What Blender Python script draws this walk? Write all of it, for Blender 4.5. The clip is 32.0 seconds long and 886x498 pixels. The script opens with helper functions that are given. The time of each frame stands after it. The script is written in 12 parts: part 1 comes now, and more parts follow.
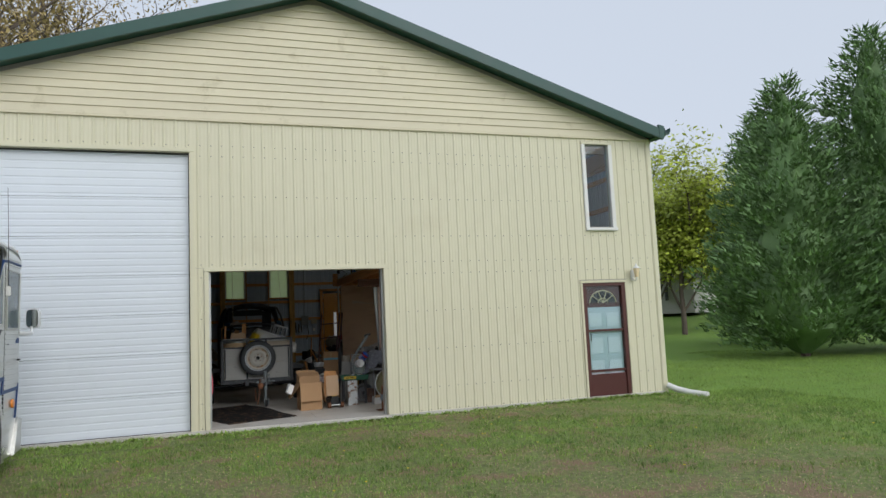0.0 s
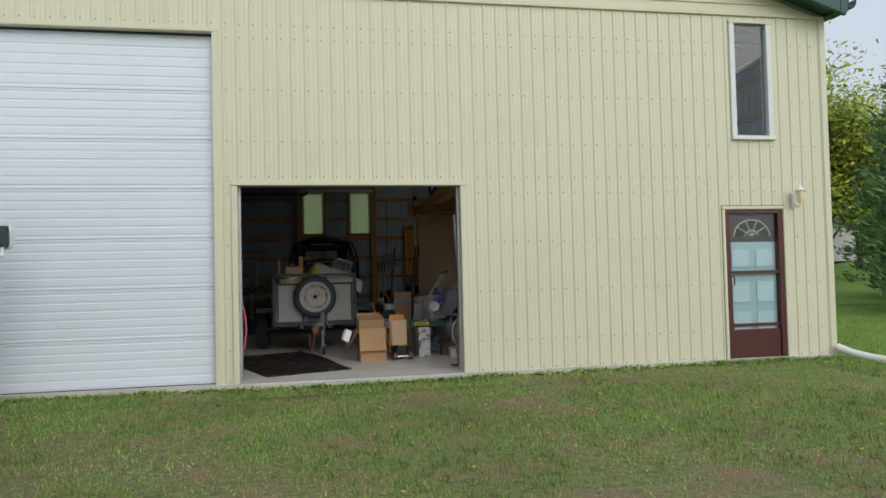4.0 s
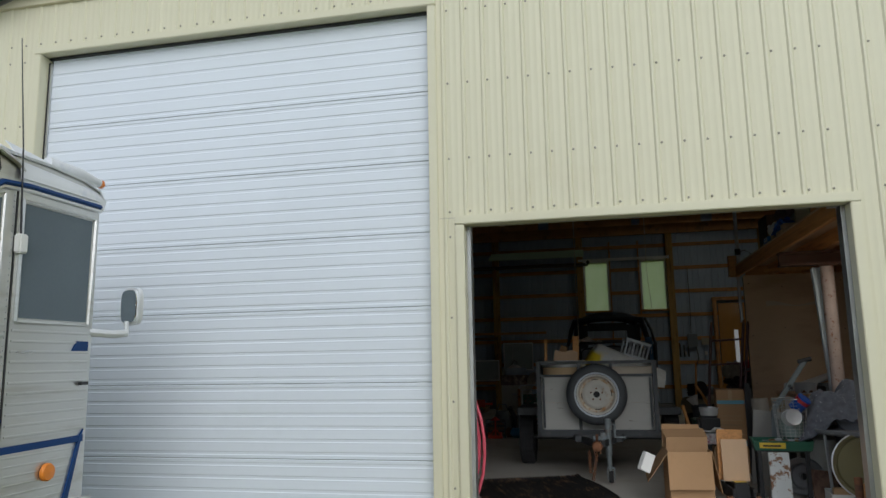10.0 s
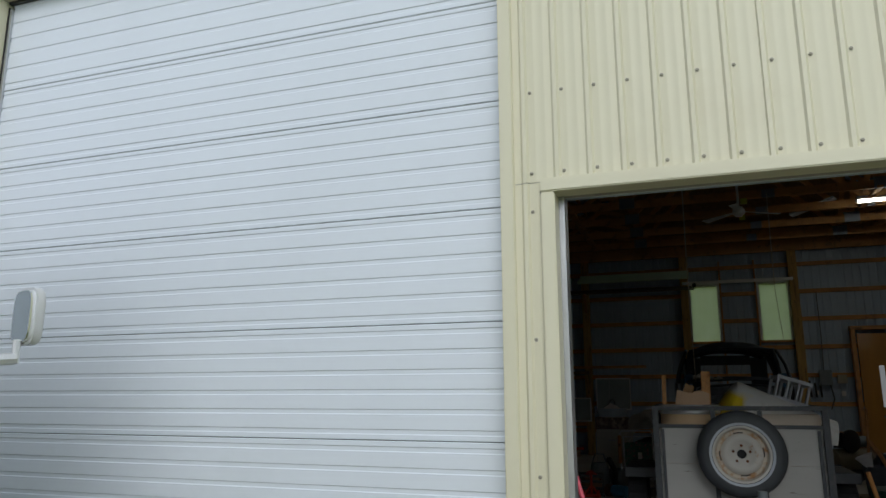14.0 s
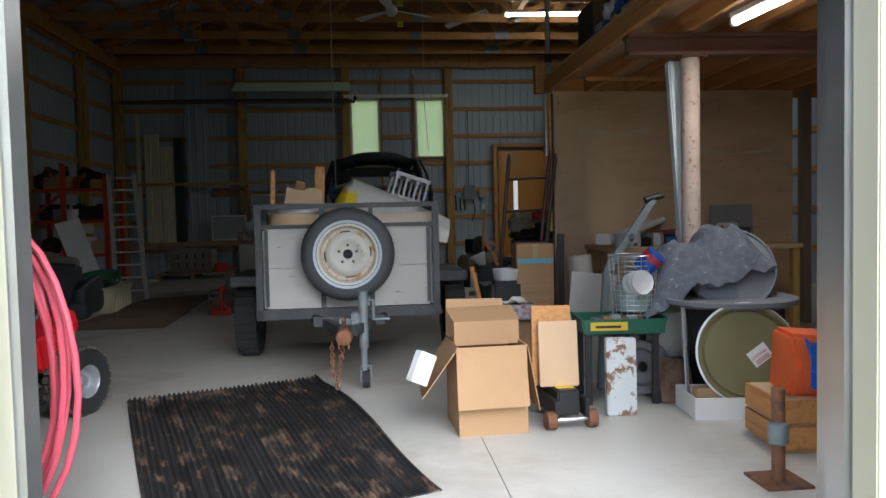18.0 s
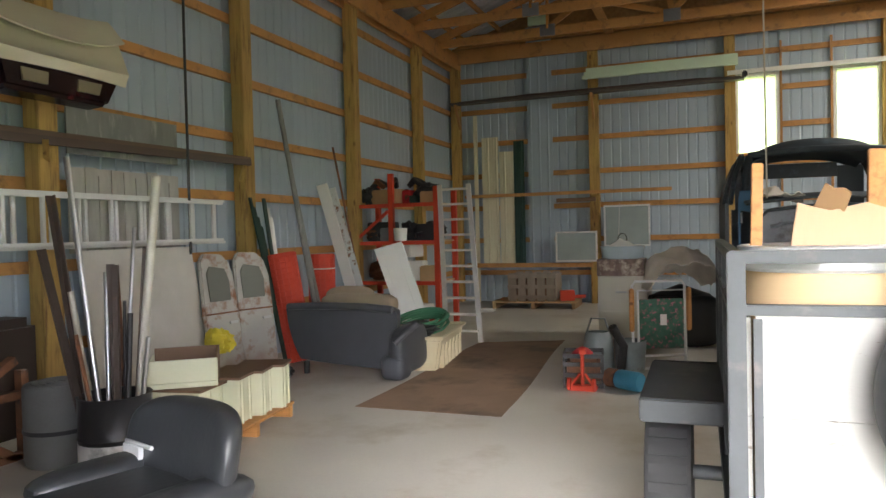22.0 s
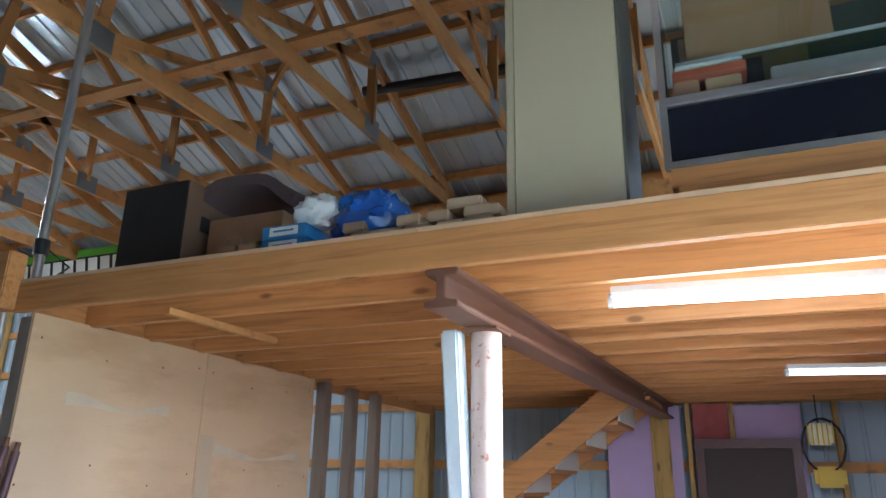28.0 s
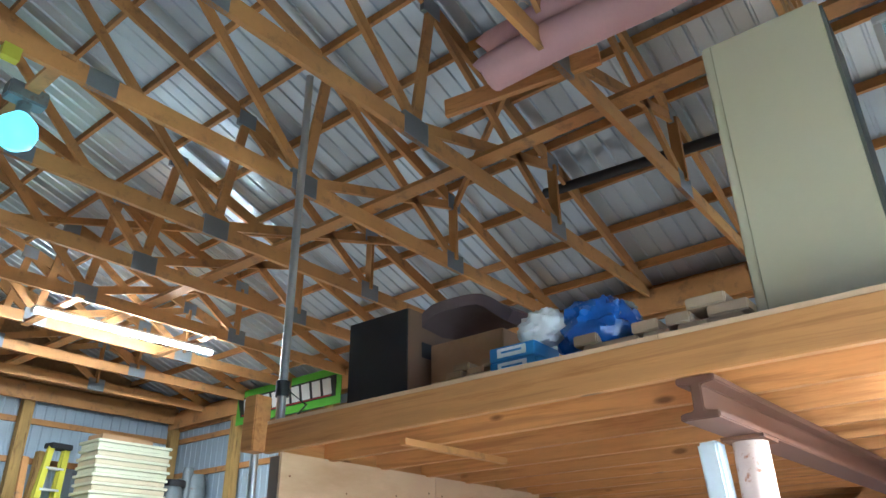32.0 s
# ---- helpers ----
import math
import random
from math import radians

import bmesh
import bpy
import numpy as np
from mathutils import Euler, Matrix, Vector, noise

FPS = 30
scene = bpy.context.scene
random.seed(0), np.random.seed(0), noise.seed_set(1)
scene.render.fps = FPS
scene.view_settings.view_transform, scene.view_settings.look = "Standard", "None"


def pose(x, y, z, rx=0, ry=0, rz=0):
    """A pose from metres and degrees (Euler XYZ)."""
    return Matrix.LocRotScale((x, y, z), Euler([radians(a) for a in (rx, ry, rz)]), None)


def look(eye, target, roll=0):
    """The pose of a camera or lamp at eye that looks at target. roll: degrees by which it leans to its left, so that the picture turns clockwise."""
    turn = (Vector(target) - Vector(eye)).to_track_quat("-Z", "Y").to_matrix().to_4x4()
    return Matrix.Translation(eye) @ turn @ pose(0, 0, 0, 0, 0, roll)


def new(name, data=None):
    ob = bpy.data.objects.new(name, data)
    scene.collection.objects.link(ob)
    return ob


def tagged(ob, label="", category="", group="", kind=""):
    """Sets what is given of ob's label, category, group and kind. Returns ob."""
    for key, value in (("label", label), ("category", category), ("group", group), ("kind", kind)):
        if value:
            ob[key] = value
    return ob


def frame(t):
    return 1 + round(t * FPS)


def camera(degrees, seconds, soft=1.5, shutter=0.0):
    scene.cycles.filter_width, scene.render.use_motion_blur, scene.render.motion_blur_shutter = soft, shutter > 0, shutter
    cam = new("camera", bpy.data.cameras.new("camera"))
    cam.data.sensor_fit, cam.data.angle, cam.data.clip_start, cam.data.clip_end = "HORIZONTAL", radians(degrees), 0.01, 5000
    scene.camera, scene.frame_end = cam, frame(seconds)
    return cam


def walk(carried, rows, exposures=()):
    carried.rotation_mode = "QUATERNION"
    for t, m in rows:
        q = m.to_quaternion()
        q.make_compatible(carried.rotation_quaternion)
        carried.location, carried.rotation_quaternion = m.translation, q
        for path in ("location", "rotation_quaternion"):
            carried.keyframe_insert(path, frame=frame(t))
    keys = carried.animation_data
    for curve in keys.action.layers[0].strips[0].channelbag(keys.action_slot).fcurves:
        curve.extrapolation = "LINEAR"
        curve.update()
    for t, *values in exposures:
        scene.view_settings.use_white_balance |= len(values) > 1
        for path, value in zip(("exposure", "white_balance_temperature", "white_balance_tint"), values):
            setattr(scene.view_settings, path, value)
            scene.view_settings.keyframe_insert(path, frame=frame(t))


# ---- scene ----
cam = camera(64.0, 32.0)
PATH = [
    (0, (-0.285, 0.61, 1.41), (0.358, 2.493, 1.617), -2.6),
    (0.5, (-0.165, 0.87, 1.425), (0.338, 2.777, 1.756), -2.7),
    (1, (-0.065, 1.123, 1.463), (0.303, 3.057, 1.811), -2.0),
    (1.5, (-0.059, 1.427, 1.45), (0.284, 3.372, 1.768), -1.2),
    (2, (0.073, 1.75, 1.384), (0.485, 3.688, 1.657), -0.7),
    (2.5, (0.148, 2.079, 1.378), (0.674, 3.998, 1.583), -1.2),
    (4.5, (0.752, 3.494, 1.238), (0.925, 5.485, 1.292), -1.8),
    (5, (0.796, 3.846, 1.249), (0.66, 5.84, 1.334), -0.9),
    (5.5, (0.856, 4.203, 1.218), (0.506, 6.169, 1.32), 0.7),
    (6, (0.865, 4.545, 1.225), (0.389, 6.484, 1.331), 1.9),
    (6.5, (0.919, 4.886, 1.235), (0.307, 6.786, 1.35), 2.7),
    (7, (0.882, 5.116, 1.268), (0.162, 6.976, 1.416), 3.0),
    (7.5, (0.757, 5.318, 1.32), (0.02, 7.165, 1.535), 2.6),
    (8, (0.724, 5.459, 1.36), (0.058, 7.322, 1.648), 1.9),
    (8.5, (0.766, 5.694, 1.354), (0.219, 7.588, 1.692), 0.8),
    (9, (0.817, 5.922, 1.377), (0.379, 7.841, 1.731), -0.3),
    (9.5, (0.79, 6.216, 1.337), (0.403, 8.151, 1.666), -0.9),
    (10, (0.777, 6.538, 1.299), (0.357, 8.468, 1.611), -1.0),
    (10.5, (0.81, 6.868, 1.338), (0.303, 8.773, 1.675), -0.8),
    (11, (0.758, 7.158, 1.318), (0.182, 9.035, 1.698), -0.8),
    (11.5, (0.686, 7.459, 1.315), (0.086, 9.322, 1.73), -1.1),
    (12, (0.653, 7.818, 1.318), (0.041, 9.672, 1.749), -0.6),
    (12.5, (0.588, 8.099, 1.348), (-0.027, 9.946, 1.808), -0.1),
    (13, (0.455, 8.333, 1.364), (-0.164, 10.173, 1.847), -0.1),
    (13.5, (0.368, 8.448, 1.381), (-0.256, 10.288, 1.856), -0.2),
    (14, (0.371, 8.486, 1.367), (-0.268, 10.338, 1.77), -0.1),
    (14.5, (0.384, 8.45, 1.326), (-0.219, 10.338, 1.595), 0.1),
    (15, (0.419, 8.417, 1.239), (-0.014, 10.366, 1.357), 0.1),
    (15.5, (0.586, 8.419, 1.187), (0.437, 10.413, 1.221), 0.2),
    (17.5, (0.802, 9.305, 1.201), (0.983, 11.296, 1.176), -1.3),
    (18, (0.902, 9.664, 1.149), (1.093, 11.653, 1.06), -1.3),
    (18.5, (0.955, 10.077, 1.182), (1.072, 12.071, 1.098), -1.2),
    (19, (0.901, 10.499, 1.228), (0.849, 12.498, 1.212), -1.5),
    (19.5, (0.826, 10.891, 1.22), (0.574, 12.875, 1.226), -1.9),
    (20, (0.734, 11.282, 1.215), (0.355, 13.245, 1.179), -2.2),
    (20.5, (0.606, 11.707, 1.207), (0.171, 13.659, 1.149), -2.2),
    (21, (0.446, 12.151, 1.197), (-0.113, 14.07, 1.116), -2.1),
    (21.5, (0.248, 12.505, 1.282), (-0.415, 14.391, 1.224), -2.0),
    (22, (-0.015, 12.806, 1.345), (-0.719, 14.678, 1.297), -1.4),
    (22.5, (-0.142, 13.042, 1.375), (-0.902, 14.892, 1.35), -0.1),
    (23, (-0.199, 13.281, 1.412), (-1.04, 15.094, 1.481), 1.2),
    (23.5, (-0.233, 13.386, 1.458), (-0.791, 15.302, 1.595), 1.4),
    (24, (-0.229, 13.419, 1.512), (-0.377, 15.404, 1.704), 1.2),
    (24.5, (-0.154, 13.451, 1.535), (0.13, 15.415, 1.778), 0.7),
    (26.5, (0.114, 13.317, 1.512), (1.396, 14.812, 1.862), 1.1),
    (27, (0.287, 13.323, 1.578), (1.76, 14.6, 2.027), 1.4),
    (27.5, (0.375, 13.312, 1.617), (1.987, 14.368, 2.152), 1.6),
    (28, (0.362, 13.326, 1.608), (2.106, 14.083, 2.228), 1.0),
    (28.5, (0.341, 13.282, 1.621), (2.169, 13.729, 2.3), -0.3),
    (29, (0.357, 13.233, 1.645), (2.205, 13.397, 2.391), -1.7),
    (29.5, (0.359, 13.215, 1.624), (2.17, 13.193, 2.473), -4.3),
    (30, (0.34, 13.271, 1.7), (2.122, 13.185, 2.602), -6.6),
    (30.5, (0.333, 13.276, 1.735), (2.086, 13.333, 2.696), -5.9),
    (31, (0.304, 13.319, 1.726), (2.012, 13.665, 2.709), -4.0),
    (31.5, (0.359, 13.442, 1.59), (1.927, 14.115, 2.634), -2.0),
    (32, (0.292, 13.518, 1.704), (1.702, 14.64, 2.571), -0.7),
]
EXPOSURES = [(0.0, 0.33, 6300, 10), (2.0, 0.27, 6580, 9), (2.5, 0.27, 6560, 9), (5.0, 0.35, 6250, 9), (14.0, 0.25, 6150, 8), (15.5, 0.6, 6100, 8), (17.5, 1.7, 5900, 9), (18.5, 2.2, 5800, 9), (19.0, 2.5, 5850, 9), (20.0, 2.95, 6200, 11), (21.0, 3.65, 6500, 12),
             (22.0, 4.75, 6500, 12), (23.0, 5.4, 6400, 11), (24.5, 4.95, 6250, 11), (26.5, 4.35, 6350, 10), (27.0, 4.35, 6200, 10), (28.0, 4.7, 5000, 8), (29.0, 4.6, 4900, 8), (30.0, 4.55, 5900, 10), (31.0, 4.7, 5650, 9), (32.0, 5.15, 5000, 6)]
walk(cam, [(t, look(eye, target, roll)) for t, eye, target, roll in PATH], EXPOSURES)

# ---- light ----
world = bpy.data.worlds.new("overcast_sky")
scene.world = world
world.use_nodes = True
wn, wl = world.node_tree.nodes, world.node_tree.links
wn.clear()
sky = wn.new("ShaderNodeTexSky")
sky.sky_type, sky.sun_disc = "NISHITA", False
sky.sun_elevation, sky.sun_rotation = radians(33), radians(160)
sky.air_density, sky.dust_density = 1.0, 4.0
pale = wn.new("ShaderNodeHueSaturation")
pale.inputs["Saturation"].default_value = 0.22
pale.inputs["Value"].default_value = 1.0
cloud = wn.new("ShaderNodeMix")
cloud.data_type = "RGBA"
cloud.inputs[0].default_value = 0.75
cloud.inputs[7].default_value = (7.2, 7.9, 9.0, 1)
bg = wn.new("ShaderNodeBackground")
bg.inputs["Strength"].default_value = 0.082
wout = wn.new("ShaderNodeOutputWorld")
wl.new(sky.outputs[0], pale.inputs["Color"])
wl.new(pale.outputs[0], cloud.inputs[6])
wl.new(cloud.outputs[2], bg.inputs["Color"])
wl.new(bg.outputs[0], wout.inputs["Surface"])
sun = new("sun", bpy.data.lights.new("sun", "SUN"))
sun.data.energy, sun.data.angle, sun.data.color = 0.85, radians(45), (1.0, 0.97, 0.92)
sun.matrix_world = look((12, -15, 18.7), (2, 12, 0))
# daylight through the open doorway
day = new("doorway_daylight", bpy.data.lights.new("doorway_daylight", "AREA"))
day.data.shape, day.data.size, day.data.size_y, day.data.energy, day.data.color = "RECTANGLE", 2.6, 2.25, 1.6, (0.93, 0.97, 1.0)
day.matrix_world = look((1.13, 11.93, 1.18), (1.13, 13.0, 1.18))
# daylight through the narrow upstairs window
upl = new("window_daylight", bpy.data.lights.new("window_daylight", "AREA"))
upl.data.shape, upl.data.size, upl.data.size_y, upl.data.energy, upl.data.color = "RECTANGLE", 0.46, 1.45, 0.9, (0.90, 0.96, 1.0)
upl.matrix_world = look((6.59, 11.90, 3.78), (6.59, 13.0, 3.78))

# ---- helpers of the scene ----
class MB:
    """Collects vertices and faces of one mesh."""

    def __init__(self):
        self.v, self.f, self.m = [], [], Matrix()

    def at(self, m):
        self.m = m
        return self

    def add(self, verts, faces):
        n = len(self.v)
        self.v += [self.m @ Vector(p) for p in verts]
        self.f += [tuple(i + n for i in f) for f in faces]
        return self

    def box(self, x0, x1, y0, y1, z0, z1):
        return self.add([(x, y, z) for z in (z0, z1) for y in (y0, y1) for x in (x0, x1)],
                        [(0, 2, 3, 1), (4, 5, 7, 6), (0, 1, 5, 4), (2, 6, 7, 3), (0, 4, 6, 2), (1, 3, 7, 5)])

    def beam(self, a, b, w, h, up=(0, 0, 1)):
        """A bar of section w x h from a to b."""
        a, b = Vector(a), Vector(b)
        d = (b - a).normalized()
        s = d.cross(Vector(up))
        s = s.normalized() if s.length > 1e-4 else Vector((1, 0, 0))
        u = s.cross(d)
        c = [s * (w / 2 * i) + u * (h / 2 * j) for i, j in ((-1, -1), (1, -1), (1, 1), (-1, 1))]
        return self.add([a + k for k in c] + [b + k for k in c],
                        [(0, 1, 2, 3), (7, 6, 5, 4), (0, 4, 5, 1), (1, 5, 6, 2), (2, 6, 7, 3), (3, 7, 4, 0)])

    def tube(self, pts, r, n=8, caps=True, r_end=None):
        """A round bar along the points."""
        pts = [Vector(p) for p in pts]
        rings, verts = [], []
        ref = None
        for i, p in enumerate(pts):
            d = (pts[min(i + 1, len(pts) - 1)] - pts[max(i - 1, 0)]).normalized()
            if ref is None:
                ref = d.orthogonal().normalized()
            ref = (ref - d * ref.dot(d))
            ref = ref.normalized() if ref.length > 1e-5 else d.orthogonal().normalized()
            o = d.cross(ref)
            rr = r if r_end is None else r + (r_end - r) * i / (len(pts) - 1)
            rings.append(range(len(verts), len(verts) + n))
            verts += [p + (ref * math.cos(2 * math.pi * k / n) + o * math.sin(2 * math.pi * k / n)) * rr for k in range(n)]
        faces = []
        for q, w in zip(rings, rings[1:]):
            faces += [(q[k], q[(k + 1) % n], w[(k + 1) % n], w[k]) for k in range(n)]
        if caps:
            faces += [tuple(reversed(rings[0])), tuple(rings[-1])]
        return self.add(verts, faces)

    def lathe(self, prof, n=24, a0=0.0, a1=2 * math.pi):
        """Turns a profile of (radius, height) round z."""
        full = a1 - a0 > 6.28
        cols = n if full else n + 1
        verts = [(r * math.cos(a0 + (a1 - a0) * k / n), r * math.sin(a0 + (a1 - a0) * k / n), z) for r, z in prof for k in range(cols)]
        faces = []
        for i in range(len(prof) - 1):
            for k in range(n):
                k2 = (k + 1) % cols
                faces.append((i * cols + k, i * cols + k2, (i + 1) * cols + k2, (i + 1) * cols + k))
        return self.add(verts, faces)

    def slab(self, outline, y0, y1):
        """An outline of (x, z) pushed from y0 to y1."""
        n = len(outline)
        return self.add([(x, y, z) for y in (y0, y1) for x, z in outline],
                        [tuple(range(n)), tuple(range(2 * n - 1, n - 1, -1))] + [(i, i + n, (i + 1) % n + n, (i + 1) % n) for i in range(n)])

    def grid(self, fn, nu, nv):
        """A sheet fn(u, v) with u, v in 0..1."""
        verts = [fn(i / nu, j / nv) for j in range(nv + 1) for i in range(nu + 1)]
        w = nu + 1
        return self.add(verts, [(j * w + i, j * w + i + 1, (j + 1) * w + i + 1, (j + 1) * w + i) for j in range(nv) for i in range(nu)])


def mesh_of(name, mb, material, bevel=0.0, smooth=True, thick=0.0, fix=True):
    me = bpy.data.meshes.new(name)
    me.from_pydata([tuple(p) for p in mb.v], [], mb.f)
    if bevel or thick or fix:
        bm = bmesh.new()
        bm.from_mesh(me)
        if thick:
            bmesh.ops.solidify(bm, geom=bm.faces[:], thickness=thick)
        bmesh.ops.recalc_face_normals(bm, faces=bm.faces[:])
        if bevel:
            es = [e for e in bm.edges if len(e.link_faces) == 2 and e.calc_face_angle(0) > 0.6]
            bmesh.ops.bevel(bm, geom=es, offset=bevel, segments=2, affect="EDGES", clamp_overlap=True)
        bm.to_mesh(me)
        bm.free()
    if smooth:
        me.shade_smooth()
        me.set_sharp_from_angle(angle=radians(38))
    me.materials.append(material)
    return me


def part(name, mb, material, parent=None, label="", bevel=0.0, smooth=True, thick=0.0, fix=True):
    """One mesh object under a thing or a part."""
    ob = new(name, mesh_of(name, mb, material, bevel, smooth, thick, fix))
    if parent is not None:
        ob.parent = parent
    return tagged(ob, label)


def thing(name, m, label, category, group="", kind=""):
    ob = new(name)
    ob.empty_display_size = 0.05
    ob.matrix_world = m
    return tagged(ob, label, category, group, kind)


def B(x0, x1, y0, y1, z0, z1):
    return MB().box(x0, x1, y0, y1, z0, z1)


def solo(name, mb, material, label, category, group="", kind="", bevel=0.0, m=None, thick=0.0):
    """A thing of one mesh."""
    ob = part(name, mb, material, None, "", bevel, thick=thick)
    if m is not None:
        ob.matrix_world = m
    return tagged(ob, label, category, group, kind)




def pillow(c, s, p=0.35, q=0.35, nu=32, nv=18):
    """A stuffed block with rounded edges: centre, half sizes, and how square its plan (p) and its sides (q) are."""
    def pw(a, k):
        return math.copysign(abs(a) ** k, a)

    def f(u, v):
        a, b = 2 * math.pi * u, math.pi * (v - 0.5)
        return (c[0] + s[0] * pw(math.cos(b), q) * pw(math.cos(a), p), c[1] + s[1] * pw(math.cos(b), q) * pw(math.sin(a), p), c[2] + s[2] * pw(math.sin(b), q))
    return MB().grid(f, nu, nv)



def writing(name, words, size, material, parent, m):
    """Flat lettering in the built-in face, as a part."""
    cu_ = bpy.data.curves.new(name, "FONT")
    cu_.body, cu_.size, cu_.extrude = words, size, 0.0006
    cu_.materials.append(material)
    ob = new(name, cu_)
    ob.parent = parent
    ob.matrix_parent_inverse = Matrix()
    ob.matrix_basis = m
    return tagged(ob, "")


def wavy(seed, x, y, z, s=1.0):
    return noise.noise(Vector((x * s + seed * 7.3, y * s - seed * 3.1, z * s + seed)))


# ---- materials ----
def mat(name, base, rough=0.6, metal=0.0, var=0.12, scale=3.0, fine=60.0, bump=0.15, second=None, mix=0.0, mix_scale=1.5,
        stretch=(1, 1, 1), island=0.0, edge=(0.45, 0.6), coat=0.0, emit=0.0, obj=0.0, spec=0.5, dist=0.004):
    """A surface with coarse and fine unevenness; second is a stain or rust colour that covers about mix of it."""
    m = bpy.data.materials.new(name)
    m.use_nodes = True
    nt = m.node_tree
    n, l = nt.nodes, nt.links
    p = n["Principled BSDF"]
    p.inputs["Roughness"].default_value, p.inputs["Metallic"].default_value = rough, metal
    p.inputs["Specular IOR Level"].default_value = spec
    p.inputs["Coat Weight"].default_value = coat
    co = n.new("ShaderNodeTexCoord")
    mp = n.new("ShaderNodeMapping")
    mp.inputs["Scale"].default_value = stretch
    l.new(co.outputs["Object"], mp.inputs["Vector"])
    big = n.new("ShaderNodeTexNoise")
    big.inputs["Scale"].default_value, big.inputs["Detail"].default_value = scale, 6
    small = n.new("ShaderNodeTexNoise")
    small.inputs["Scale"].default_value, small.inputs["Detail"].default_value = fine, 4
    for t in (big, small):
        l.new(mp.outputs[0], t.inputs["Vector"])
    ramp = n.new("ShaderNodeMix")
    ramp.data_type = "RGBA"
    d, b = [max(0, c * (1 - var)) for c in base], [min(1, c * (1 + var)) for c in base]
    ramp.inputs[6].default_value, ramp.inputs[7].default_value = (*d, 1), (*b, 1)
    half = n.new("ShaderNodeMath")
    half.operation = "MULTIPLY_ADD"
    half.inputs[1].default_value = 0.35
    l.new(small.outputs[0], half.inputs[0])
    more = n.new("ShaderNodeMath")
    more.operation = "MULTIPLY_ADD"
    more.inputs[1].default_value, more.inputs[2].default_value = 1.6, -0.48
    l.new(big.outputs[0], more.inputs[0])
    l.new(more.outputs[0], half.inputs[2])
    l.new(half.outputs[0], ramp.inputs[0])
    color = ramp.outputs[2]
    if second:
        st = n.new("ShaderNodeTexNoise")
        st.inputs["Scale"].default_value, st.inputs["Detail"].default_value, st.inputs["Roughness"].default_value = mix_scale, 8, 0.65
        l.new(mp.outputs[0], st.inputs["Vector"])
        mr = n.new("ShaderNodeMapRange")
        mr.inputs["From Min"].default_value, mr.inputs["From Max"].default_value = edge[0] + 0.18 - mix * 0.36, edge[1] + 0.18 - mix * 0.36
        l.new(st.outputs[0], mr.inputs["Value"])
        mx = n.new("ShaderNodeMix")
        mx.data_type = "RGBA"
        mx.inputs[7].default_value = (*second, 1)
        l.new(mr.outputs[0], mx.inputs[0])
        l.new(color, mx.inputs[6])
        color = mx.outputs[2]
    if obj or island:
        src = n.new("ShaderNodeObjectInfo" if obj else "ShaderNodeNewGeometry")
        hs = n.new("ShaderNodeHueSaturation")
        mr2 = n.new("ShaderNodeMapRange")
        k = obj or island
        mr2.inputs["To Min"].default_value, mr2.inputs["To Max"].default_value = 1 - k, 1 + k
        l.new(src.outputs["Random" if obj else "Random Per Island"], mr2.inputs["Value"])
        l.new(mr2.outputs[0], hs.inputs["Value"])
        l.new(color, hs.inputs["Color"])
        color = hs.outputs[0]
    l.new(color, p.inputs["Base Color"])
    rr = n.new("ShaderNodeMapRange")
    rr.inputs["To Min"].default_value, rr.inputs["To Max"].default_value = max(0.02, rough - 0.1), min(1, rough + 0.12)
    l.new(big.outputs[0], rr.inputs["Value"])
    l.new(rr.outputs[0], p.inputs["Roughness"])
    if bump:
        bp = n.new("ShaderNodeBump")
        bp.inputs["Strength"].default_value, bp.inputs["Distance"].default_value = bump, dist
        l.new(small.outputs[0], bp.inputs["Height"])
        l.new(bp.outputs[0], p.inputs["Normal"])
    if emit:
        p.inputs["Emission Color"].default_value = (*base, 1)
        p.inputs["Emission Strength"].default_value = emit
    return m


def glass(name, tint=(0.9, 0.95, 0.95), rough=0.02, see=1.0):
    """A thin clear pane, darkened by its tint."""
    m = bpy.data.materials.new(name)
    m.use_nodes = True
    n, l = m.node_tree.nodes, m.node_tree.links
    n.remove(n["Principled BSDF"])
    tr = n.new("ShaderNodeBsdfTransparent")
    tr.inputs[0].default_value = (*[c * see for c in tint], 1)
    gl = n.new("ShaderNodeBsdfGlossy")
    gl.inputs["Roughness"].default_value = rough
    lw, pw, fr = n.new("ShaderNodeLayerWeight"), n.new("ShaderNodeMath"), n.new("ShaderNodeMath")
    lw.inputs[0].default_value = 0.5
    pw.operation, fr.operation = "POWER", "MULTIPLY_ADD"
    pw.inputs[1].default_value = 5.0
    fr.inputs[1].default_value, fr.inputs[2].default_value = 0.9, 0.04
    l.new(lw.outputs["Facing"], pw.inputs[0])
    l.new(pw.outputs[0], fr.inputs[0])
    mx = n.new("ShaderNodeMixShader")
    l.new(fr.outputs[0], mx.inputs[0])
    l.new(tr.outputs[0], mx.inputs[1])
    l.new(gl.outputs[0], mx.inputs[2])
    l.new(mx.outputs[0], n["Material Output"].inputs[0])
    return m


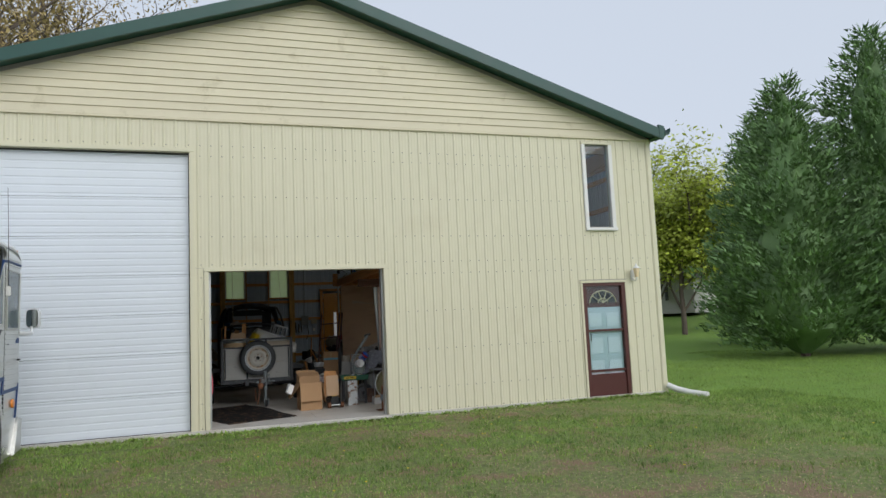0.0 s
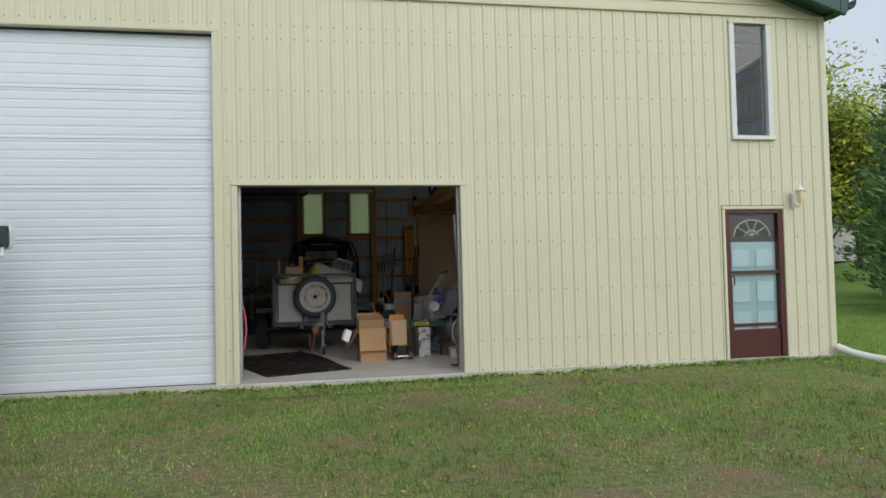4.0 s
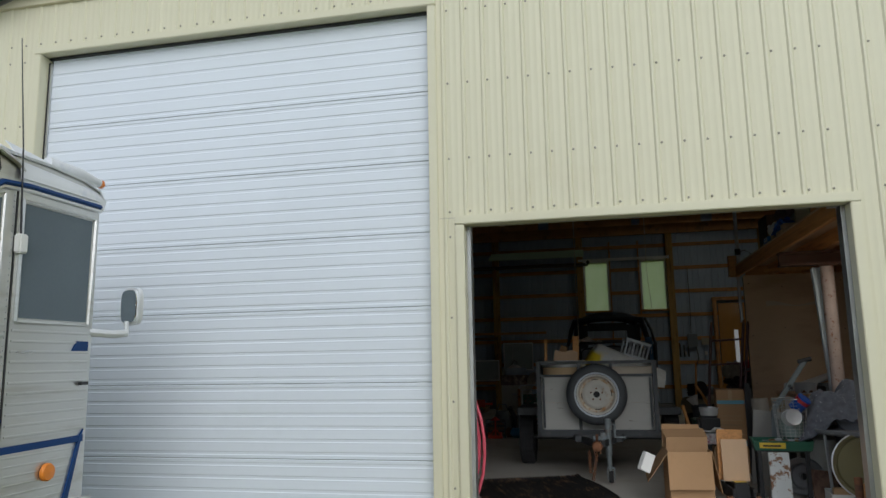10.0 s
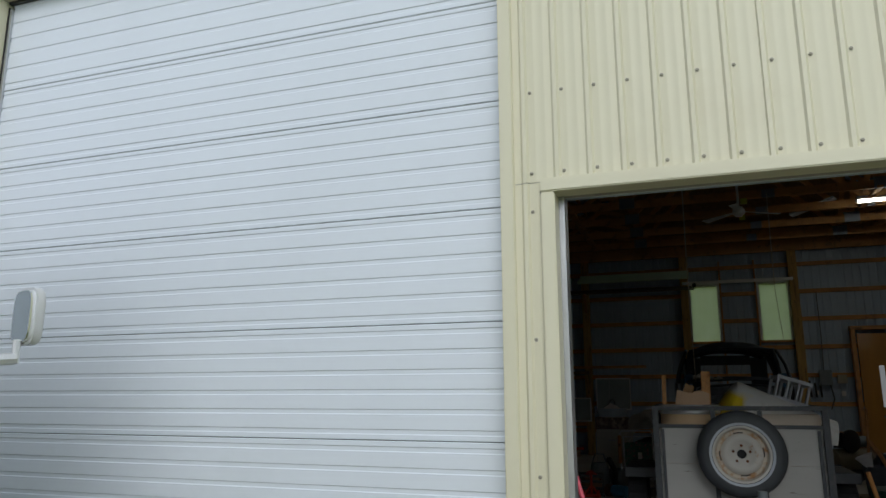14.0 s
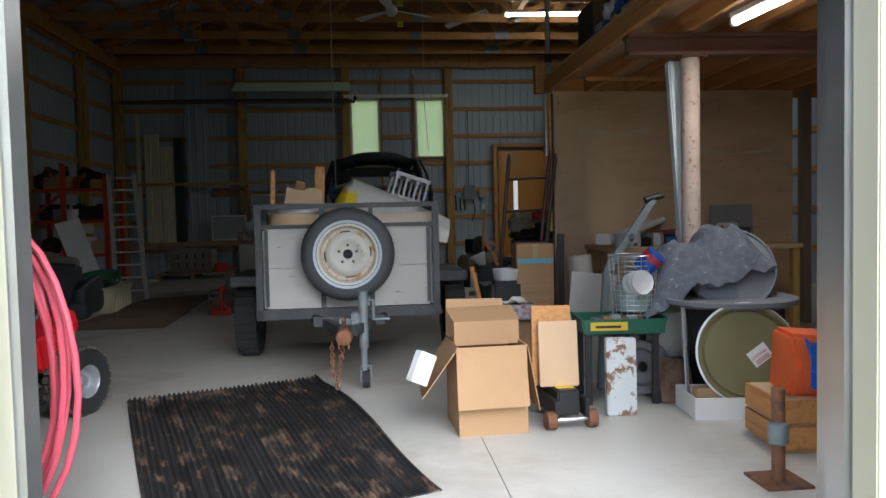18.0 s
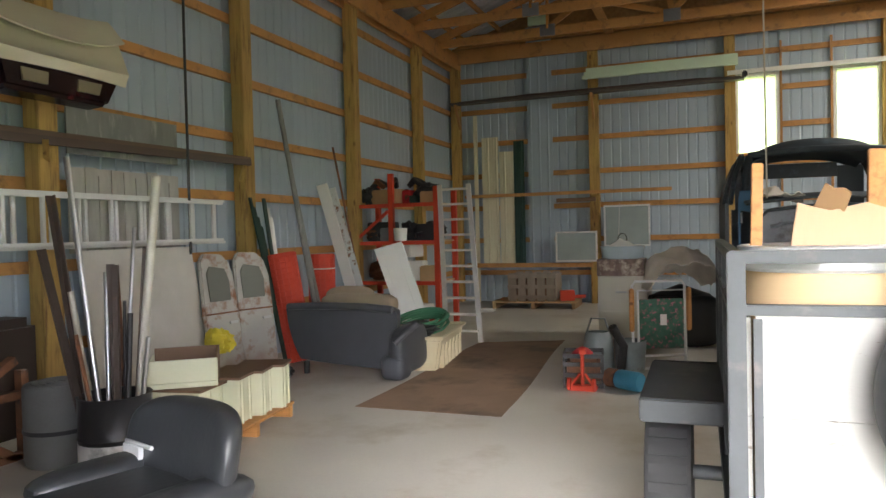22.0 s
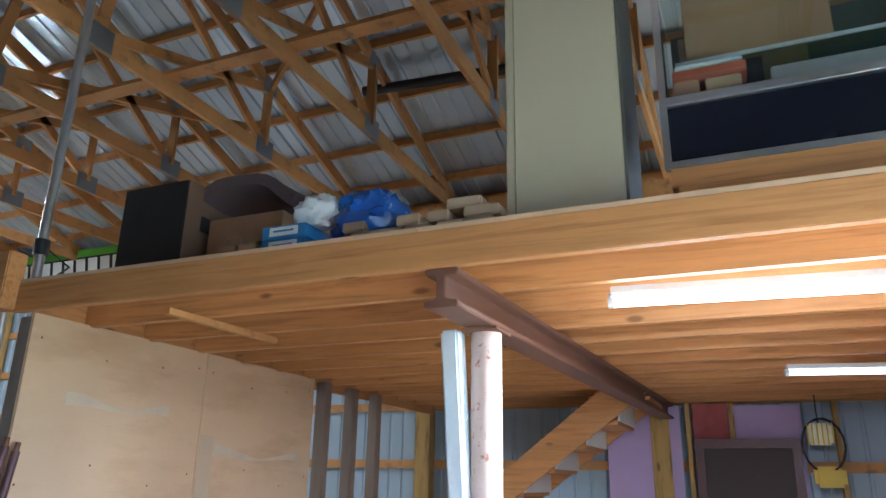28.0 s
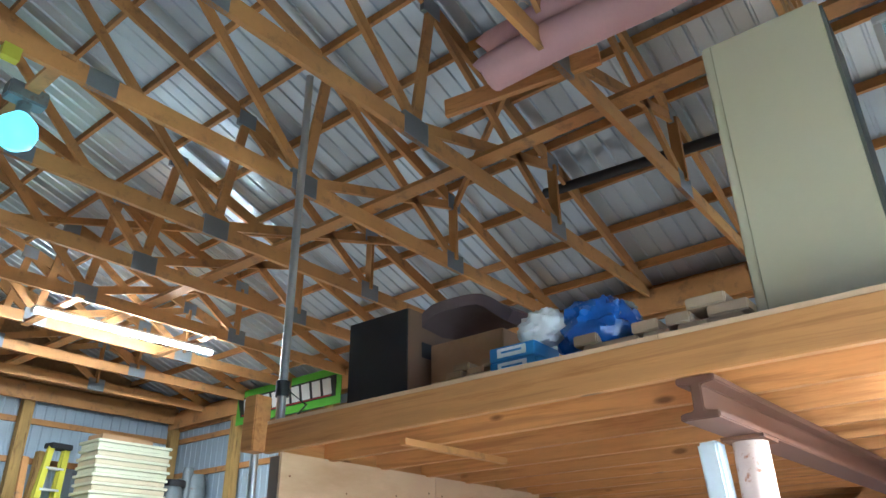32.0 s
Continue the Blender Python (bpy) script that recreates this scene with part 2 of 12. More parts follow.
CREAM = mat("cream_steel", (0.70, 0.66, 0.485), 0.42, var=0.025, scale=0.7, fine=12, bump=0.03, second=(0.66, 0.61, 0.44), mix=0.12, mix_scale=0.8)
CREAM_LAP = mat("cream_vinyl", (0.70, 0.635, 0.46), 0.5, var=0.05, scale=0.9, fine=30, bump=0.05, second=(0.52, 0.46, 0.30), mix=0.12, mix_scale=2.2, obj=0.03)
GREEN_TRIM = mat("green_trim", (0.018, 0.075, 0.06), 0.4, var=0.12)
ROOF_STEEL = mat("roof_steel", (0.03, 0.09, 0.075), 0.4)
DOOR_WHITE = mat("white_door_steel", (0.74, 0.78, 0.83), 0.4, var=0.03, scale=0.8, fine=25, bump=0.04, second=(0.70, 0.74, 0.78), mix=0.1, mix_scale=1.2)
INNER = mat("galvanised_inner", (0.38, 0.46, 0.54), 0.5, 0.05, var=0.07, scale=1.1, bump=0.05, obj=0.05)
ROOF_IN = mat("roof_underside", (0.56, 0.64, 0.73), 0.32, 0.6, var=0.12, scale=0.8, bump=0.05, obj=0.06)
PINE = mat("pine_framing", (0.50, 0.25, 0.08), 0.65, var=0.22, scale=2.0, fine=30, bump=0.2, stretch=(1, 1, 1), obj=0.14, second=(0.27, 0.145, 0.06), mix=0.25, mix_scale=6)
POST = mat("treated_post", (0.47, 0.30, 0.09), 0.75, var=0.22, scale=4, fine=50, bump=0.3, stretch=(3, 3, 0.4), second=(0.20, 0.11, 0.04), mix=0.3, mix_scale=5, obj=0.1)
FIR = mat("fir_joist", (0.56, 0.265, 0.085), 0.6, var=0.26, scale=3, fine=45, bump=0.15, stretch=(6, 0.4, 6), second=(0.42, 0.18, 0.05), mix=0.25, mix_scale=3, obj=0.1)
FIR_X = mat("fir_beam", (0.56, 0.265, 0.085), 0.6, var=0.26, scale=3, fine=45, bump=0.15, stretch=(0.4, 6, 6), second=(0.40, 0.18, 0.05), mix=0.25, mix_scale=3, obj=0.1)


def grain(m, axis, ring=(0.30, 0.13, 0.04), knot=(0.16, 0.065, 0.02)):
    """Adds drawn-out growth rings and scattered knots along one axis of sawn timber."""
    n_, l_ = m.node_tree.nodes, m.node_tree.links
    bs = n_["Principled BSDF"]
    src = bs.inputs["Base Color"].links[0].from_socket
    tc, rnd_, add = n_.new("ShaderNodeTexCoord"), n_.new("ShaderNodeObjectInfo"), n_.new("ShaderNodeVectorMath")
    off = n_.new("ShaderNodeVectorMath")
    off.operation = "SCALE"
    off.inputs[0].default_value = (3.1, 5.7, 2.3)
    l_.new(rnd_.outputs["Random"], off.inputs["Scale"])
    l_.new(tc.outputs["Object"], add.inputs[0])
    l_.new(off.outputs[0], add.inputs[1])
    for kind, across, along, lo, hi, amount, colour in (("rings", 16.0, 0.55, 0.52, 0.70, 0.55, ring), ("knots", 5.5, 2.1, 0.115, 0.06, 0.85, knot)):
        mp, mr, mx = n_.new("ShaderNodeMapping"), n_.new("ShaderNodeMapRange"), n_.new("ShaderNodeMix")
        sc = [across] * 3
        sc[axis] = along
        mp.inputs["Scale"].default_value = sc
        l_.new(add.outputs[0], mp.inputs["Vector"])
        tex = n_.new("ShaderNodeTexNoise" if kind == "rings" else "ShaderNodeTexVoronoi")
        tex.inputs["Scale"].default_value = 2.2 if kind == "rings" else 1.0
        if kind == "rings":
            tex.inputs["Detail"].default_value, tex.inputs["Distortion"].default_value = 3, 0.9
        l_.new(mp.outputs[0], tex.inputs["Vector"])
        mx.data_type = "RGBA"
        mr.inputs["From Min"].default_value, mr.inputs["From Max"].default_value, mr.inputs["To Max"].default_value = lo, hi, amount
        l_.new(tex.outputs[0], mr.inputs["Value"])
        l_.new(mr.outputs[0], mx.inputs[0])
        l_.new(src, mx.inputs[6])
        mx.inputs[7].default_value = (*colour, 1)
        src = mx.outputs[2]
    l_.new(src, bs.inputs["Base Color"])
    return m


grain(FIR, 1)
grain(FIR_X, 0)
grain(POST, 2, (0.30, 0.17, 0.05), (0.17, 0.09, 0.03))
PLY = mat("plywood", (0.60, 0.40, 0.24), 0.6, var=0.12, scale=1.6, fine=20, bump=0.08, stretch=(2.5, 2.5, 0.5), second=(0.53, 0.32, 0.17), mix=0.18, mix_scale=1.3, obj=0.05)
CONC = mat("concrete_floor", (0.56, 0.53, 0.48), 0.42, var=0.16, scale=0.8, fine=40, bump=0.12, second=(0.44, 0.39, 0.32), mix=0.3, mix_scale=0.9)
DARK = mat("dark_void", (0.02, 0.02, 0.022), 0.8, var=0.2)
BLACK = mat("black_paint", (0.018, 0.018, 0.02), 0.45, var=0.3)
STEEL = mat("plain_steel", (0.55, 0.56, 0.57), 0.35, 0.9, var=0.1, bump=0.05)
ALU = mat("aluminium", (0.76, 0.77, 0.78), 0.36, 0.45, var=0.08, bump=0.04)
RUST = mat("rusty_steel", (0.20, 0.085, 0.04), 0.85, var=0.35, scale=9, bump=0.4, second=(0.08, 0.05, 0.04), mix=0.4, mix_scale=7)
RUBBER = mat("tyre_rubber", (0.025, 0.025, 0.027), 0.75, var=0.25, bump=0.2)
WHITE = mat("white_paint", (0.78, 0.77, 0.74), 0.5, var=0.05, bump=0.06)


def paint_zone(m, axis, lo, hi, colour, amount=1.0, wobble=0.0, size=6.0):
    """Paints another colour over the part of a thing that lies beyond lo..hi along one of its axes."""
    n_, l_ = m.node_tree.nodes, m.node_tree.links
    bs = n_["Principled BSDF"]
    src = bs.inputs["Base Color"].links[0].from_socket
    tc, sep, mr, mx = n_.new("ShaderNodeTexCoord"), n_.new("ShaderNodeSeparateXYZ"), n_.new("ShaderNodeMapRange"), n_.new("ShaderNodeMix")
    ns, ad = n_.new("ShaderNodeTexNoise"), n_.new("ShaderNodeMath")
    ns.inputs["Scale"].default_value = size
    ad.operation = "MULTIPLY_ADD"
    ad.inputs[1].default_value = wobble
    mx.data_type = "RGBA"
    mr.inputs["From Min"].default_value, mr.inputs["From Max"].default_value, mr.inputs["To Max"].default_value = lo, hi, amount
    mx.inputs[7].default_value = (*colour, 1)
    l_.new(tc.outputs["Object"], sep.inputs[0])
    l_.new(tc.outputs["Object"], ns.inputs["Vector"])
    l_.new(ns.outputs[0], ad.inputs[0])
    l_.new(sep.outputs[axis], ad.inputs[2])
    l_.new(ad.outputs[0], mr.inputs["Value"])
    l_.new(mr.outputs[0], mx.inputs[0])
    l_.new(src, mx.inputs[6])
    l_.new(mx.outputs[2], bs.inputs["Base Color"])
    return m


GLASS = glass("window_glass")

# ---- the building ----
X0, X1, FY, RY = -4.72, 7.73, 11.80, 25.85
EAVE, APEXX, APEXZ = 4.65, 1.48, 6.72
SLOPE = (APEXZ - EAVE) / (APEXX - X0)
GZ = -0.08
RIB = 0.16
BIG = (-4.12, -0.46, -0.05, 4.16)
OPEN = (-0.20, 2.50, 0.0, 2.335)
WIN = (6.32, 6.86, 3.02, 4.54)
DOOR = (6.14, 6.98, -0.10, 2.01)


def roof_z(x):
    return APEXZ - SLOPE * abs(x - APEXX)


def ribs(u0, u1, pitch=RIB, h=0.013, minor=True):
    """Profile of ribbed sheet between u0 and u1: (u, depth)."""
    out = [(u0, 0.0)]
    k = math.floor(u0 / pitch)
    while k * pitch < u1 + pitch:
        c = k * pitch - 0.02
        for du, d in ((-0.020, 0), (-0.009, h), (0.009, h), (0.020, 0)):
            if u0 < c + du < u1:
                out.append((c + du, d))
        if minor:
            for q in (0.34, 0.66):
                for du, d in ((-0.012, 0), (-0.005, 0.0015), (0.005, 0.0015), (0.012, 0)):
                    if u0 < c + q * pitch + du < u1:
                        out.append((c + q * pitch + du, d))
        k += 1
    out.append((u1, 0.0))
    return out


def sheet(u0, u1, z0, z1, place, pitch=RIB, h=0.013, back=0.004, minor=True):
    """A ribbed sheet; place(u, d, z) puts it into the world."""
    mb = MB()
    pr = ribs(u0, u1, pitch, h, minor)
    n = len(pr)
    ztop = z1 if callable(z1) else (lambda u: z1)
    zbot = z0 if callable(z0) else (lambda u: z0)
    mb.add([place(u, d, zbot(u)) for u, d in pr] + [place(u, d, ztop(u)) for u, d in pr],
           [(i, i + 1, n + i + 1, n + i) for i in range(n - 1)])
    return mb


def cut(lo, hi, marks):
    e = [lo] + [q for q in marks if lo + 0.03 < q < hi - 0.03] + [hi]
    return list(zip(e, e[1:]))


# ground and sky's far edge
def ground_h(x, y):
    d = max(0.0, math.hypot(x - 1, y - 8) - 14)
    return GZ + (0.03 if 11.0 < y < 12 and -5 < x < 7.8 else 0) + 0.035 * wavy(1, x, y, 0, 0.5) * min(1, d / 5 + 0.3) - (0.02 if y > 12 else 0) + min(3.0, 0.0009 * d * d) * (1 if y > 0 else 0.3) + 0.012 * wavy(5, x, y, 0, 2.2) - 0.055 * max(0.0, min(1.0, -0.8 - x)) * max(0.0, min(1.0, (10.6 - y) / 1.5))


GRASS = mat("lawn_ground", (0.18, 0.215, 0.07), 0.9, var=0.6, scale=14, fine=90, bump=0.9, second=(0.27, 0.185, 0.11), mix=0.44, mix_scale=1.3, dist=0.02, edge=(0.46, 0.57))
# the mown lawn east of the drive is richer green
paint_zone(GRASS, 0, 5.5, 9.5, (0.17, 0.31, 0.035), 0.85, 2.0, 0.4)
gm = MB()
xs = [-300, -150, -80, -50, -35, -25, -18, -14] + [-11 + 0.45 * i for i in range(54)] + [16, 19, 23, 28, 36, 50, 80, 150, 300]
ys = [-300, -150, -60, -30, -15, -8, -4, -2] + [-1 + 0.4 * i for i in range(33)] + [12.6, 14, 17, 20, 24, 28, 34, 42, 55, 80, 150, 300]


def gpt(x, y):
    inside = X0 + 0.1 < x < X1 - 0.1 and 12.0 < y < RY
    return (x, y, -0.35 if inside else ground_h(x, y))


gm.add([gpt(x, y) for y in ys for x in xs], [(j * len(xs) + i, j * len(xs) + i + 1, (j + 1) * len(xs) + i + 1, (j + 1) * len(xs) + i)
                                            for j in range(len(ys) - 1) for i in range(len(xs) - 1)])
tagged(part("ground", gm, GRASS), "lawn with worn bare patches and dandelions", "lawn", kind="structure")

# floor slab with a saw cut
DIRTJ = mat("joint_dirt", (0.07, 0.06, 0.05), 0.95, var=0.3, scale=20)
floor = thing("floor", Matrix(), "grey-brown concrete slab floor, stained and dusty", "floor", kind="structure")
for a, b in ((X0 + 0.06, 1.4265), (1.4305, X1 - 0.06)):
    part("slab", B(a, b, 11.76, 13.70, -0.30, 0.0), CONC, floor)
part("slab", B(X0 + 0.06, X1 - 0.06, 13.7003, RY - 0.06, -0.30, 0.0), CONC, floor)
part("joint_filler", B(1.4267, 1.4303, 11.76, 13.70, -0.30, -0.006), DIRTJ, floor, "dark dirt in the saw cut")
part("slab_edge", B(-0.2, 2.46, 11.66, 11.757, -0.30, -0.022), CONC, floor, "worn concrete apron")

# front wall: core with openings, ribbed steel below, lap siding in the gable
wall_south = thing("wall_south", Matrix(), "cream ribbed steel front wall with lap-sided gable", "wall", kind="structure")
CORE = mat("wall_core", (0.36, 0.33, 0.29), 0.8)
core = [(X0, BIG[0], -0.3, EAVE), (BIG[0], -0.46, BIG[3], EAVE), (-0.46, -0.2, -0.3, EAVE), (-0.2, OPEN[1], OPEN[3], EAVE), (OPEN[1], 6.14, -0.3, EAVE),
        (6.14, 6.32, 2.01, EAVE), (6.32, 6.86, 2.01, 3.02), (6.32, 6.86, 4.54, EAVE), (6.86, 6.98, 2.01, EAVE), (6.98, X1, -0.3, EAVE)]
cm = MB()
for a, b, z0, z1 in core:
    cm.box(a, b, FY + 0.012, FY + 0.15, z0, z1)
cm.slab([(X0, EAVE), (X1, EAVE), (X1, roof_z(X1) + 0.157), (APEXX, APEXZ + 0.157), (X0, roof_z(X0) + 0.157)], FY + 0.012, FY + 0.05)
part("framing_core", cm, CORE, wall_south)


def front(u, d, z):
    return (u, FY - d, z)


SHEETS = [round(X0 + 0.9144 * i, 3) for i in range(1, 15)]
WB = -0.18
regions = [(X0, -4.19, WB, EAVE), (-4.19, -0.40, 4.23, EAVE), (-0.40, -0.27, WB, 2.385), (-0.40, 2.57, 2.388, EAVE), (2.57, 6.075, WB, EAVE),
           (6.075, 7.045, 2.06, 2.96), (6.075, 6.27, 2.96, EAVE), (6.91, 7.045, 2.96, EAVE), (6.27, 6.91, 4.60, EAVE), (7.045, X1, WB, EAVE)]
for a, b, z0, z1 in regions:
    for u0, u1 in cut(a, b, SHEETS):
        part("siding_sheet", sheet(u0, u1, z0, z1, front), CREAM, wall_south, fix=False)
# lap siding courses
z = EAVE + 0.035
while z < APEXZ - 0.06:
    hw = (APEXZ - z) / SLOPE
    hw2 = max(0.02, (APEXZ - z - 0.125) / SLOPE)
    a, b = max(X0, APEXX - hw), min(X1, APEXX + hw)
    lap = MB().add([(a, FY - 0.028, z), (b, FY - 0.028, z), (APEXX + hw2, FY - 0.010, z + 0.125), (APEXX - hw2, FY - 0.010, z + 0.125),
                    (a, FY - 0.004, z - 0.004), (b, FY - 0.004, z - 0.004)], [(0, 1, 2, 3), (4, 5, 1, 0)])
    part("lap_board", lap, CREAM_LAP, wall_south, fix=False, smooth=False)
    z += 0.125
part("gable_starter_trim", B(X0 - 0.01, X1 + 0.01, FY - 0.036, FY + 0.01, EAVE - 0.005, EAVE + 0.032), CREAM_LAP, wall_south, bevel=0.004)
part("soil_gap", B(X0, X1, FY + 0.002, FY + 0.01, -0.3, 0.0), DARK, wall_south)


def frame_trim(x0, x1, z0, z1, w, depth, parent, material, legs=True, sill=False, name="opening_trim"):
    part(name, B(x0 - w, x1 + w, FY - 0.03, FY + depth, z1 - 0.004, z1 + w), material, parent, bevel=0.006)
    for s, e in ((x0 - w, x0 + 0.004), (x1 - 0.004, x1 + w)):
        part(name, B(s, e, FY - 0.028, FY + depth - 0.002, z0, z1 - 0.006), material, parent, bevel=0.006)
    if sill:
        part("sill", B(x0 - w, x1 + w, FY - 0.04, FY + depth, z0 - w, z0 - 0.002), material, parent, bevel=0.006)


frame_trim(*BIG, 0.065, 0.13, wall_south, CREAM)
frame_trim(*OPEN, 0.065, 0.10, wall_south, CREAM)
part("corner_trim", B(X1 - 0.07, X1 + 0.022, FY - 0.025, FY + 0.1, WB, EAVE), CREAM, wall_south, bevel=0.004)
part("corner_trim", B(X0 - 0.022, X0 + 0.07, FY - 0.025, FY + 0.1, WB, EAVE), CREAM, wall_south, bevel=0.004)
# screws in rows along the ribs
SCREW = mat("screw_heads", (0.30, 0.28, 0.22), 0.5, 0.4)
sm = MB()
for zr in [0.38 + 0.62 * i for i in range(7)] + [0.02, 2.435, 4.265]:
    k = math.floor(X0 / RIB)
    while k * RIB < X1:
        x = k * RIB + 0.012
        if any(a + 0.03 < x < b - 0.03 and z0 + 0.02 < zr < z1 for a, b, z0, z1 in regions):
            sm.at(Matrix.Translation((x, FY - 0.001, zr)) @ Euler((radians(90), 0, 0)).to_matrix().to_4x4()).lathe([(0.0095, -0.001), (0.0095, 0.002), (0.0055, 0.003), (0.005, 0.008), (0.0, 0.008)], 6)
        k += 1
tagged(part("screw_heads", sm, SCREW, wall_south, fix=False), kind="stuff")

# side and rear walls
wall_west = thing("wall_west", Matrix(), "galvanised ribbed steel wall on timber girts", "wall", kind="structure")
wall_east = thing("wall_east", Matrix(), "galvanised ribbed steel wall on timber girts", "wall", kind="structure")
wall_north = thing("wall_north", Matrix(), "galvanised ribbed steel rear wall with two windows", "wall", kind="structure")
RW = ((0.47, 1.05, 2.54, 3.80), (1.93, 2.51, 2.54, 3.80))
part("outer_skin", B(X0, X0 + 0.03, FY + 0.16, RY, -0.3, EAVE), CREAM, wall_west)
part("outer_skin", B(X1 - 0.03, X1, FY + 0.16, RY, -0.3, EAVE), CREAM, wall_east)
om = MB()
for a, b, z0, z1 in [(X0 + 0.032, RW[0][0], -0.3, EAVE), (RW[0][0], RW[0][1], -0.3, RW[0][2]), (RW[0][0], RW[0][1], RW[0][3], EAVE), (RW[0][1], RW[1][0], -0.3, EAVE),
                     (RW[1][0], RW[1][1], -0.3, RW[1][2]), (RW[1][0], RW[1][1], RW[1][3], EAVE), (RW[1][1], X1 - 0.032, -0.3, EAVE)]:
    om.box(a, b, RY - 0.03, RY, z0, z1)
om.slab([(X0 + 0.04, EAVE + 0.002), (X1 - 0.04, EAVE + 0.002), (X1 - 0.04, roof_z(X1 - 0.04) + 0.158), (APEXX, APEXZ + 0.158), (X0 + 0.04, roof_z(X0 + 0.04) + 0.158)], RY - 0.03, RY)
part("outer_skin", om, CREAM, wall_north)
YS = [FY + 0.16 + 0.9144 * i for i in range(1, 16)]
for a, b in cut(FY + 0.16, RY - 0.035, YS):
    part("steel_sheet", sheet(a, b, 0.0, EAVE, lambda u, d, z: (X0 + 0.055 - d, u, z), h=0.010, minor=False), INNER, wall_west, fix=False)
    part("steel_sheet", sheet(a, b, 0.0, EAVE, lambda u, d, z: (X1 - 0.055 + d, u, z), h=0.010, minor=False), INNER, wall_east, fix=False)
for a, b in cut(X0 + 0.06, X1 - 0.06, sorted(SHEETS + [RW[0][0], RW[0][1], RW[1][0], RW[1][1]])):
    inwin = next((w for w in RW if w[0] - 0.01 < a and b < w[1] + 0.01), None)
    spans = [(0.0, inwin[2]), (inwin[3], EAVE)] if inwin else [(0.0, EAVE)]
    for z0, z1 in spans:
        part("steel_sheet", sheet(a, b, z0, z1, lambda u, d, z: (u, RY - 0.055 + d, z), h=0.010, minor=False), INNER, wall_north, fix=False)
part("gable_board", MB().slab([(X0 + 0.1, EAVE + 0.1), (X1 - 0.1, EAVE + 0.1), (X1 - 0.1, roof_z(X1 - 0.1) + 0.158), (APEXX, APEXZ + 0.158), (X0 + 0.1, roof_z(X0 + 0.1) + 0.158)], RY - 0.07, RY - 0.04), mat("osb_gable", (0.34, 0.19, 0.08), 0.8, var=0.3, scale=14, fine=60), wall_north, "dark board gable end")

GIRTS = [0.55 + 0.61 * i for i in range(7)]
for zg in GIRTS:
    for y0, y1 in cut(FY + 0.2, RY - 0.1, [16.57, 21.4]):
        part("girt", B(X0 + 0.058, X0 + 0.10, y0, y1 - 0.003, zg - 0.045, zg + 0.045), PINE, wall_west)
        part("girt", B(X1 - 0.10, X1 - 0.058, y0, y1 - 0.003, zg - 0.045, zg + 0.045), PINE, wall_east)
    marks = [-1.94, 0.36, 2.62, 4.92]
    for a, b in cut(X0 + 0.102, X1 - 0.102, marks):
        if a > 0.3 and b < 2.7 and 2.45 < zg < 3.85:
            part("girt", B(RW[0][1] + 0.04, RW[1][0] - 0.04, RY - 0.10, RY - 0.058, zg - 0.045, zg + 0.045), PINE, wall_north)
        else:
            part("girt", B(a, b - 0.003, RY - 0.10, RY - 0.058, zg - 0.045, zg + 0.045), PINE, wall_north)
for yp in (14.16, 16.62, 19.02, 21.46, 23.80):
    part("post", B(X0 + 0.102, X0 + 0.25, yp - 0.085, yp + 0.085, 0, EAVE), POST, wall_west, bevel=0.006)
    part("post", B(X1 - 0.25, X1 - 0.102, yp - 0.085, yp + 0.085, 0, EAVE), POST, wall_east, bevel=0.006)
for xp in (X0 + 0.2, -1.92, 0.34, 2.64, 4.92, X1 - 0.2):
    part("post", B(xp - 0.085, xp + 0.085, RY - 0.25, RY - 0.102, 0, EAVE), POST, wall_north, bevel=0.006)
for w in (wall_west, wall_east):
    xa = X0 + 0.104 if w == wall_west else X1 - 0.144
    part("top_plate", B(xa, xa + 0.04, FY + 0.2, RY - 0.1, EAVE - 0.26, EAVE + 0.02), PINE, w)
    xa = X0 + 0.252 if w == wall_west else X1 - 0.292
    part("top_plate", B(xa, xa + 0.04, FY + 0.2, RY - 0.1, EAVE - 0.24, EAVE + 0.04), PINE, w)
part("top_plate", B(X0 + 0.3, X1 - 0.3, RY - 0.292, RY - 0.252, EAVE - 0.16, EAVE + 0.10), PINE, wall_north)
part("top_plate", B(X0 + 0.3, X1 - 0.3, RY - 0.296, RY - 0.256, EAVE + 0.14, EAVE + 0.36), PINE, wall_north)

part("eave_blocking", B(X0 + 0.031, X0 + 0.07, FY + 0.1, RY - 0.05, EAVE, EAVE + 0.17), PINE, wall_west)
part("eave_blocking", B(X1 - 0.07, X1 - 0.031, FY + 0.1, RY - 0.05, EAVE, EAVE + 0.17), PINE, wall_east)
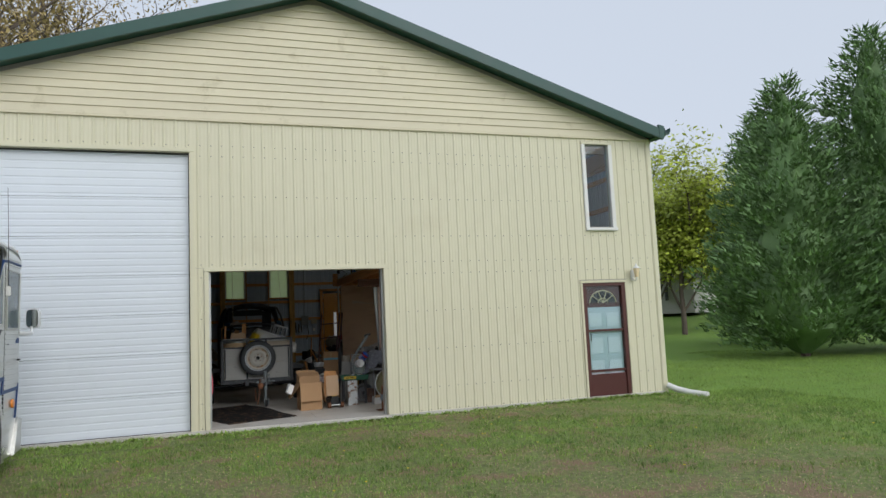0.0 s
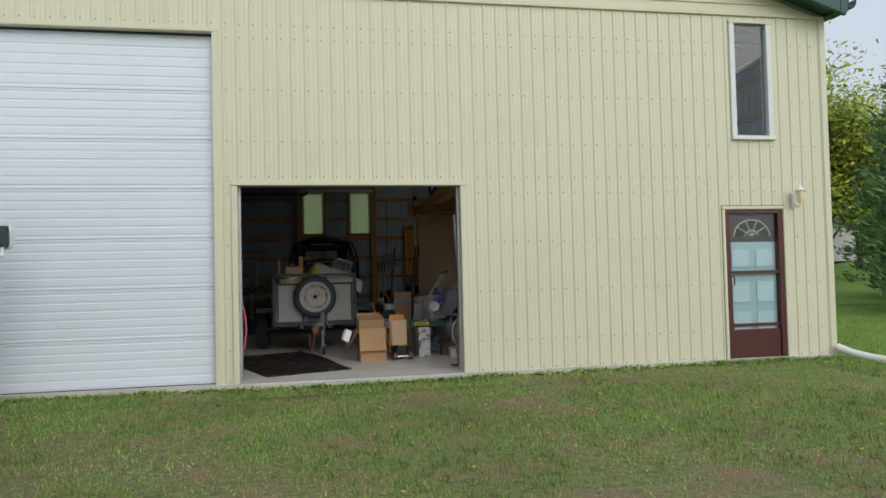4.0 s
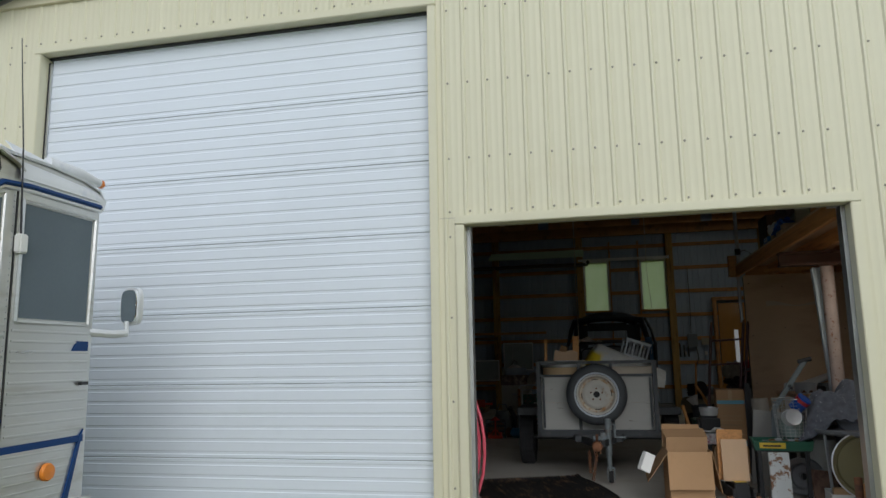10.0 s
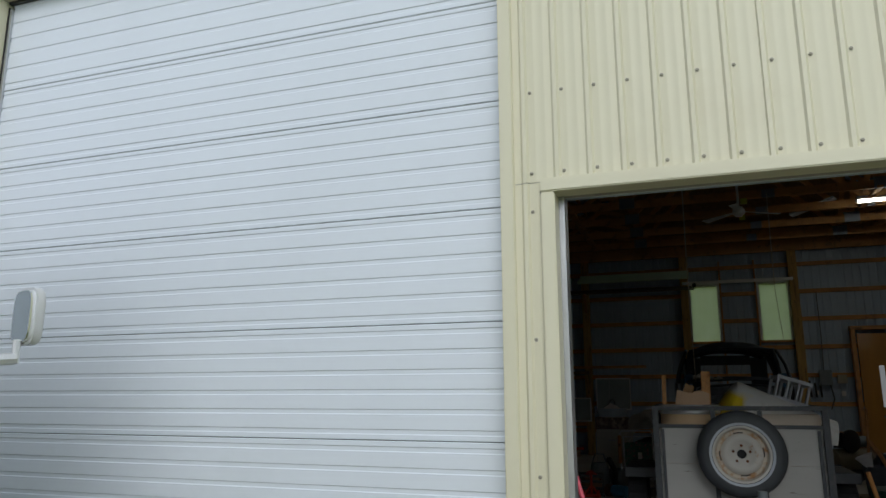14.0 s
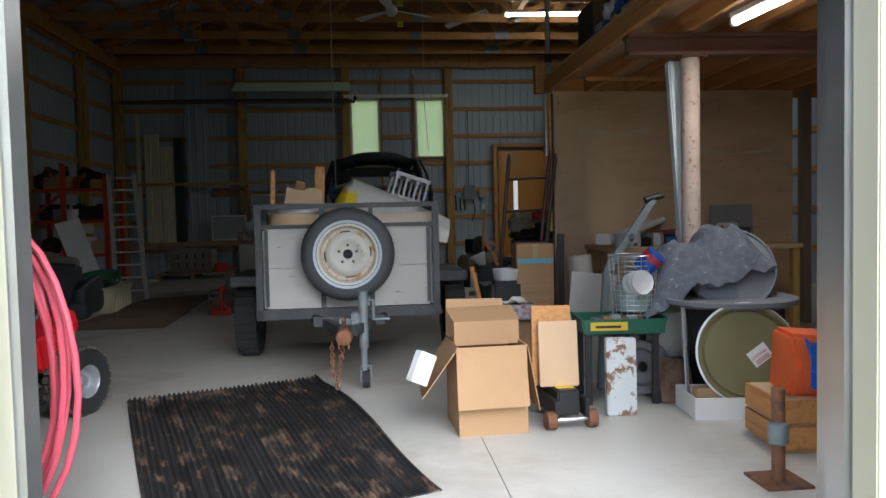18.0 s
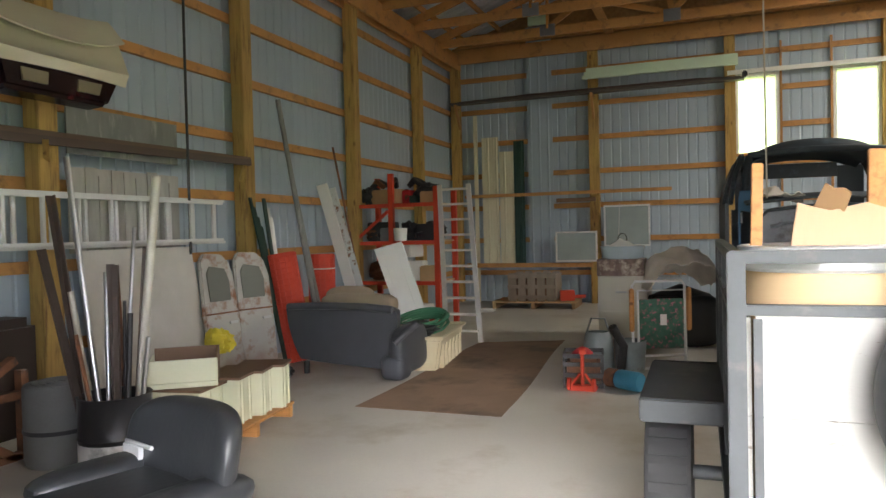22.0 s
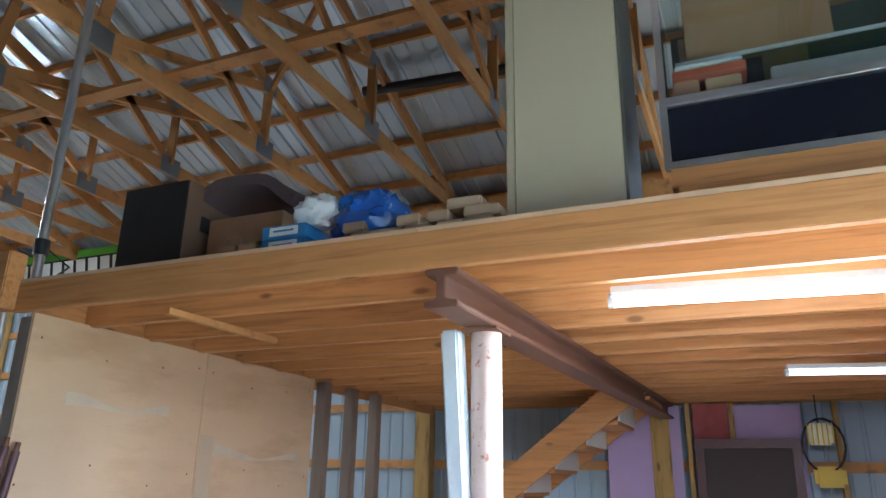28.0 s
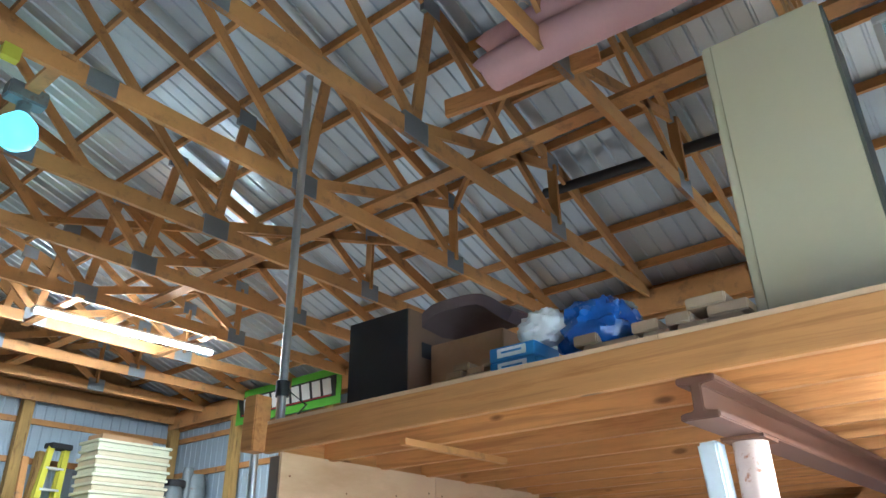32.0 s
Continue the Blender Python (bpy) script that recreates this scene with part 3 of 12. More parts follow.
# roof: sheets on purlins on trusses
roof = thing("roof", Matrix(), "low gable roof of green-trimmed ribbed steel on timber trusses", "roof", kind="structure")
OVH, OVF = 0.15, 0.30
for side in (-1, 1):
    edge = X0 - OVH if side < 0 else X1 + OVH
    run = abs(edge - APEXX)

    def slope_pt(u, d, s, side=side, run=run):
        x = APEXX + side * run * s
        return (x, u, roof_z(x) + 0.16 - d)
    yy = FY - OVF
    while yy < RY + OVF - 0.05:
        y1 = min(yy + 0.9144, RY + OVF)
        pr = ribs(yy, y1, RIB, 0.019, False)
        n = len(pr)
        mb = MB().add([slope_pt(u, -d, 0.0) for u, d in pr] + [slope_pt(u, -d, 1.0) for u, d in pr], [(i, i + 1, n + i + 1, n + i) for i in range(n - 1)])
        part("roof_sheet", mb, ROOF_IN, roof, fix=False)
        yy = y1
    s = 0.04
    while s < 1.0:
        x = APEXX + side * run * s
        part("purlin", MB().beam((x, FY + 0.1, roof_z(x) + 0.105), (x, RY - 0.06, roof_z(x) + 0.105), 0.038, 0.088), PINE, roof)
        s += 0.61 / run
    top = MB().beam((APEXX, FY - OVF, roof_z(APEXX) + 0.115), (edge, FY - OVF, roof_z(edge) + 0.115), 0.06, 0.185, (0, 0, 1))
    part("rake_fascia", top, GREEN_TRIM, roof, bevel=0.006)
    part("outer_cover", MB().beam((APEXX, (FY + RY) / 2, roof_z(APEXX) + 0.192), (edge, (FY + RY) / 2, roof_z(edge) + 0.192), RY - FY + 2 * OVF, 0.024), ROOF_STEEL, roof)
    part("soffit", MB().beam((APEXX, FY - OVF / 2 + 0.02, roof_z(APEXX) + 0.075), (edge, FY - OVF / 2 + 0.02, roof_z(edge) + 0.075), OVF - 0.07, 0.012), GREEN_TRIM, roof)
    e0 = min(edge, edge - side * OVH)
    part("eave_soffit", B(e0, e0 + OVH, FY - OVF + 0.03, RY + OVF, roof_z(edge) + 0.085, roof_z(edge) + 0.098), GREEN_TRIM, roof)
    # eave return box and gutter
    part("eave_return", MB().slab([(edge, roof_z(edge) + 0.28), (edge, roof_z(edge) + 0.07), (edge - side * (OVH - 0.03), roof_z(edge) + 0.07), (edge - side * (OVH - 0.03), roof_z(edge - side * OVH) + 0.26)], FY - OVF - 0.035, FY - OVF + 0.03), GREEN_TRIM, roof, bevel=0.005)
    gp = [(0, 0), (0.0, 0.11), (0.01, 0.11), (0.01, 0.012), (0.085, 0.012), (0.115, 0.07), (0.115, 0.115), (0.125, 0.115), (0.125, 0.06), (0.092, 0)]
    gut = MB().slab([(edge + side * q, roof_z(edge) + 0.13 + w) for q, w in gp], FY - OVF - 0.04, RY + OVF)
    part("gutter", gut, GREEN_TRIM, roof)

ceiling_trusses = thing("ceiling", Matrix(), "open timber trusses with steel gusset plates under the roof", "ceiling", kind="structure")
PLATE = mat("gusset_plate", (0.28, 0.30, 0.33), 0.45, 0.7, var=0.2)


def truss():
    t, g = MB(), MB()
    zc = EAVE + 0.02
    half = APEXX - X0 - 0.15

    def at(q):
        return APEXX + q * half

    def zt(q):
        return roof_z(at(q)) + 0.045
    t.beam((at(-1), 0, zc), (at(1), 0, zc), 0.038, 0.14)
    for sd in (-1, 1):
        t.beam((at(sd), 0, zt(sd) - 0.03), (APEXX, 0, zt(0) - 0.03), 0.038, 0.14)
        web = [(1 / 3, 0, 0.0, 1), (0.33, 0, 0.36, 1), (0.33, 0, 0.66, 1), (0.66, 0, 0.66, 1), (0.66, 0, 0.36, 1)]
        for b0, _, t0, _ in web[0:]:
            t.beam((at(sd * b0), 0.0, zc + 0.05), (at(sd * t0), 0.0, zt(t0) - 0.08), 0.036, 0.09)
        for q in (0.33, 0.66):
            g.box(at(sd * q) - 0.13, at(sd * q) + 0.13, -0.0215, 0.0215, zc - 0.07, zc + 0.12)
        for q in (0.36, 0.66):
            g.box(at(sd * q) - 0.10, at(sd * q) + 0.10, -0.0215, 0.0215, zt(q) - 0.14, zt(q) + 0.03)
    g.box(APEXX - 0.14, APEXX + 0.14, -0.0215, 0.0215, zt(0) - 0.22, zt(0) - 0.02)
    g.box(at(0.05) - 0.1, at(0.05) + 0.1, -0.0215, 0.0215, zc - 0.07, zc + 0.07)
    return mesh_of("truss", t, PINE), mesh_of("gusset", g, PLATE)


tm, gmsh = truss()
for i in range(11):
    y = FY + 0.9 + 1.2 * i
    for nm, me in (("truss", tm), ("gusset", gmsh)):
        ob = new(nm, me)
        ob.parent = ceiling_trusses
        ob.location = (0, y, 0)
# long ties and cross braces over the trusses
for xa, za in ((-1.6, EAVE + 0.11), (4.2, EAVE + 0.11)):
    part("runner", MB().beam((xa, FY + 0.6, za), (xa, RY - 0.3, za), 0.14, 0.038), PINE, ceiling_trusses)
for (xa, ya), (xb, yb) in (((2.4, 13.2), (5.4, 17.4)), ((5.8, 18), (3.0, 23)), ((0, 14), (-3.0, 19)), ((-3.0, 20), (0.5, 25))):
    part("cross_brace", MB().beam((xa, ya, roof_z(xa) - 0.1), (xb, yb, roof_z(xb) - 0.1), 0.038, 0.088), PINE, ceiling_trusses)

# overhead doors
big_door = thing("door_1", Matrix(), "tall closed white ribbed sectional overhead door", "garage door", kind="structure")


def door_section(x0, x1, z0, z1, y, flip=1):
    """One section with flat ribs and a lap joint."""
    mb = MB()
    h = z1 - z0
    pr = [(z0 + 0.0015, 0.006), (z0 + 0.005, 0.0)]
    nr = 6
    for i in range(nr):
        c = z0 + 0.042 + (h - 0.084) * i / (nr - 1)
        pr += [(c - 0.014, 0.0), (c - 0.010, 0.005), (c + 0.010, 0.005), (c + 0.014, 0.0)]
    pr += [(z1 - 0.005, 0.0), (z1 - 0.0015, 0.006)]
    n = len(pr)
    return mb.add([(x, y + flip * d, z) for x in (x0, x1) for z, d in pr], [(i, i + 1, n + i + 1, n + i) for i in range(n - 1)]), (x0, x1, y, z0, z1)


SEC = 0.583
for i in range(7):
    z0 = BIG[2] + 0.025 + SEC * i
    mb, _ = door_section(BIG[0] + 0.03, BIG[1] - 0.02, z0, z0 + SEC if i < 6 else BIG[3] - 0.016, FY + 0.10)
    part("door_section", mb, DOOR_WHITE, big_door, fix=False)
part("backing", B(BIG[0], BIG[1], FY + 0.118, FY + 0.15, BIG[2], BIG[3]), DARK, big_door)
part("sill_edge", B(BIG[0], BIG[1], FY + 0.02, FY + 0.11, -0.2, BIG[2] + 0.012), CONC, big_door, "worn concrete sill")
part("bottom_seal", B(BIG[0] + 0.02, BIG[1] - 0.02, FY + 0.078, FY + 0.099, BIG[2] + 0.013, BIG[2] + 0.058), BLACK, big_door, "black rubber seal")
part("top_seal", B(BIG[0] + 0.01, BIG[1] - 0.01, FY + 0.07, FY + 0.098, BIG[3] - 0.026, BIG[3] - 0.006), BLACK, big_door, "black rubber seal")
part("side_seal", B(BIG[0] + 0.006, BIG[0] + 0.016, FY + 0.075, FY + 0.098, BIG[2], BIG[3] - 0.05), BLACK, big_door, "black rubber seal")
part("jamb_steel", B(BIG[0] + 0.018, BIG[0] + 0.036, FY + 0.08, FY + 0.098, BIG[2], BIG[3] - 0.06), STEEL, big_door)

small_door = thing("door_2", Matrix(), "white ribbed overhead door raised on vertical steel tracks", "garage door", kind="structure")
for i in range(4):
    z0 = 2.36 + 0.57 * i
    mb, _ = door_section(-0.30, 2.53, z0, z0 + 0.57, 12.10, -1)
    part("door_section", mb, DOOR_WHITE, small_door, fix=False)
for xt in (-0.34, 2.565):
    part("door_track", MB().box(xt - 0.028, xt - 0.024, 12.06, 12.15, 0.02, 4.55).box(xt - 0.024, xt + 0.028, 12.146, 12.15, 0.02, 4.55).box(xt + 0.024, xt + 0.028, 12.06, 12.145, 0.02, 4.55), STEEL, small_door)
    part("track_angle", B(xt + 0.03, xt + 0.05, 11.98, 12.16, 0.02, 4.6), STEEL, small_door)
    for i in range(5):
        part("hinge_roller", MB().at(Matrix.Translation((xt - 0.05, 12.13, 2.40 + 0.57 * i))).box(-0.06, 0.0, -0.02, 0.02, -0.04, 0.04).tube([(-0.04, 0.03, 0), (0.05, 0.03, 0)], 0.014), STEEL, small_door)
for xs_ in (OPEN[0], OPEN[1]):
    s = 1 if xs_ < 0 else -1
    part("jamb_angle", B(min(xs_, xs_ + s * 0.03), max(xs_, xs_ + s * 0.03), FY + 0.102, FY + 0.20, 0.0, OPEN[3]), STEEL, small_door, "galvanised jamb angle")

# entry door, window, lantern on the front wall
entry = thing("door_3", Matrix(), "brown storm door with a white panelled door behind", "door", kind="structure")
BROWN = mat("brown_door", (0.085, 0.022, 0.018), 0.4, var=0.15)
part("door_frame", B(DOOR[0] - 0.02, DOOR[0] + 0.06, FY - 0.01, FY + 0.10, DOOR[2] + 0.06, DOOR[3] - 0.07), BROWN, entry, bevel=0.004)
part("door_frame", B(DOOR[1] - 0.06, DOOR[1] + 0.02, FY - 0.01, FY + 0.10, DOOR[2] + 0.06, DOOR[3] - 0.07), BROWN, entry, bevel=0.004)
part("door_frame", B(DOOR[0] - 0.02, DOOR[1] + 0.02, FY - 0.012, FY + 0.10, DOOR[3] - 0.068, DOOR[3] - 0.01), BROWN, entry, bevel=0.004)
part("kick_panel", B(DOOR[0] + 0.062, DOOR[1] - 0.062, FY + 0.01, FY + 0.05, DOOR[2] + 0.065, DOOR[2] + 0.48), BROWN, entry, bevel=0.01)
for z0, z1 in ((0.42, 0.46), (1.13, 1.17)):
    part("door_rail", B(DOOR[0] + 0.062, DOOR[1] - 0.062, FY + 0.012, FY + 0.045, z0, z1), BROWN, entry)
part("storm_pane", B(DOOR[0] + 0.062, DOOR[1] - 0.062, FY + 0.028, FY + 0.032, 0.46, DOOR[3] - 0.07), GLASS, entry)
part("inner_door", B(DOOR[0] + 0.062, DOOR[1] - 0.062, FY + 0.07, FY + 0.11, 0.02, 1.56), mat("pale_blue_door", (0.55, 0.63, 0.68), 0.5, var=0.04), entry, "pale panelled door")
for px in (0.0, 1.0):
    for z0, z1 in ((0.12, 0.62), (0.74, 1.02), (1.22, 1.46)):
        cx = DOOR[0] + 0.24 + px * 0.36
        part("panel", B(cx - 0.13, cx + 0.13, FY + 0.058, FY + 0.069, z0, z1), DOOR_WHITE, entry, bevel=0.006)
part("fan_window", MB().slab([(6.56 + 0.27 * math.cos(a), 1.64 + 0.22 * math.sin(a)) for a in [math.pi * i / 12 for i in range(13)]], FY + 0.062, FY + 0.07), DARK, entry, "dark half-round light")
fan = MB()
for i in range(1, 5):
    a = math.pi * i / 5
    fan.beam((6.56, FY + 0.056, 1.64), (6.56 + 0.27 * math.cos(a), FY + 0.056, 1.64 + 0.22 * math.sin(a)), 0.012, 0.016, (0, 1, 0))
fan.tube([(6.56 + 0.27 * math.cos(math.pi * i / 14), FY + 0.056, 1.64 + 0.22 * math.sin(math.pi * i / 14)) for i in range(15)], 0.012, 6)
fan.tube([(6.56 + 0.10 * math.cos(math.pi * i / 8), FY + 0.056, 1.64 + 0.08 * math.sin(math.pi * i / 8)) for i in range(9)], 0.009, 6)
part("fan_bars", fan, mat("gilt_came", (0.6, 0.5, 0.3), 0.4), entry)
part("inner_top", B(DOOR[0] + 0.062, DOOR[1] - 0.062, FY + 0.071, FY + 0.112, 1.565, DOOR[3] - 0.07), BROWN, entry)
part("handle", MB().tube([(DOOR[0] + 0.085, FY - 0.01, 0.98), (DOOR[0] + 0.085, FY - 0.03, 0.99), (DOOR[0] + 0.085, FY - 0.03, 1.09), (DOOR[0] + 0.085, FY + 0.0, 1.10)], 0.008), BLACK, entry, "black pull handle")
frame_trim(DOOR[0] - 0.02, DOOR[1] + 0.02, -0.06, DOOR[3] - 0.005, 0.04, 0.1, entry, CREAM, name="door_trim")
part("threshold", B(DOOR[0] - 0.06, DOOR[1] + 0.06, FY - 0.05, FY + 0.1, -0.12, -0.045), WHITE, entry, bevel=0.005)

win = thing("window_1", Matrix(), "narrow upstairs window with white frame reflecting bare trees", "window", kind="structure")
part("window_frame", B(WIN[0] - 0.045, WIN[0] + 0.03, FY - 0.035, FY + 0.06, WIN[2] - 0.02, WIN[3]), WHITE, win, bevel=0.005)
part("window_frame", B(WIN[1] - 0.03, WIN[1] + 0.045, FY - 0.035, FY + 0.06, WIN[2] - 0.02, WIN[3]), WHITE, win, bevel=0.005)
part("window_frame", B(WIN[0] - 0.045, WIN[1] + 0.045, FY - 0.037, FY + 0.06, WIN[3] + 0.002, WIN[3] + 0.05), CREAM, win, bevel=0.005)
part("window_sill", B(WIN[0] - 0.05, WIN[1] + 0.06, FY - 0.06, FY + 0.06, WIN[2] - 0.075, WIN[2] - 0.022), WHITE, win, bevel=0.008)
MIRROR_DARK = mat("dark_window_glass", (0.05, 0.055, 0.06), 0.05, 0.0, var=0.05, bump=0.0, spec=0.9)
part("pane", B(WIN[0] + 0.031, WIN[1] - 0.031, FY + 0.02, FY + 0.03, WIN[2] - 0.02, WIN[3]), GLASS, win).visible_shadow = False

lant = thing("wall_lantern", Matrix.Translation((7.17, FY - 0.03, 2.12)), "white carriage lantern on the cream wall", "lamp")
part("backplate", B(-0.04, 0.04, 0.0, 0.028, -0.10, 0.10), WHITE, lant, bevel=0.01)
part("arm", MB().tube([(0, 0, -0.05), (0, -0.06, -0.10), (0, -0.11, -0.09), (0, -0.12, -0.04)], 0.010), WHITE, lant)
part("lantern_glass", MB().at(Matrix.Translation((0, -0.12, 0))).lathe([(0.035, -0.04), (0.062, 0.10), (0.05, 0.12)], 6), mat("amber_glass", (0.75, 0.6, 0.35), 0.3), lant)
part("lantern_cap", MB().at(Matrix.Translation((0, -0.12, 0))).lathe([(0.072, 0.115), (0.05, 0.14), (0.02, 0.17), (0.012, 0.20), (0, 0.205)], 12), WHITE, lant)

dsp = thing("downspout_elbow", Matrix(), "white corrugated drain pipe lying on the lawn", "drain pipe")
pts = [(7.70, 11.72, 0.10), (7.80, 11.58, 0.03), (7.92, 11.38, -0.02), (8.06, 11.08, -0.05)]
part("pipe", MB().tube(pts, 0.055, 12), WHITE, dsp)

# ---- the coach ----
BLUE = mat("coach_blue", (0.009, 0.047, 0.165), 0.42, spec=0.22, var=0.18, scale=0.9, fine=80, bump=0.04, second=(0.016, 0.06, 0.22), mix=0.3, mix_scale=1.2)
BRUSHED = mat("brushed_aluminium", (0.60, 0.60, 0.575), 0.30, 0.85, var=0.14, scale=1.5, fine=90, bump=0.06, stretch=(1, 0.25, 3), second=(0.45, 0.43, 0.38), mix=0.3, mix_scale=1.6)
ROOFWHITE = mat("weathered_white_roof", (0.72, 0.73, 0.75), 0.5, var=0.08, scale=2, second=(0.42, 0.45, 0.55), mix=0.22, mix_scale=2.4)
TINT = mat("tinted_glass", (0.052, 0.060, 0.056), 0.09, var=0.25, scale=0.7, bump=0.0, spec=0.42)
CABGLASS = mat("cab_glass", (0.11, 0.14, 0.16), 0.08, var=0.15, scale=1.2, bump=0.0, spec=0.4)
WHEELW = mat("white_wheel", (0.76, 0.75, 0.71), 0.5, var=0.06, second=(0.45, 0.36, 0.26), mix=0.03, mix_scale=9)
HUBG = mat("greasy_hub", (0.05, 0.045, 0.042), 0.5, 0.3, var=0.2, second=(0.13, 0.065, 0.045), mix=0.35, mix_scale=9)
RUSTNUT = mat("brown_nuts", (0.12, 0.085, 0.07), 0.6, 0.3, var=0.3)
SX = -2.42
coach = thing("bus", Matrix.Translation((SX, 10.55, GZ)), "vintage blue and silver highway coach parked on the lawn", "bus")


def cpart(name, mb, material, label="", bevel=0.0, parent=None, **kw):
    """Parts are modelled in the world and hung on the coach."""
    mb.v = [Vector(p) - Vector((SX, 10.55, GZ)) for p in mb.v]
    return part(name, mb, material, parent or coach, label, bevel, **kw)


def plate(outline, x0, x1):
    n = len(outline)
    return MB().add([(x, y, z) for x in (x0, x1) for y, z in outline],
                    [tuple(range(n)), tuple(range(2 * n - 1, n - 1, -1))] + [(i, i + n, (i + 1) % n + n, (i + 1) % n) for i in range(n)])


REAR = -0.4


def bulged(a, b, z, h, x0, x1, lean=0.0):
    """A rounded rib along the side, from y = a to y = b."""
    pr = [(x0, 0.0), (x0 + (x1 - x0) * 0.6, h * 0.05), (x0 + (x1 - x0) * 0.9, h * 0.14), (x1, h * 0.5), (x0 + (x1 - x0) * 0.9, h * 0.86), (x0 + (x1 - x0) * 0.6, h * 0.95), (x0, h)]
    m = len(pr)
    return MB().add([(x, a + lean * q / h, z + q) for x, q in pr] + [(x, b, z + q) for x, q in pr], [(i, i + 1, m + i + 1, m + i) for i in range(m - 1)] + [tuple(range(m)), tuple(range(2 * m - 1, m - 1, -1))])


XR = -4.92
# raised roof shell, rear part, and its sloping end
prof = [(SX, 2.50), (SX + 0.005, 2.56), (SX - 0.06, 2.68), (SX - 0.18, 2.82), (SX - 0.36, 2.93), (SX - 0.62, 3.01), (SX - 1.2, 3.06)]
prof = prof + [(2 * -3.685 - x, z) for x, z in reversed(prof)]


SEAMG = mat("grey_seam", (0.34, 0.35, 0.37), 0.5, 0.3, var=0.1)


def roofsec(y, k, drop=0.0):
    return [(x, y, 2.50 + (z - 2.50) * k - drop) for x, z in prof]


rm = MB()
secs = [(REAR, 1.0), (9.15, 1.0), (9.35, 0.97), (9.55, 0.72), (9.72, 0.40), (9.86, 0.22)]
n = len(prof)
rm.add([p for y, k in secs for p in roofsec(y, k)], [(j * n + i, j * n + i + 1, (j + 1) * n + i + 1, (j + 1) * n + i) for j in range(len(secs) - 1) for i in range(n - 1)])
cpart("roof", rm, ROOFWHITE, "weathered white riveted roof")
for ys_ in (8.15, 8.30, 9.08, 9.20, 6.4, 6.55):
    seam = MB().tube([(x, ys_, z + 0.001) for x, z in prof[1:-1]], 0.005, 6)
    cpart("roof_seam", seam, SEAMG, "thin grey lap seam")
    studs = MB()
    for (xa, za), (xb, zb) in zip(prof[:5], prof[1:6]):
        for k in range(3):
            f = (k + 0.5) / 3
            px, pz = xa + (xb - xa) * f, za + (zb - za) * f
            for dy in (0.028,):
                studs.box(px - 0.005, px + 0.005, ys_ + dy, ys_ + dy + 0.010, pz - 0.005, pz + 0.006)
    tagged(cpart("rivet_strip", studs, SEAMG), kind="stuff")
front_cap = MB()


def cap_side_pt(u, v):
    # painted brow over the cab window, leaning in towards the roof and falling to the front
    return (SX + 0.016 - 0.13 * v ** 2 - 0.05 * max(0.0, u - 0.8) ** 1.5 * 4, 9.87 + 0.73 * u, 2.375 + (0.235 - 0.09 * u) * v)


cpart("cap_side", MB().grid(cap_side_pt, 16, 10), ROOFWHITE, "white painted brow panel", thick=0.006)
cs = [(9.80, 0.26, 0.0), (10.1, 0.24, 0.0), (10.40, 0.20, 0.02), (10.55, 0.12, 0.06), (10.60, 0.02, 0.12)]
front_cap.add([(x * 1.0, y, 2.50 + (z - 2.50) * k - d) for y, k, d in cs for x, z in prof], [(j * n + i, j * n + i + 1, (j + 1) * n + i + 1, (j + 1) * n + i) for j in range(len(cs) - 1) for i in range(n - 1)])
cpart("front_roof_cap", front_cap, ROOFWHITE)
cpart("clearance_lamp", MB().tube([(SX - 0.12, 10.2, 2.56), (SX - 0.08, 10.45, 2.55), (SX - 0.08, 10.62, 2.53)], 0.045, 10, r_end=0.03), ROOFWHITE)
cpart("lamp_lens", MB().tube([(SX - 0.08, 10.62, 2.53), (SX - 0.08, 10.65, 2.53)], 0.03, 10), mat("amber_lens", (0.75, 0.22, 0.03), 0.25, var=0.1), "amber clearance light")
# body walls
cpart("body", plate([(REAR, 1.0), (10.52, 1.0), (10.52, 2.5), (REAR, 2.5)], XR, SX - 0.012).box(XR, SX - 0.012, REAR, 8.44, 0.12, 0.995).box(XR, SX - 0.012, 9.70, 10.48, 0.10, 0.995).box(XR, SX - 0.5, 8.45, 9.69, 0.3, 0.994), BRUSHED, "silver riveted body")
# Near-black boxes put the dark under the coach and in its wheel well as colour.
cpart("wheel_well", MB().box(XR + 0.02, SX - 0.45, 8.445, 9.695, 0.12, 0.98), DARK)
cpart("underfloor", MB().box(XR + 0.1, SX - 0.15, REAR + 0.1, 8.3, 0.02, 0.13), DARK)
# lower corrugated side
SIDE = SX
for z in [0.14 + 0.05 * i for i in range(17)]:
    zone = [(REAR, 8.45)] if z < 0.95 else [(REAR, 9.8)]
    if z < 0.95:
        half = math.sqrt(max(0.0, 0.66 ** 2 - (z - 0.36) ** 2))
        zone = [(REAR, min(8.45, 9.08 - half)), (max(9.78, 9.08 + half), 10.47 if z > 0.5 else 10.2)]
    for a, b in zone:
        cpart("corrugation", bulged(a, b, z + 0.016, 0.015, SIDE - 0.0125, SIDE + 0.003), BRUSHED)
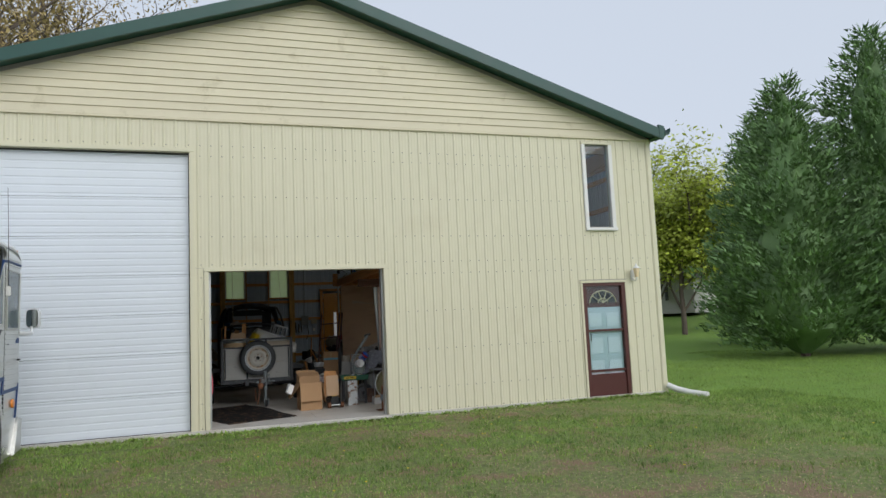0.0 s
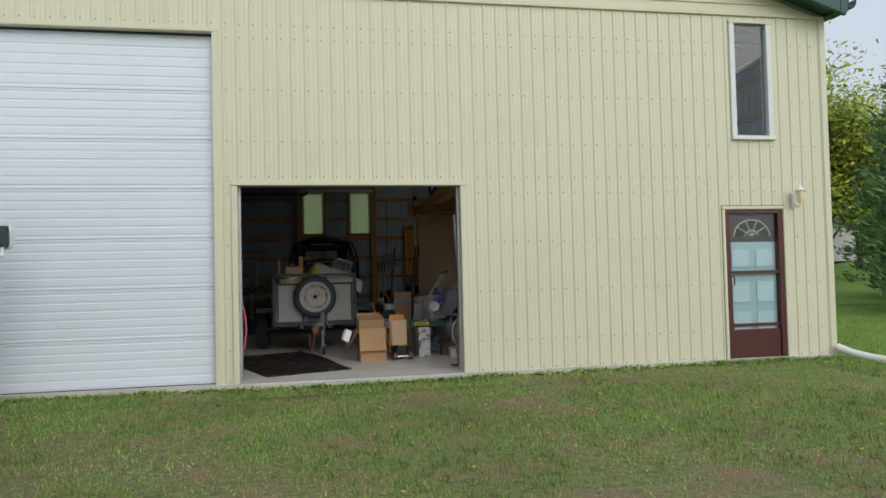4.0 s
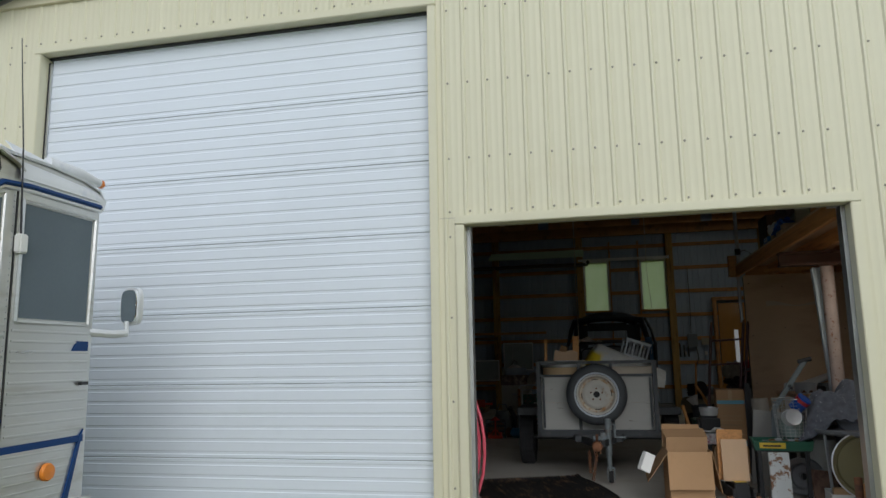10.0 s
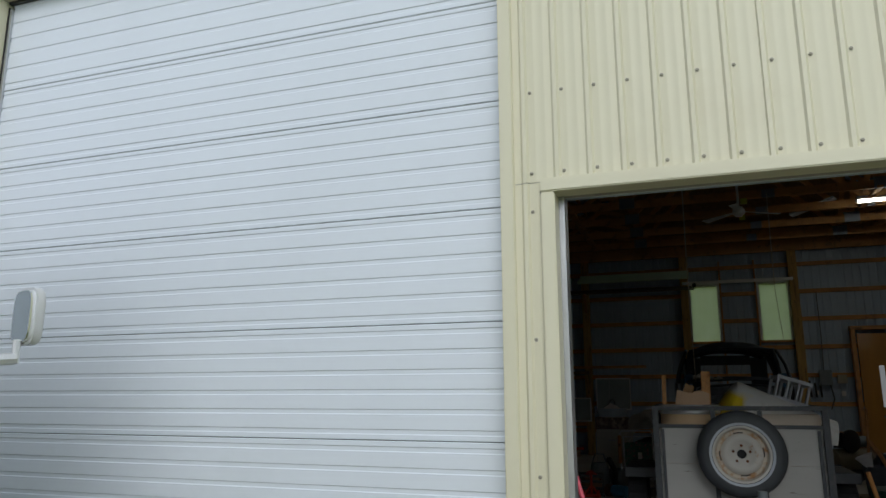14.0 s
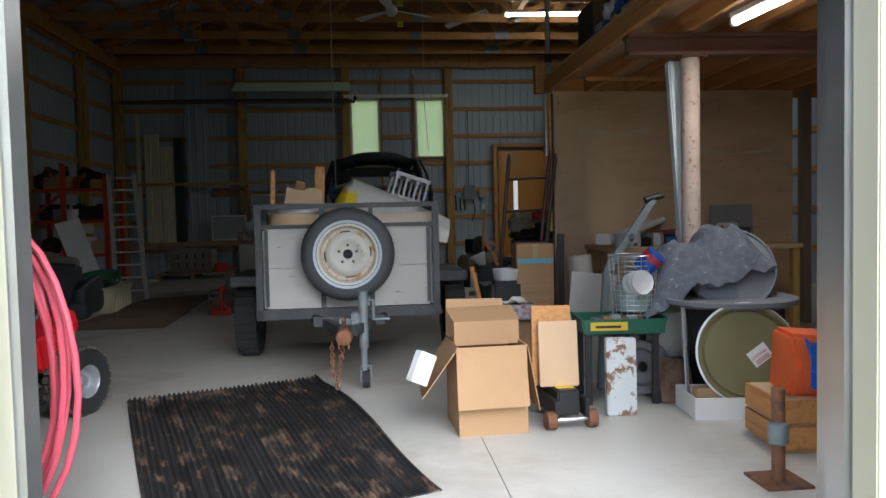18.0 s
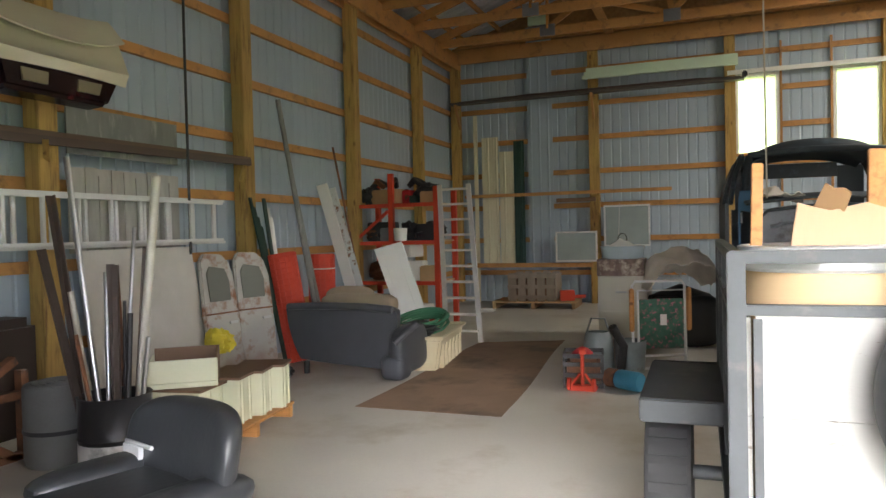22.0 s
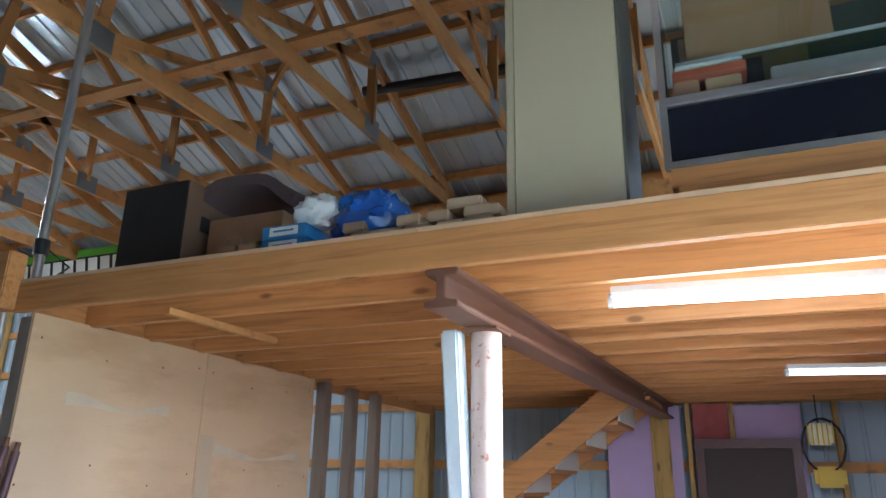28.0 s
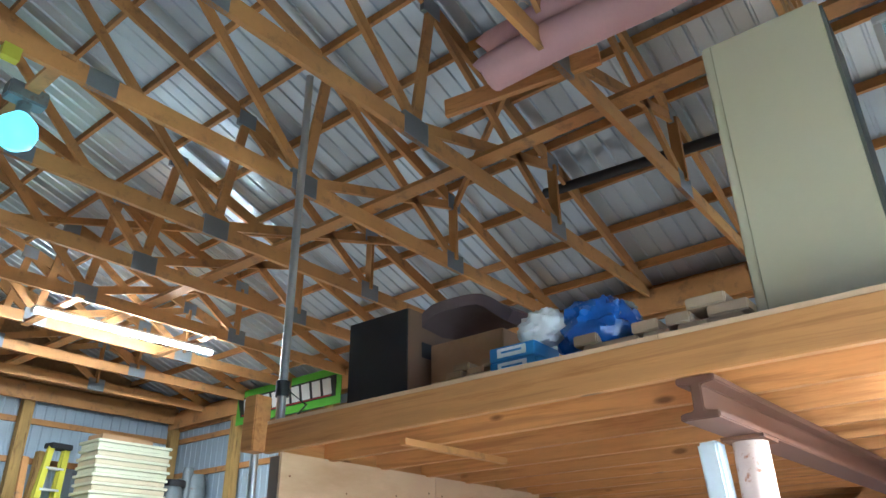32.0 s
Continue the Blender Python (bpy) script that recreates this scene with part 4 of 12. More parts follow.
# flank above the arch
back = [(9.10 + 0.67 * math.cos(math.pi * k / 16), 0.36 + 0.64 * math.sin(math.pi * k / 16)) for k in range(17)]
cpart("arch_backing", plate(back + [(8.40, 0.36), (8.40, 0.986), (9.80, 0.986), (9.80, 0.36)], SIDE - 0.014, SIDE - 0.004), BRUSHED, smooth=False)
cpart("arch_panel", plate([(8.43, 0.70), (8.62, 0.87), (8.85, 0.965), (9.08, 0.985), (8.43, 0.985)], SIDE - 0.012, SIDE + 0.001), BRUSHED)
cpart("arch_panel", plate([(9.08, 0.985), (9.35, 0.965), (9.58, 0.86), (9.79, 0.62), (9.79, 0.985)], SIDE - 0.012, SIDE + 0.001), BRUSHED)


def arch(r0, r1, x0, x1, material, name, low=0.10, squash=1.0):
    cy, cz = 9.10, 0.36
    pts = []
    for k in range(21):
        a = math.pi * k / 20
        pts.append((math.cos(a), math.sin(a)))
    outer = [(cy + r1 * c, cz + r1 * 0.95 * s) for c, s in pts]
    inner = [(cy + r0 * c, cz + r0 * 0.95 * s) for c, s in pts]
    outer = [(cy + r1, low)] + outer + [(cy - r1, low)]
    inner = [(cy + r0, low)] + inner + [(cy - r0, low)]
    m = len(outer)
    vs = [(x, y, z) for x in (x0, x1) for ring in (outer, inner) for y, z in ring]
    fs = []
    for i in range(m - 1):
        fs += [(i, i + 1, m + i + 1, m + i), (2 * m + i, 2 * m + i + 1, 3 * m + i + 1, 3 * m + i), (i, i + 1, 2 * m + i + 1, 2 * m + i), (m + i, m + i + 1, 3 * m + i + 1, 3 * m + i)]
    return cpart(name, MB().add(vs, fs), material, bevel=0.004)


arch(0.585, 0.685, SIDE - 0.02, SIDE + 0.035, BRUSHED, "wheel_arch_trim")
arch(0.50, 0.583, SIDE - 0.10, SIDE + 0.030, mat("grey_rubber", (0.055, 0.055, 0.058), 0.55, var=0.15), "arch_rubber_lip")
# blue panel and bands
cpart("blue_panel", plate([(REAR, 1.03), (8.98, 1.03), (9.39, 1.775), (REAR, 1.775)], SIDE - 0.013, SIDE + 0.006), BLUE, "dark blue painted steel panel", smooth=False)
for yv in (5.2, 6.2, 7.35, 7.98, 8.77):
    riv = MB()
    for i in range(30):
        riv.box(SIDE + 0.006, SIDE + 0.010, yv - 0.005, yv + 0.005, 1.055 + 0.0237 * i, 1.064 + 0.0237 * i)
    tagged(cpart("rivet_strip", riv, BRUSHED), kind="stuff")
    cpart("panel_seam", plate([(yv + 0.014, 1.03), (yv + 0.018, 1.03), (yv + 0.018, 1.775), (yv + 0.014, 1.775)], SIDE, SIDE + 0.008), mat("seam_dark", (0.008, 0.015, 0.05), 0.6) if yv == 5.2 else bpy.data.materials["seam_dark"])
for j in range(5):
    for k in range(2):
        y0 = 7.60 + 0.17 * k
        cpart("louvre", plate([(y0, 1.45 + 0.055 * j), (y0 + 0.14, 1.45 + 0.055 * j), (y0 + 0.14, 1.475 + 0.055 * j), (y0, 1.475 + 0.055 * j)], SIDE + 0.004, SIDE + 0.022), BLUE, bevel=0.008)
cpart("belt_moulding", plate([(REAR, 1.778), (9.42, 1.778), (9.43, 1.784), (9.43, 1.792), (REAR, 1.792)], SIDE - 0.01, SIDE + 0.016), BRUSHED)
cpart("belt_stripe", plate([(REAR, 1.794), (9.42, 1.794), (9.44, 1.832), (REAR, 1.832)], SIDE - 0.01, SIDE + 0.010), BLUE)
cpart("belt_bead", MB().tube([(SIDE + 0.010, REAR, 1.838), (SIDE + 0.010, 9.42, 1.838), (SIDE + 0.010, 9.55, 1.955)], 0.006, 6), BRUSHED)
cpart("belt_bead", MB().tube([(SIDE + 0.012, REAR, 1.812), (SIDE + 0.012, 9.42, 1.812)], 0.0035, 6), BRUSHED)
sweep = [(9.40, 1.80), (9.50, 1.90), (9.60, 2.08), (9.68, 2.24), (9.76, 2.30), (9.95, 2.315), (10.55, 2.315)]
cpart("sweep_moulding", MB().tube([(SIDE + 0.006, y, z) for y, z in sweep], 0.012, 6), BRUSHED)
cpart("sweep_stripe", MB().tube([(SIDE + 0.002, y + (0.0 if z > 2.2 else -0.03), z + (0.03 if z > 2.2 else 0.015)) for y, z in sweep], 0.017, 6), BLUE)
cpart("lower_stripe", plate([(REAR, 0.985), (9.84, 0.985), (9.84, 1.025), (REAR, 1.025)], SIDE - 0.01, SIDE + 0.012), BLUE)
cpart("zigzag_stripe", plate([(9.80, 1.025), (9.86, 1.025), (9.80, 0.875), (10.50, 0.885), (10.50, 0.845), (9.73, 0.835)], SIDE - 0.01, SIDE + 0.013), BLUE)
cpart("zigzag_stripe", plate([(10.47, 0.885), (10.50, 0.92), (10.40, 0.52), (10.36, 0.52)], SIDE - 0.01, SIDE + 0.014), BLUE)
# window band with slanted dividers
cpart("window_band", plate([(REAR, 1.845), (9.42, 1.845), (9.56, 1.97), (9.74, 2.40), (9.72, 2.48), (REAR, 2.48)], SIDE - 0.013, SIDE + 0.003), BLACK, "black rubber window band")
cuts = [0.6, 2.4, 4.2, 5.9, 7.60]
for a, b in zip(cuts, cuts[1:]):
    cpart("side_window", plate([(a + 0.05, 1.88), (b - 0.05, 1.88), (b - 0.05, 2.455), (a + 0.05, 2.455)], SIDE - 0.01, SIDE + 0.006), TINT, bevel=0.0)
cpart("side_window", plate([(7.66, 1.88), (8.38, 1.88), (8.61, 2.455), (7.70, 2.455)], SIDE - 0.01, SIDE + 0.006), TINT)
cpart("side_window", plate([(8.44, 1.88), (9.38, 1.885), (9.48, 1.95), (9.52, 2.05), (9.66, 2.36), (9.64, 2.43), (9.60, 2.455), (8.67, 2.455)], SIDE - 0.01, SIDE + 0.006), TINT)
cpart("window_divider", MB().beam((SIDE + 0.008, 8.40, 1.86), (SIDE + 0.008, 8.65, 2.47), 0.012, 0.03, (1, 0, 0)), BLACK)
cpart("divider_bead", MB().tube([(SIDE + 0.016, 8.412, 1.88), (SIDE + 0.016, 8.645, 2.455)], 0.0035, 6), BRUSHED)
for run in (((7.70, 2.455), (7.66, 1.88), (8.38, 1.88), (8.61, 2.455), (7.70, 2.455)), ((8.67, 2.455), (8.44, 1.88), (9.38, 1.885), (9.48, 1.95), (9.52, 2.05), (9.66, 2.36), (9.64, 2.43), (9.60, 2.455), (8.67, 2.455))):
    cpart("window_gasket", MB().tube([(SIDE + 0.008, y, z) for y, z in run], 0.012, 6), BLACK, "black rubber gasket")
cpart("corner_divider", MB().beam((SIDE + 0.008, 9.50, 2.02), (SIDE + 0.008, 9.52, 2.455), 0.010, 0.014, (1, 0, 0)), BLACK)
cpart("window_divider", MB().beam((SIDE + 0.008, 7.61, 1.86), (SIDE + 0.008, 7.63, 2.47), 0.012, 0.05, (1, 0, 0)), BLACK)
cpart("roof_gutter", MB().tube([(SIDE + 0.008, REAR, 2.50), (SIDE + 0.008, 9.72, 2.50), (SIDE + 0.004, 9.85, 2.46), (SIDE, 9.9, 2.42)], 0.014, 6), BRUSHED)
rv = MB()
for i in range(140):
    y = 2.6 + 0.05 * i
    rv.box(SIDE + 0.0, SIDE + 0.010, y, y + 0.012, 2.535, 2.547)
tagged(cpart("rivet_strip", rv, BRUSHED), kind="stuff")
# front flank and cab door
cpart("front_flank", plate([(9.02, 1.03), (9.86, 1.03), (9.86, 2.30), (9.74, 2.28), (9.66, 2.12), (9.44, 1.78)], SIDE - 0.013, SIDE + 0.001), BRUSHED, smooth=False)
for z in [1.07 + 0.055 * i for i in range(9)]:
    ya = 9.03 + (z - 1.03) * 0.55
    cpart("corrugation", bulged(ya, 9.84, z + 0.018, 0.016, SIDE - 0.002, SIDE + 0.010, 0.009), BRUSHED)
cpart("quarter_window", plate([(9.41, 1.62), (9.76, 1.62), (9.76, 2.24), (9.72, 2.22)], SIDE - 0.005, SIDE + 0.004), CABGLASS, "small raked quarter window")
cpart("quarter_frame", MB().tube([(SIDE + 0.003, y, z) for y, z in ((9.38, 1.60), (9.78, 1.60), (9.78, 2.27), (9.71, 2.24), (9.38, 1.60))], 0.010, 6), BRUSHED)
cab_door = cpart("cab_door", plate([(9.875, 0.86), (10.53, 0.86), (10.54, 2.30), (9.875, 2.30)], SIDE - 0.012, SIDE + 0.004), BRUSHED, "silver cab side with window", smooth=False)
cpart("cab_door_lower", plate([(9.875, 0.12), (10.34, 0.12), (10.48, 0.50), (10.50, 0.84), (9.875, 0.84)], SIDE - 0.012, SIDE + 0.0), BRUSHED, smooth=False)
for z in [0.90 + 0.058 * i for i in range(11)]:
    cpart("corrugation", bulged(9.89, 10.51, z + 0.02, 0.016, SIDE + 0.001, SIDE + 0.011), BRUSHED)
cpart("cab_window", plate([(9.92, 1.58), (10.47, 1.58), (10.48, 2.235), (9.92, 2.235)], SIDE - 0.003, SIDE + 0.007), CABGLASS, "large cab side window")
cpart("cab_window_frame", MB().tube([(SIDE + 0.008, y, z) for y, z in ((9.905, 1.56), (10.49, 1.56), (10.50, 2.25), (9.905, 2.25), (9.905, 1.56))], 0.016, 6), BRUSHED)
cpart("door_gap", plate([(9.862, 0.12), (9.870, 0.12), (9.870, 2.3), (9.862, 2.3)], SIDE - 0.01, SIDE + 0.0035), BLACK)
rv2 = MB()
for i in range(60):
    rv2.box(SIDE, SIDE + 0.008, 9.842, 9.85, 0.2 + 0.035 * i, 0.208 + 0.035 * i)
tagged(cpart("rivet_strip", rv2, STEEL), kind="stuff")
cpart("emblem", plate([(9.50, 1.545), (9.58, 1.53), (9.62, 1.49), (9.66, 1.53), (9.74, 1.545), (9.66, 1.555), (9.58, 1.555)], SIDE, SIDE + 0.018), BLACK, "small dark winged badge")
cpart("blue_flash", plate([(10.36, 1.40), (10.50, 1.40), (10.50, 1.46), (10.40, 1.46)], SIDE, SIDE + 0.012), BLUE)
cpart("door_latch", plate([(10.44, 1.19), (10.50, 1.19), (10.50, 1.21), (10.44, 1.21)], SIDE, SIDE + 0.03), BLACK)
# front face and bumper
cpart("front_face", MB().box(XR + 0.05, SX - 0.02, 10.50, 10.56, 0.5, 2.32), BRUSHED)
cpart("windscreen", MB().box(XR + 0.15, SX - 0.08, 10.56, 10.575, 1.45, 2.28), CABGLASS)
cpart("bumper", plate([(10.22, 0.10), (10.56, 0.12), (10.60, 0.50), (10.44, 0.52), (10.36, 0.40)], XR, SX + 0.035), BRUSHED, "polished wrap-round bumper", bevel=0.012)
cpart("front_cap_trim", plate([(9.9, 2.33), (10.58, 2.33), (10.60, 2.40), (9.9, 2.40)], SIDE - 0.012, SIDE + 0.008), ROOFWHITE)
# luggage bays
for a, b in ((7.05, 8.40), (5.5, 7.0), (3.9, 5.45), (2.3, 3.85)):
    cpart("bay_door", plate([(a, 0.36), (b, 0.36), (b, 0.93), (a, 0.93)], SIDE - 0.013, SIDE - 0.002), BRUSHED, smooth=False)
    cpart("bay_rail", plate([(a, 0.335), (b, 0.335), (b, 0.37), (a, 0.37)], SIDE - 0.01, SIDE + 0.014), BLACK)
    cpart("bay_handle", plate([(a + 0.05, 0.66), (a + 0.18, 0.66), (a + 0.18, 0.70), (a + 0.05, 0.70)], SIDE, SIDE + 0.016), STEEL, bevel=0.004)
cpart("grille", plate([(7.90, 0.70), (8.42, 0.70), (8.42, 0.93), (7.90, 0.93)], SIDE - 0.002, SIDE + 0.007), BRUSHED)
for k in range(2):
    for j in range(4):
        cpart("grille_louvre", plate([(7.97 + 0.22 * k, 0.74 + 0.045 * j), (8.13 + 0.22 * k, 0.74 + 0.045 * j), (8.13 + 0.22 * k, 0.762 + 0.045 * j), (7.97 + 0.22 * k, 0.762 + 0.045 * j)], SIDE + 0.004, SIDE + 0.024), ALU, bevel=0.008)
marker = cpart("side_marker", MB().at(Matrix.Translation((SIDE + 0.005, 10.22, 0.70)) @ Euler((0, radians(90), 0)).to_matrix().to_4x4()).lathe([(0.052, 0.0), (0.052, 0.014), (0.045, 0.024), (0.0, 0.03)], 20), mat("orange_lens", (0.80, 0.25, 0.03), 0.3, var=0.15, fine=120, bump=0.5), "round orange marker light")
cpart("side_lamp", plate([(8.47, 0.715), (8.60, 0.715), (8.60, 0.765), (8.47, 0.765)], SIDE, SIDE + 0.05), BRUSHED, bevel=0.006)
cpart("side_lamp_lens", plate([(8.545, 0.72), (8.595, 0.72), (8.595, 0.76), (8.545, 0.76)], SIDE + 0.03, SIDE + 0.054), mat("red_lens", (0.45, 0.03, 0.03), 0.3), "red lens")
# mirror
cpart("mirror_arm", MB().tube([(SIDE - 0.01, 10.52, 1.52), (SIDE + 0.06, 10.66, 1.51), (SIDE + 0.09, 10.76, 1.52)], 0.026, 8).tube([(SIDE + 0.09, 10.76, 1.50), (SIDE + 0.09, 10.76, 1.60)], 0.016, 8), ALU)
mh = MB().at(Matrix.Translation((SIDE + 0.10, 10.77, 1.70)) @ Euler((0, 0, radians(-15))).to_matrix().to_4x4())
mo = [(0.085 * math.copysign(abs(math.cos(a)) ** 0.5, math.cos(a)), 0.125 * math.copysign(abs(math.sin(a)) ** 0.5, math.sin(a))) for a in [2 * math.pi * i / 24 for i in range(24)]]
mh.slab(mo, -0.005, 0.05)
cpart("mirror_head", mh, ALU, "chrome mirror head", bevel=0.012)
mg = MB().at(Matrix.Translation((SIDE + 0.10, 10.77, 1.70)) @ Euler((0, 0, radians(-15))).to_matrix().to_4x4())
mg.slab([(x * 0.86, z * 0.88) for x, z in mo], -0.012, -0.004)
cpart("mirror_glass", mg, mat("mirror_glass", (0.8, 0.84, 0.82), 0.04, 1.0, var=0.02, bump=0.0))
# aerial
cpart("aerial", MB().tube([(SIDE + 0.03, 9.88, 2.05), (SIDE + 0.03, 9.85, 2.55), (SIDE + 0.03, 9.78, 3.18)], 0.006, 6, r_end=0.0025), BLACK)
cpart("aerial_base", plate([(9.86, 1.94), (9.92, 1.94), (9.92, 2.05), (9.86, 2.05)], SIDE, SIDE + 0.05), WHITE, bevel=0.008)
# awning
cpart("awning_roll", MB().tube([(SX + 0.07, 0.6, 2.60), (SX + 0.07, 7.22, 2.60)], 0.085, 14), ROOFWHITE)
cpart("awning_arm", MB().tube([(SX + 0.07, 7.25, 2.62), (SX + 0.06, 7.28, 0.80)], 0.028, 8), WHITE)
# wheels
for yw in (9.03, 1.6):
    wheel = cpart("wheel", MB().at(Matrix.Translation((SX - 0.15, yw, 0.355)) @ Euler((0, radians(90), 0)).to_matrix().to_4x4()).lathe(
        [(0.30, -0.13), (0.42, -0.14), (0.475, -0.12), (0.495, -0.08), (0.495, 0.08), (0.475, 0.125), (0.42, 0.145), (0.33, 0.13), (0.30, 0.12)], 48), RUBBER, "black coach tyre")
    M = Matrix.Translation((SX - 0.15, yw, 0.355)) @ Euler((0, radians(90), 0)).to_matrix().to_4x4()
    cpart("rim", MB().at(M).lathe([(0.30, 0.10), (0.305, 0.125), (0.29, 0.13), (0.275, 0.10), (0.265, 0.03), (0.20, 0.045), (0.155, 0.065), (0.15, 0.075), (0.10, 0.075), (0.0, 0.07)], 40), WHEELW, "white steel rim with rust streaks", parent=wheel)
    hub = MB().at(M).lathe([(0.100, 0.076), (0.096, 0.082), (0.075, 0.084), (0.070, 0.10), (0.062, 0.12), (0.045, 0.125), (0.045, 0.145), (0.03, 0.153), (0.0, 0.155)], 20)
    cpart("hub", hub, HUBG, parent=wheel)
    cpart("hub_cap", MB().at(M).lathe([(0.04, 0.12), (0.042, 0.15), (0.034, 0.165), (0.015, 0.172), (0.0, 0.174)], 16), STEEL, "worn steel hub cap", parent=wheel)
    for i in range(10):
        a = 2 * math.pi * i / 10
        cpart("wheel_nut", MB().at(M @ Matrix.Translation((0.128 * math.cos(a), 0.128 * math.sin(a), 0.07))).lathe([(0.017, 0), (0.017, 0.020), (0.010, 0.024), (0.010, 0.040), (0, 0.042)], 6), RUSTNUT, parent=wheel)
    for i in range(5):
        a = 2 * math.pi * (i + 0.4) / 5
        base = M @ Vector((0.225 * math.cos(a), 0.225 * math.sin(a), 0.047))
        ax, ay = (M.to_3x3() @ Vector((math.cos(a), math.sin(a), 0))), (M.to_3x3() @ Vector((-math.sin(a), math.cos(a), 0)))
        nrm = M.to_3x3() @ Vector((0, 0, 1))
        ring = [base + ax * 0.036 * math.cos(q) + ay * 0.058 * math.sin(q) - nrm * (0.012 * math.cos(q) - 0.002) for q in [2 * math.pi * k / 14 for k in range(14)]]
        cpart("hand_hole", MB().add(ring + [p + nrm * 0.004 for p in ring], [tuple(range(14)), tuple(range(27, 13, -1))] + [(k, (k + 1) % 14, 14 + (k + 1) % 14, 14 + k) for k in range(14)]), DARK, parent=wheel)

# ---- storage loft and what lies under and on it ----
LX, LZ, LT = 2.58, 2.335, 2.475
loft = thing("storage_loft", Matrix.Translation((LX, 12.0, LZ)), "timber storage loft on fir joists with a plywood deck", "loft")


def lpart(name, mb, material, label="", bevel=0.0, parent=None, **kw):
    mb.v = [Vector(p) - Vector((LX, 12.0, LZ)) for p in mb.v]
    return part(name, mb, material, parent or loft, label, bevel, **kw)


lpart("edge_beam", B(LX, LX + 0.045, 11.98, 16.52, LZ, LT), FIR, bevel=0.004)
i = 0
x = LX + 0.40
while x < 7.5:
    lpart("joist", B(x, x + 0.04, 11.98, 16.50, LZ + 0.002, LT - 0.002), FIR)
    x += 0.406
for a, b in cut(LX + 0.002, 7.6, [3.8, 5.02, 6.24]):
    for c, d in cut(11.98, 16.54, [14.4]):
        lpart("deck_board", B(a, b - 0.003, c, d - 0.003, LT, LT + 0.018), PLY)
BROWNBEAM = mat("brown_painted_beam", (0.16, 0.075, 0.045), 0.6, var=0.2, scale=4, stretch=(0.5, 4, 4))
bm_ = MB()
a, b = Vector((2.60, 14.305, 0)), Vector((7.5, 14.09, 0))
io = [(-0.065, 2.190), (0.065, 2.190), (0.065, 2.213), (0.018, 2.220), (0.018, 2.302), (0.065, 2.310), (0.065, 2.333), (-0.065, 2.333), (-0.065, 2.310), (-0.018, 2.302), (-0.018, 2.220), (-0.065, 2.213)]
bm_.add([(e.x, e.y + dy, z) for e in (a, b) for dy, z in io], [tuple(range(12)), tuple(range(23, 11, -1))] + [(i, (i + 1) % 12, 12 + (i + 1) % 12, 12 + i) for i in range(12)])
lpart("girder", bm_, BROWNBEAM, "brown flanged girder", bevel=0.004)
lpart("cleat", MB().beam((2.76, 15.73, 2.32), (3.54, 15.70, 2.32), 0.035, 0.03), PINE)
for x in (3.4, 4.6):
    lpart("blocking", B(x + 0.05, x + 0.09, 12.9, 12.94, LZ + 0.01, LT - 0.01), FIR)
lpart("end_post", B(2.662, 2.70, 16.48, 16.56, 0.0, 2.33), mat("grey_old_timber", (0.22, 0.18, 0.15), 0.85, var=0.2, stretch=(3, 3, 0.4)), bevel=0.004)
lpart("end_block", B(2.50, 2.60, 16.50, 16.60, 2.34, 2.62), FIR, bevel=0.006)

pole = thing("steel_column", Matrix.Translation((3.04, 14.29, 0)), "rust-speckled pinkish steel pipe column carrying the loft girder", "column")
part("pipe", MB().tube([(0, 0, 0.01), (0, 0, 2.175)], 0.062, 18), mat("speckled_pipe", (0.60, 0.46, 0.39), 0.7, var=0.15, scale=9, second=(0.36, 0.15, 0.08), mix=0.32, mix_scale=26, edge=(0.5, 0.6), bump=0.3), pole)
part("base_plate", B(-0.1, 0.1, -0.1, 0.1, 0, 0.012), RUST, pole)
part("cap_plate", B(-0.09, 0.09, -0.075, 0.075, 2.175, 2.188), RUST, pole)
dct = thing("downspout_length", Matrix.Translation((2.97, 14.41, 0)), "white sheet-metal downspout leaning against the column", "downspout")
part("spout", MB().beam((0, 0, 2.18), (0.10, -0.10, 0.02), 0.09, 0.075, (0, 1, 0)), mat("pale_blue_spout", (0.66, 0.72, 0.74), 0.45, var=0.06), dct, bevel=0.01)
part("joint_band", MB().beam((0.053, -0.053, 1.03), (0.055, -0.055, 0.98), 0.096, 0.081, (0, 1, 0)), ALU, dct)

ply = thing("plywood_partition", Matrix.Translation((2.66, 16.46, 0)), "two bare plywood sheets with water stains, under the loft", "partition")
SHEET = mat("stained_plywood_sheet", (0.70, 0.50, 0.31), 0.55, var=0.10, scale=1.2, fine=30, bump=0.06, stretch=(0.7, 0.7, 2.4), second=(0.52, 0.32, 0.17), mix=0.30, mix_scale=1.6, edge=(0.42, 0.70))
for x0, x1 in ((0.0, 1.222), (1.228, 2.45)):
    panel_ = part("plywood_sheet", B(x0, x1, 0, 0.018, 0.01, 2.345), SHEET, ply)
    for z in (0.30, 0.95, 1.60, 2.20):
        for q in (0.06, 0.46, 0.86, 1.16):
            part("nail_head", MB().at(Matrix.Translation((x0 + q, -0.0005, z + 0.05 * math.sin(7 * q + 3 * z))) @ Euler((radians(90), 0, 0)).to_matrix().to_4x4()).lathe([(0.006, 0.0), (0.004, 0.002), (0.0, 0.002)], 8), RUST, panel_)
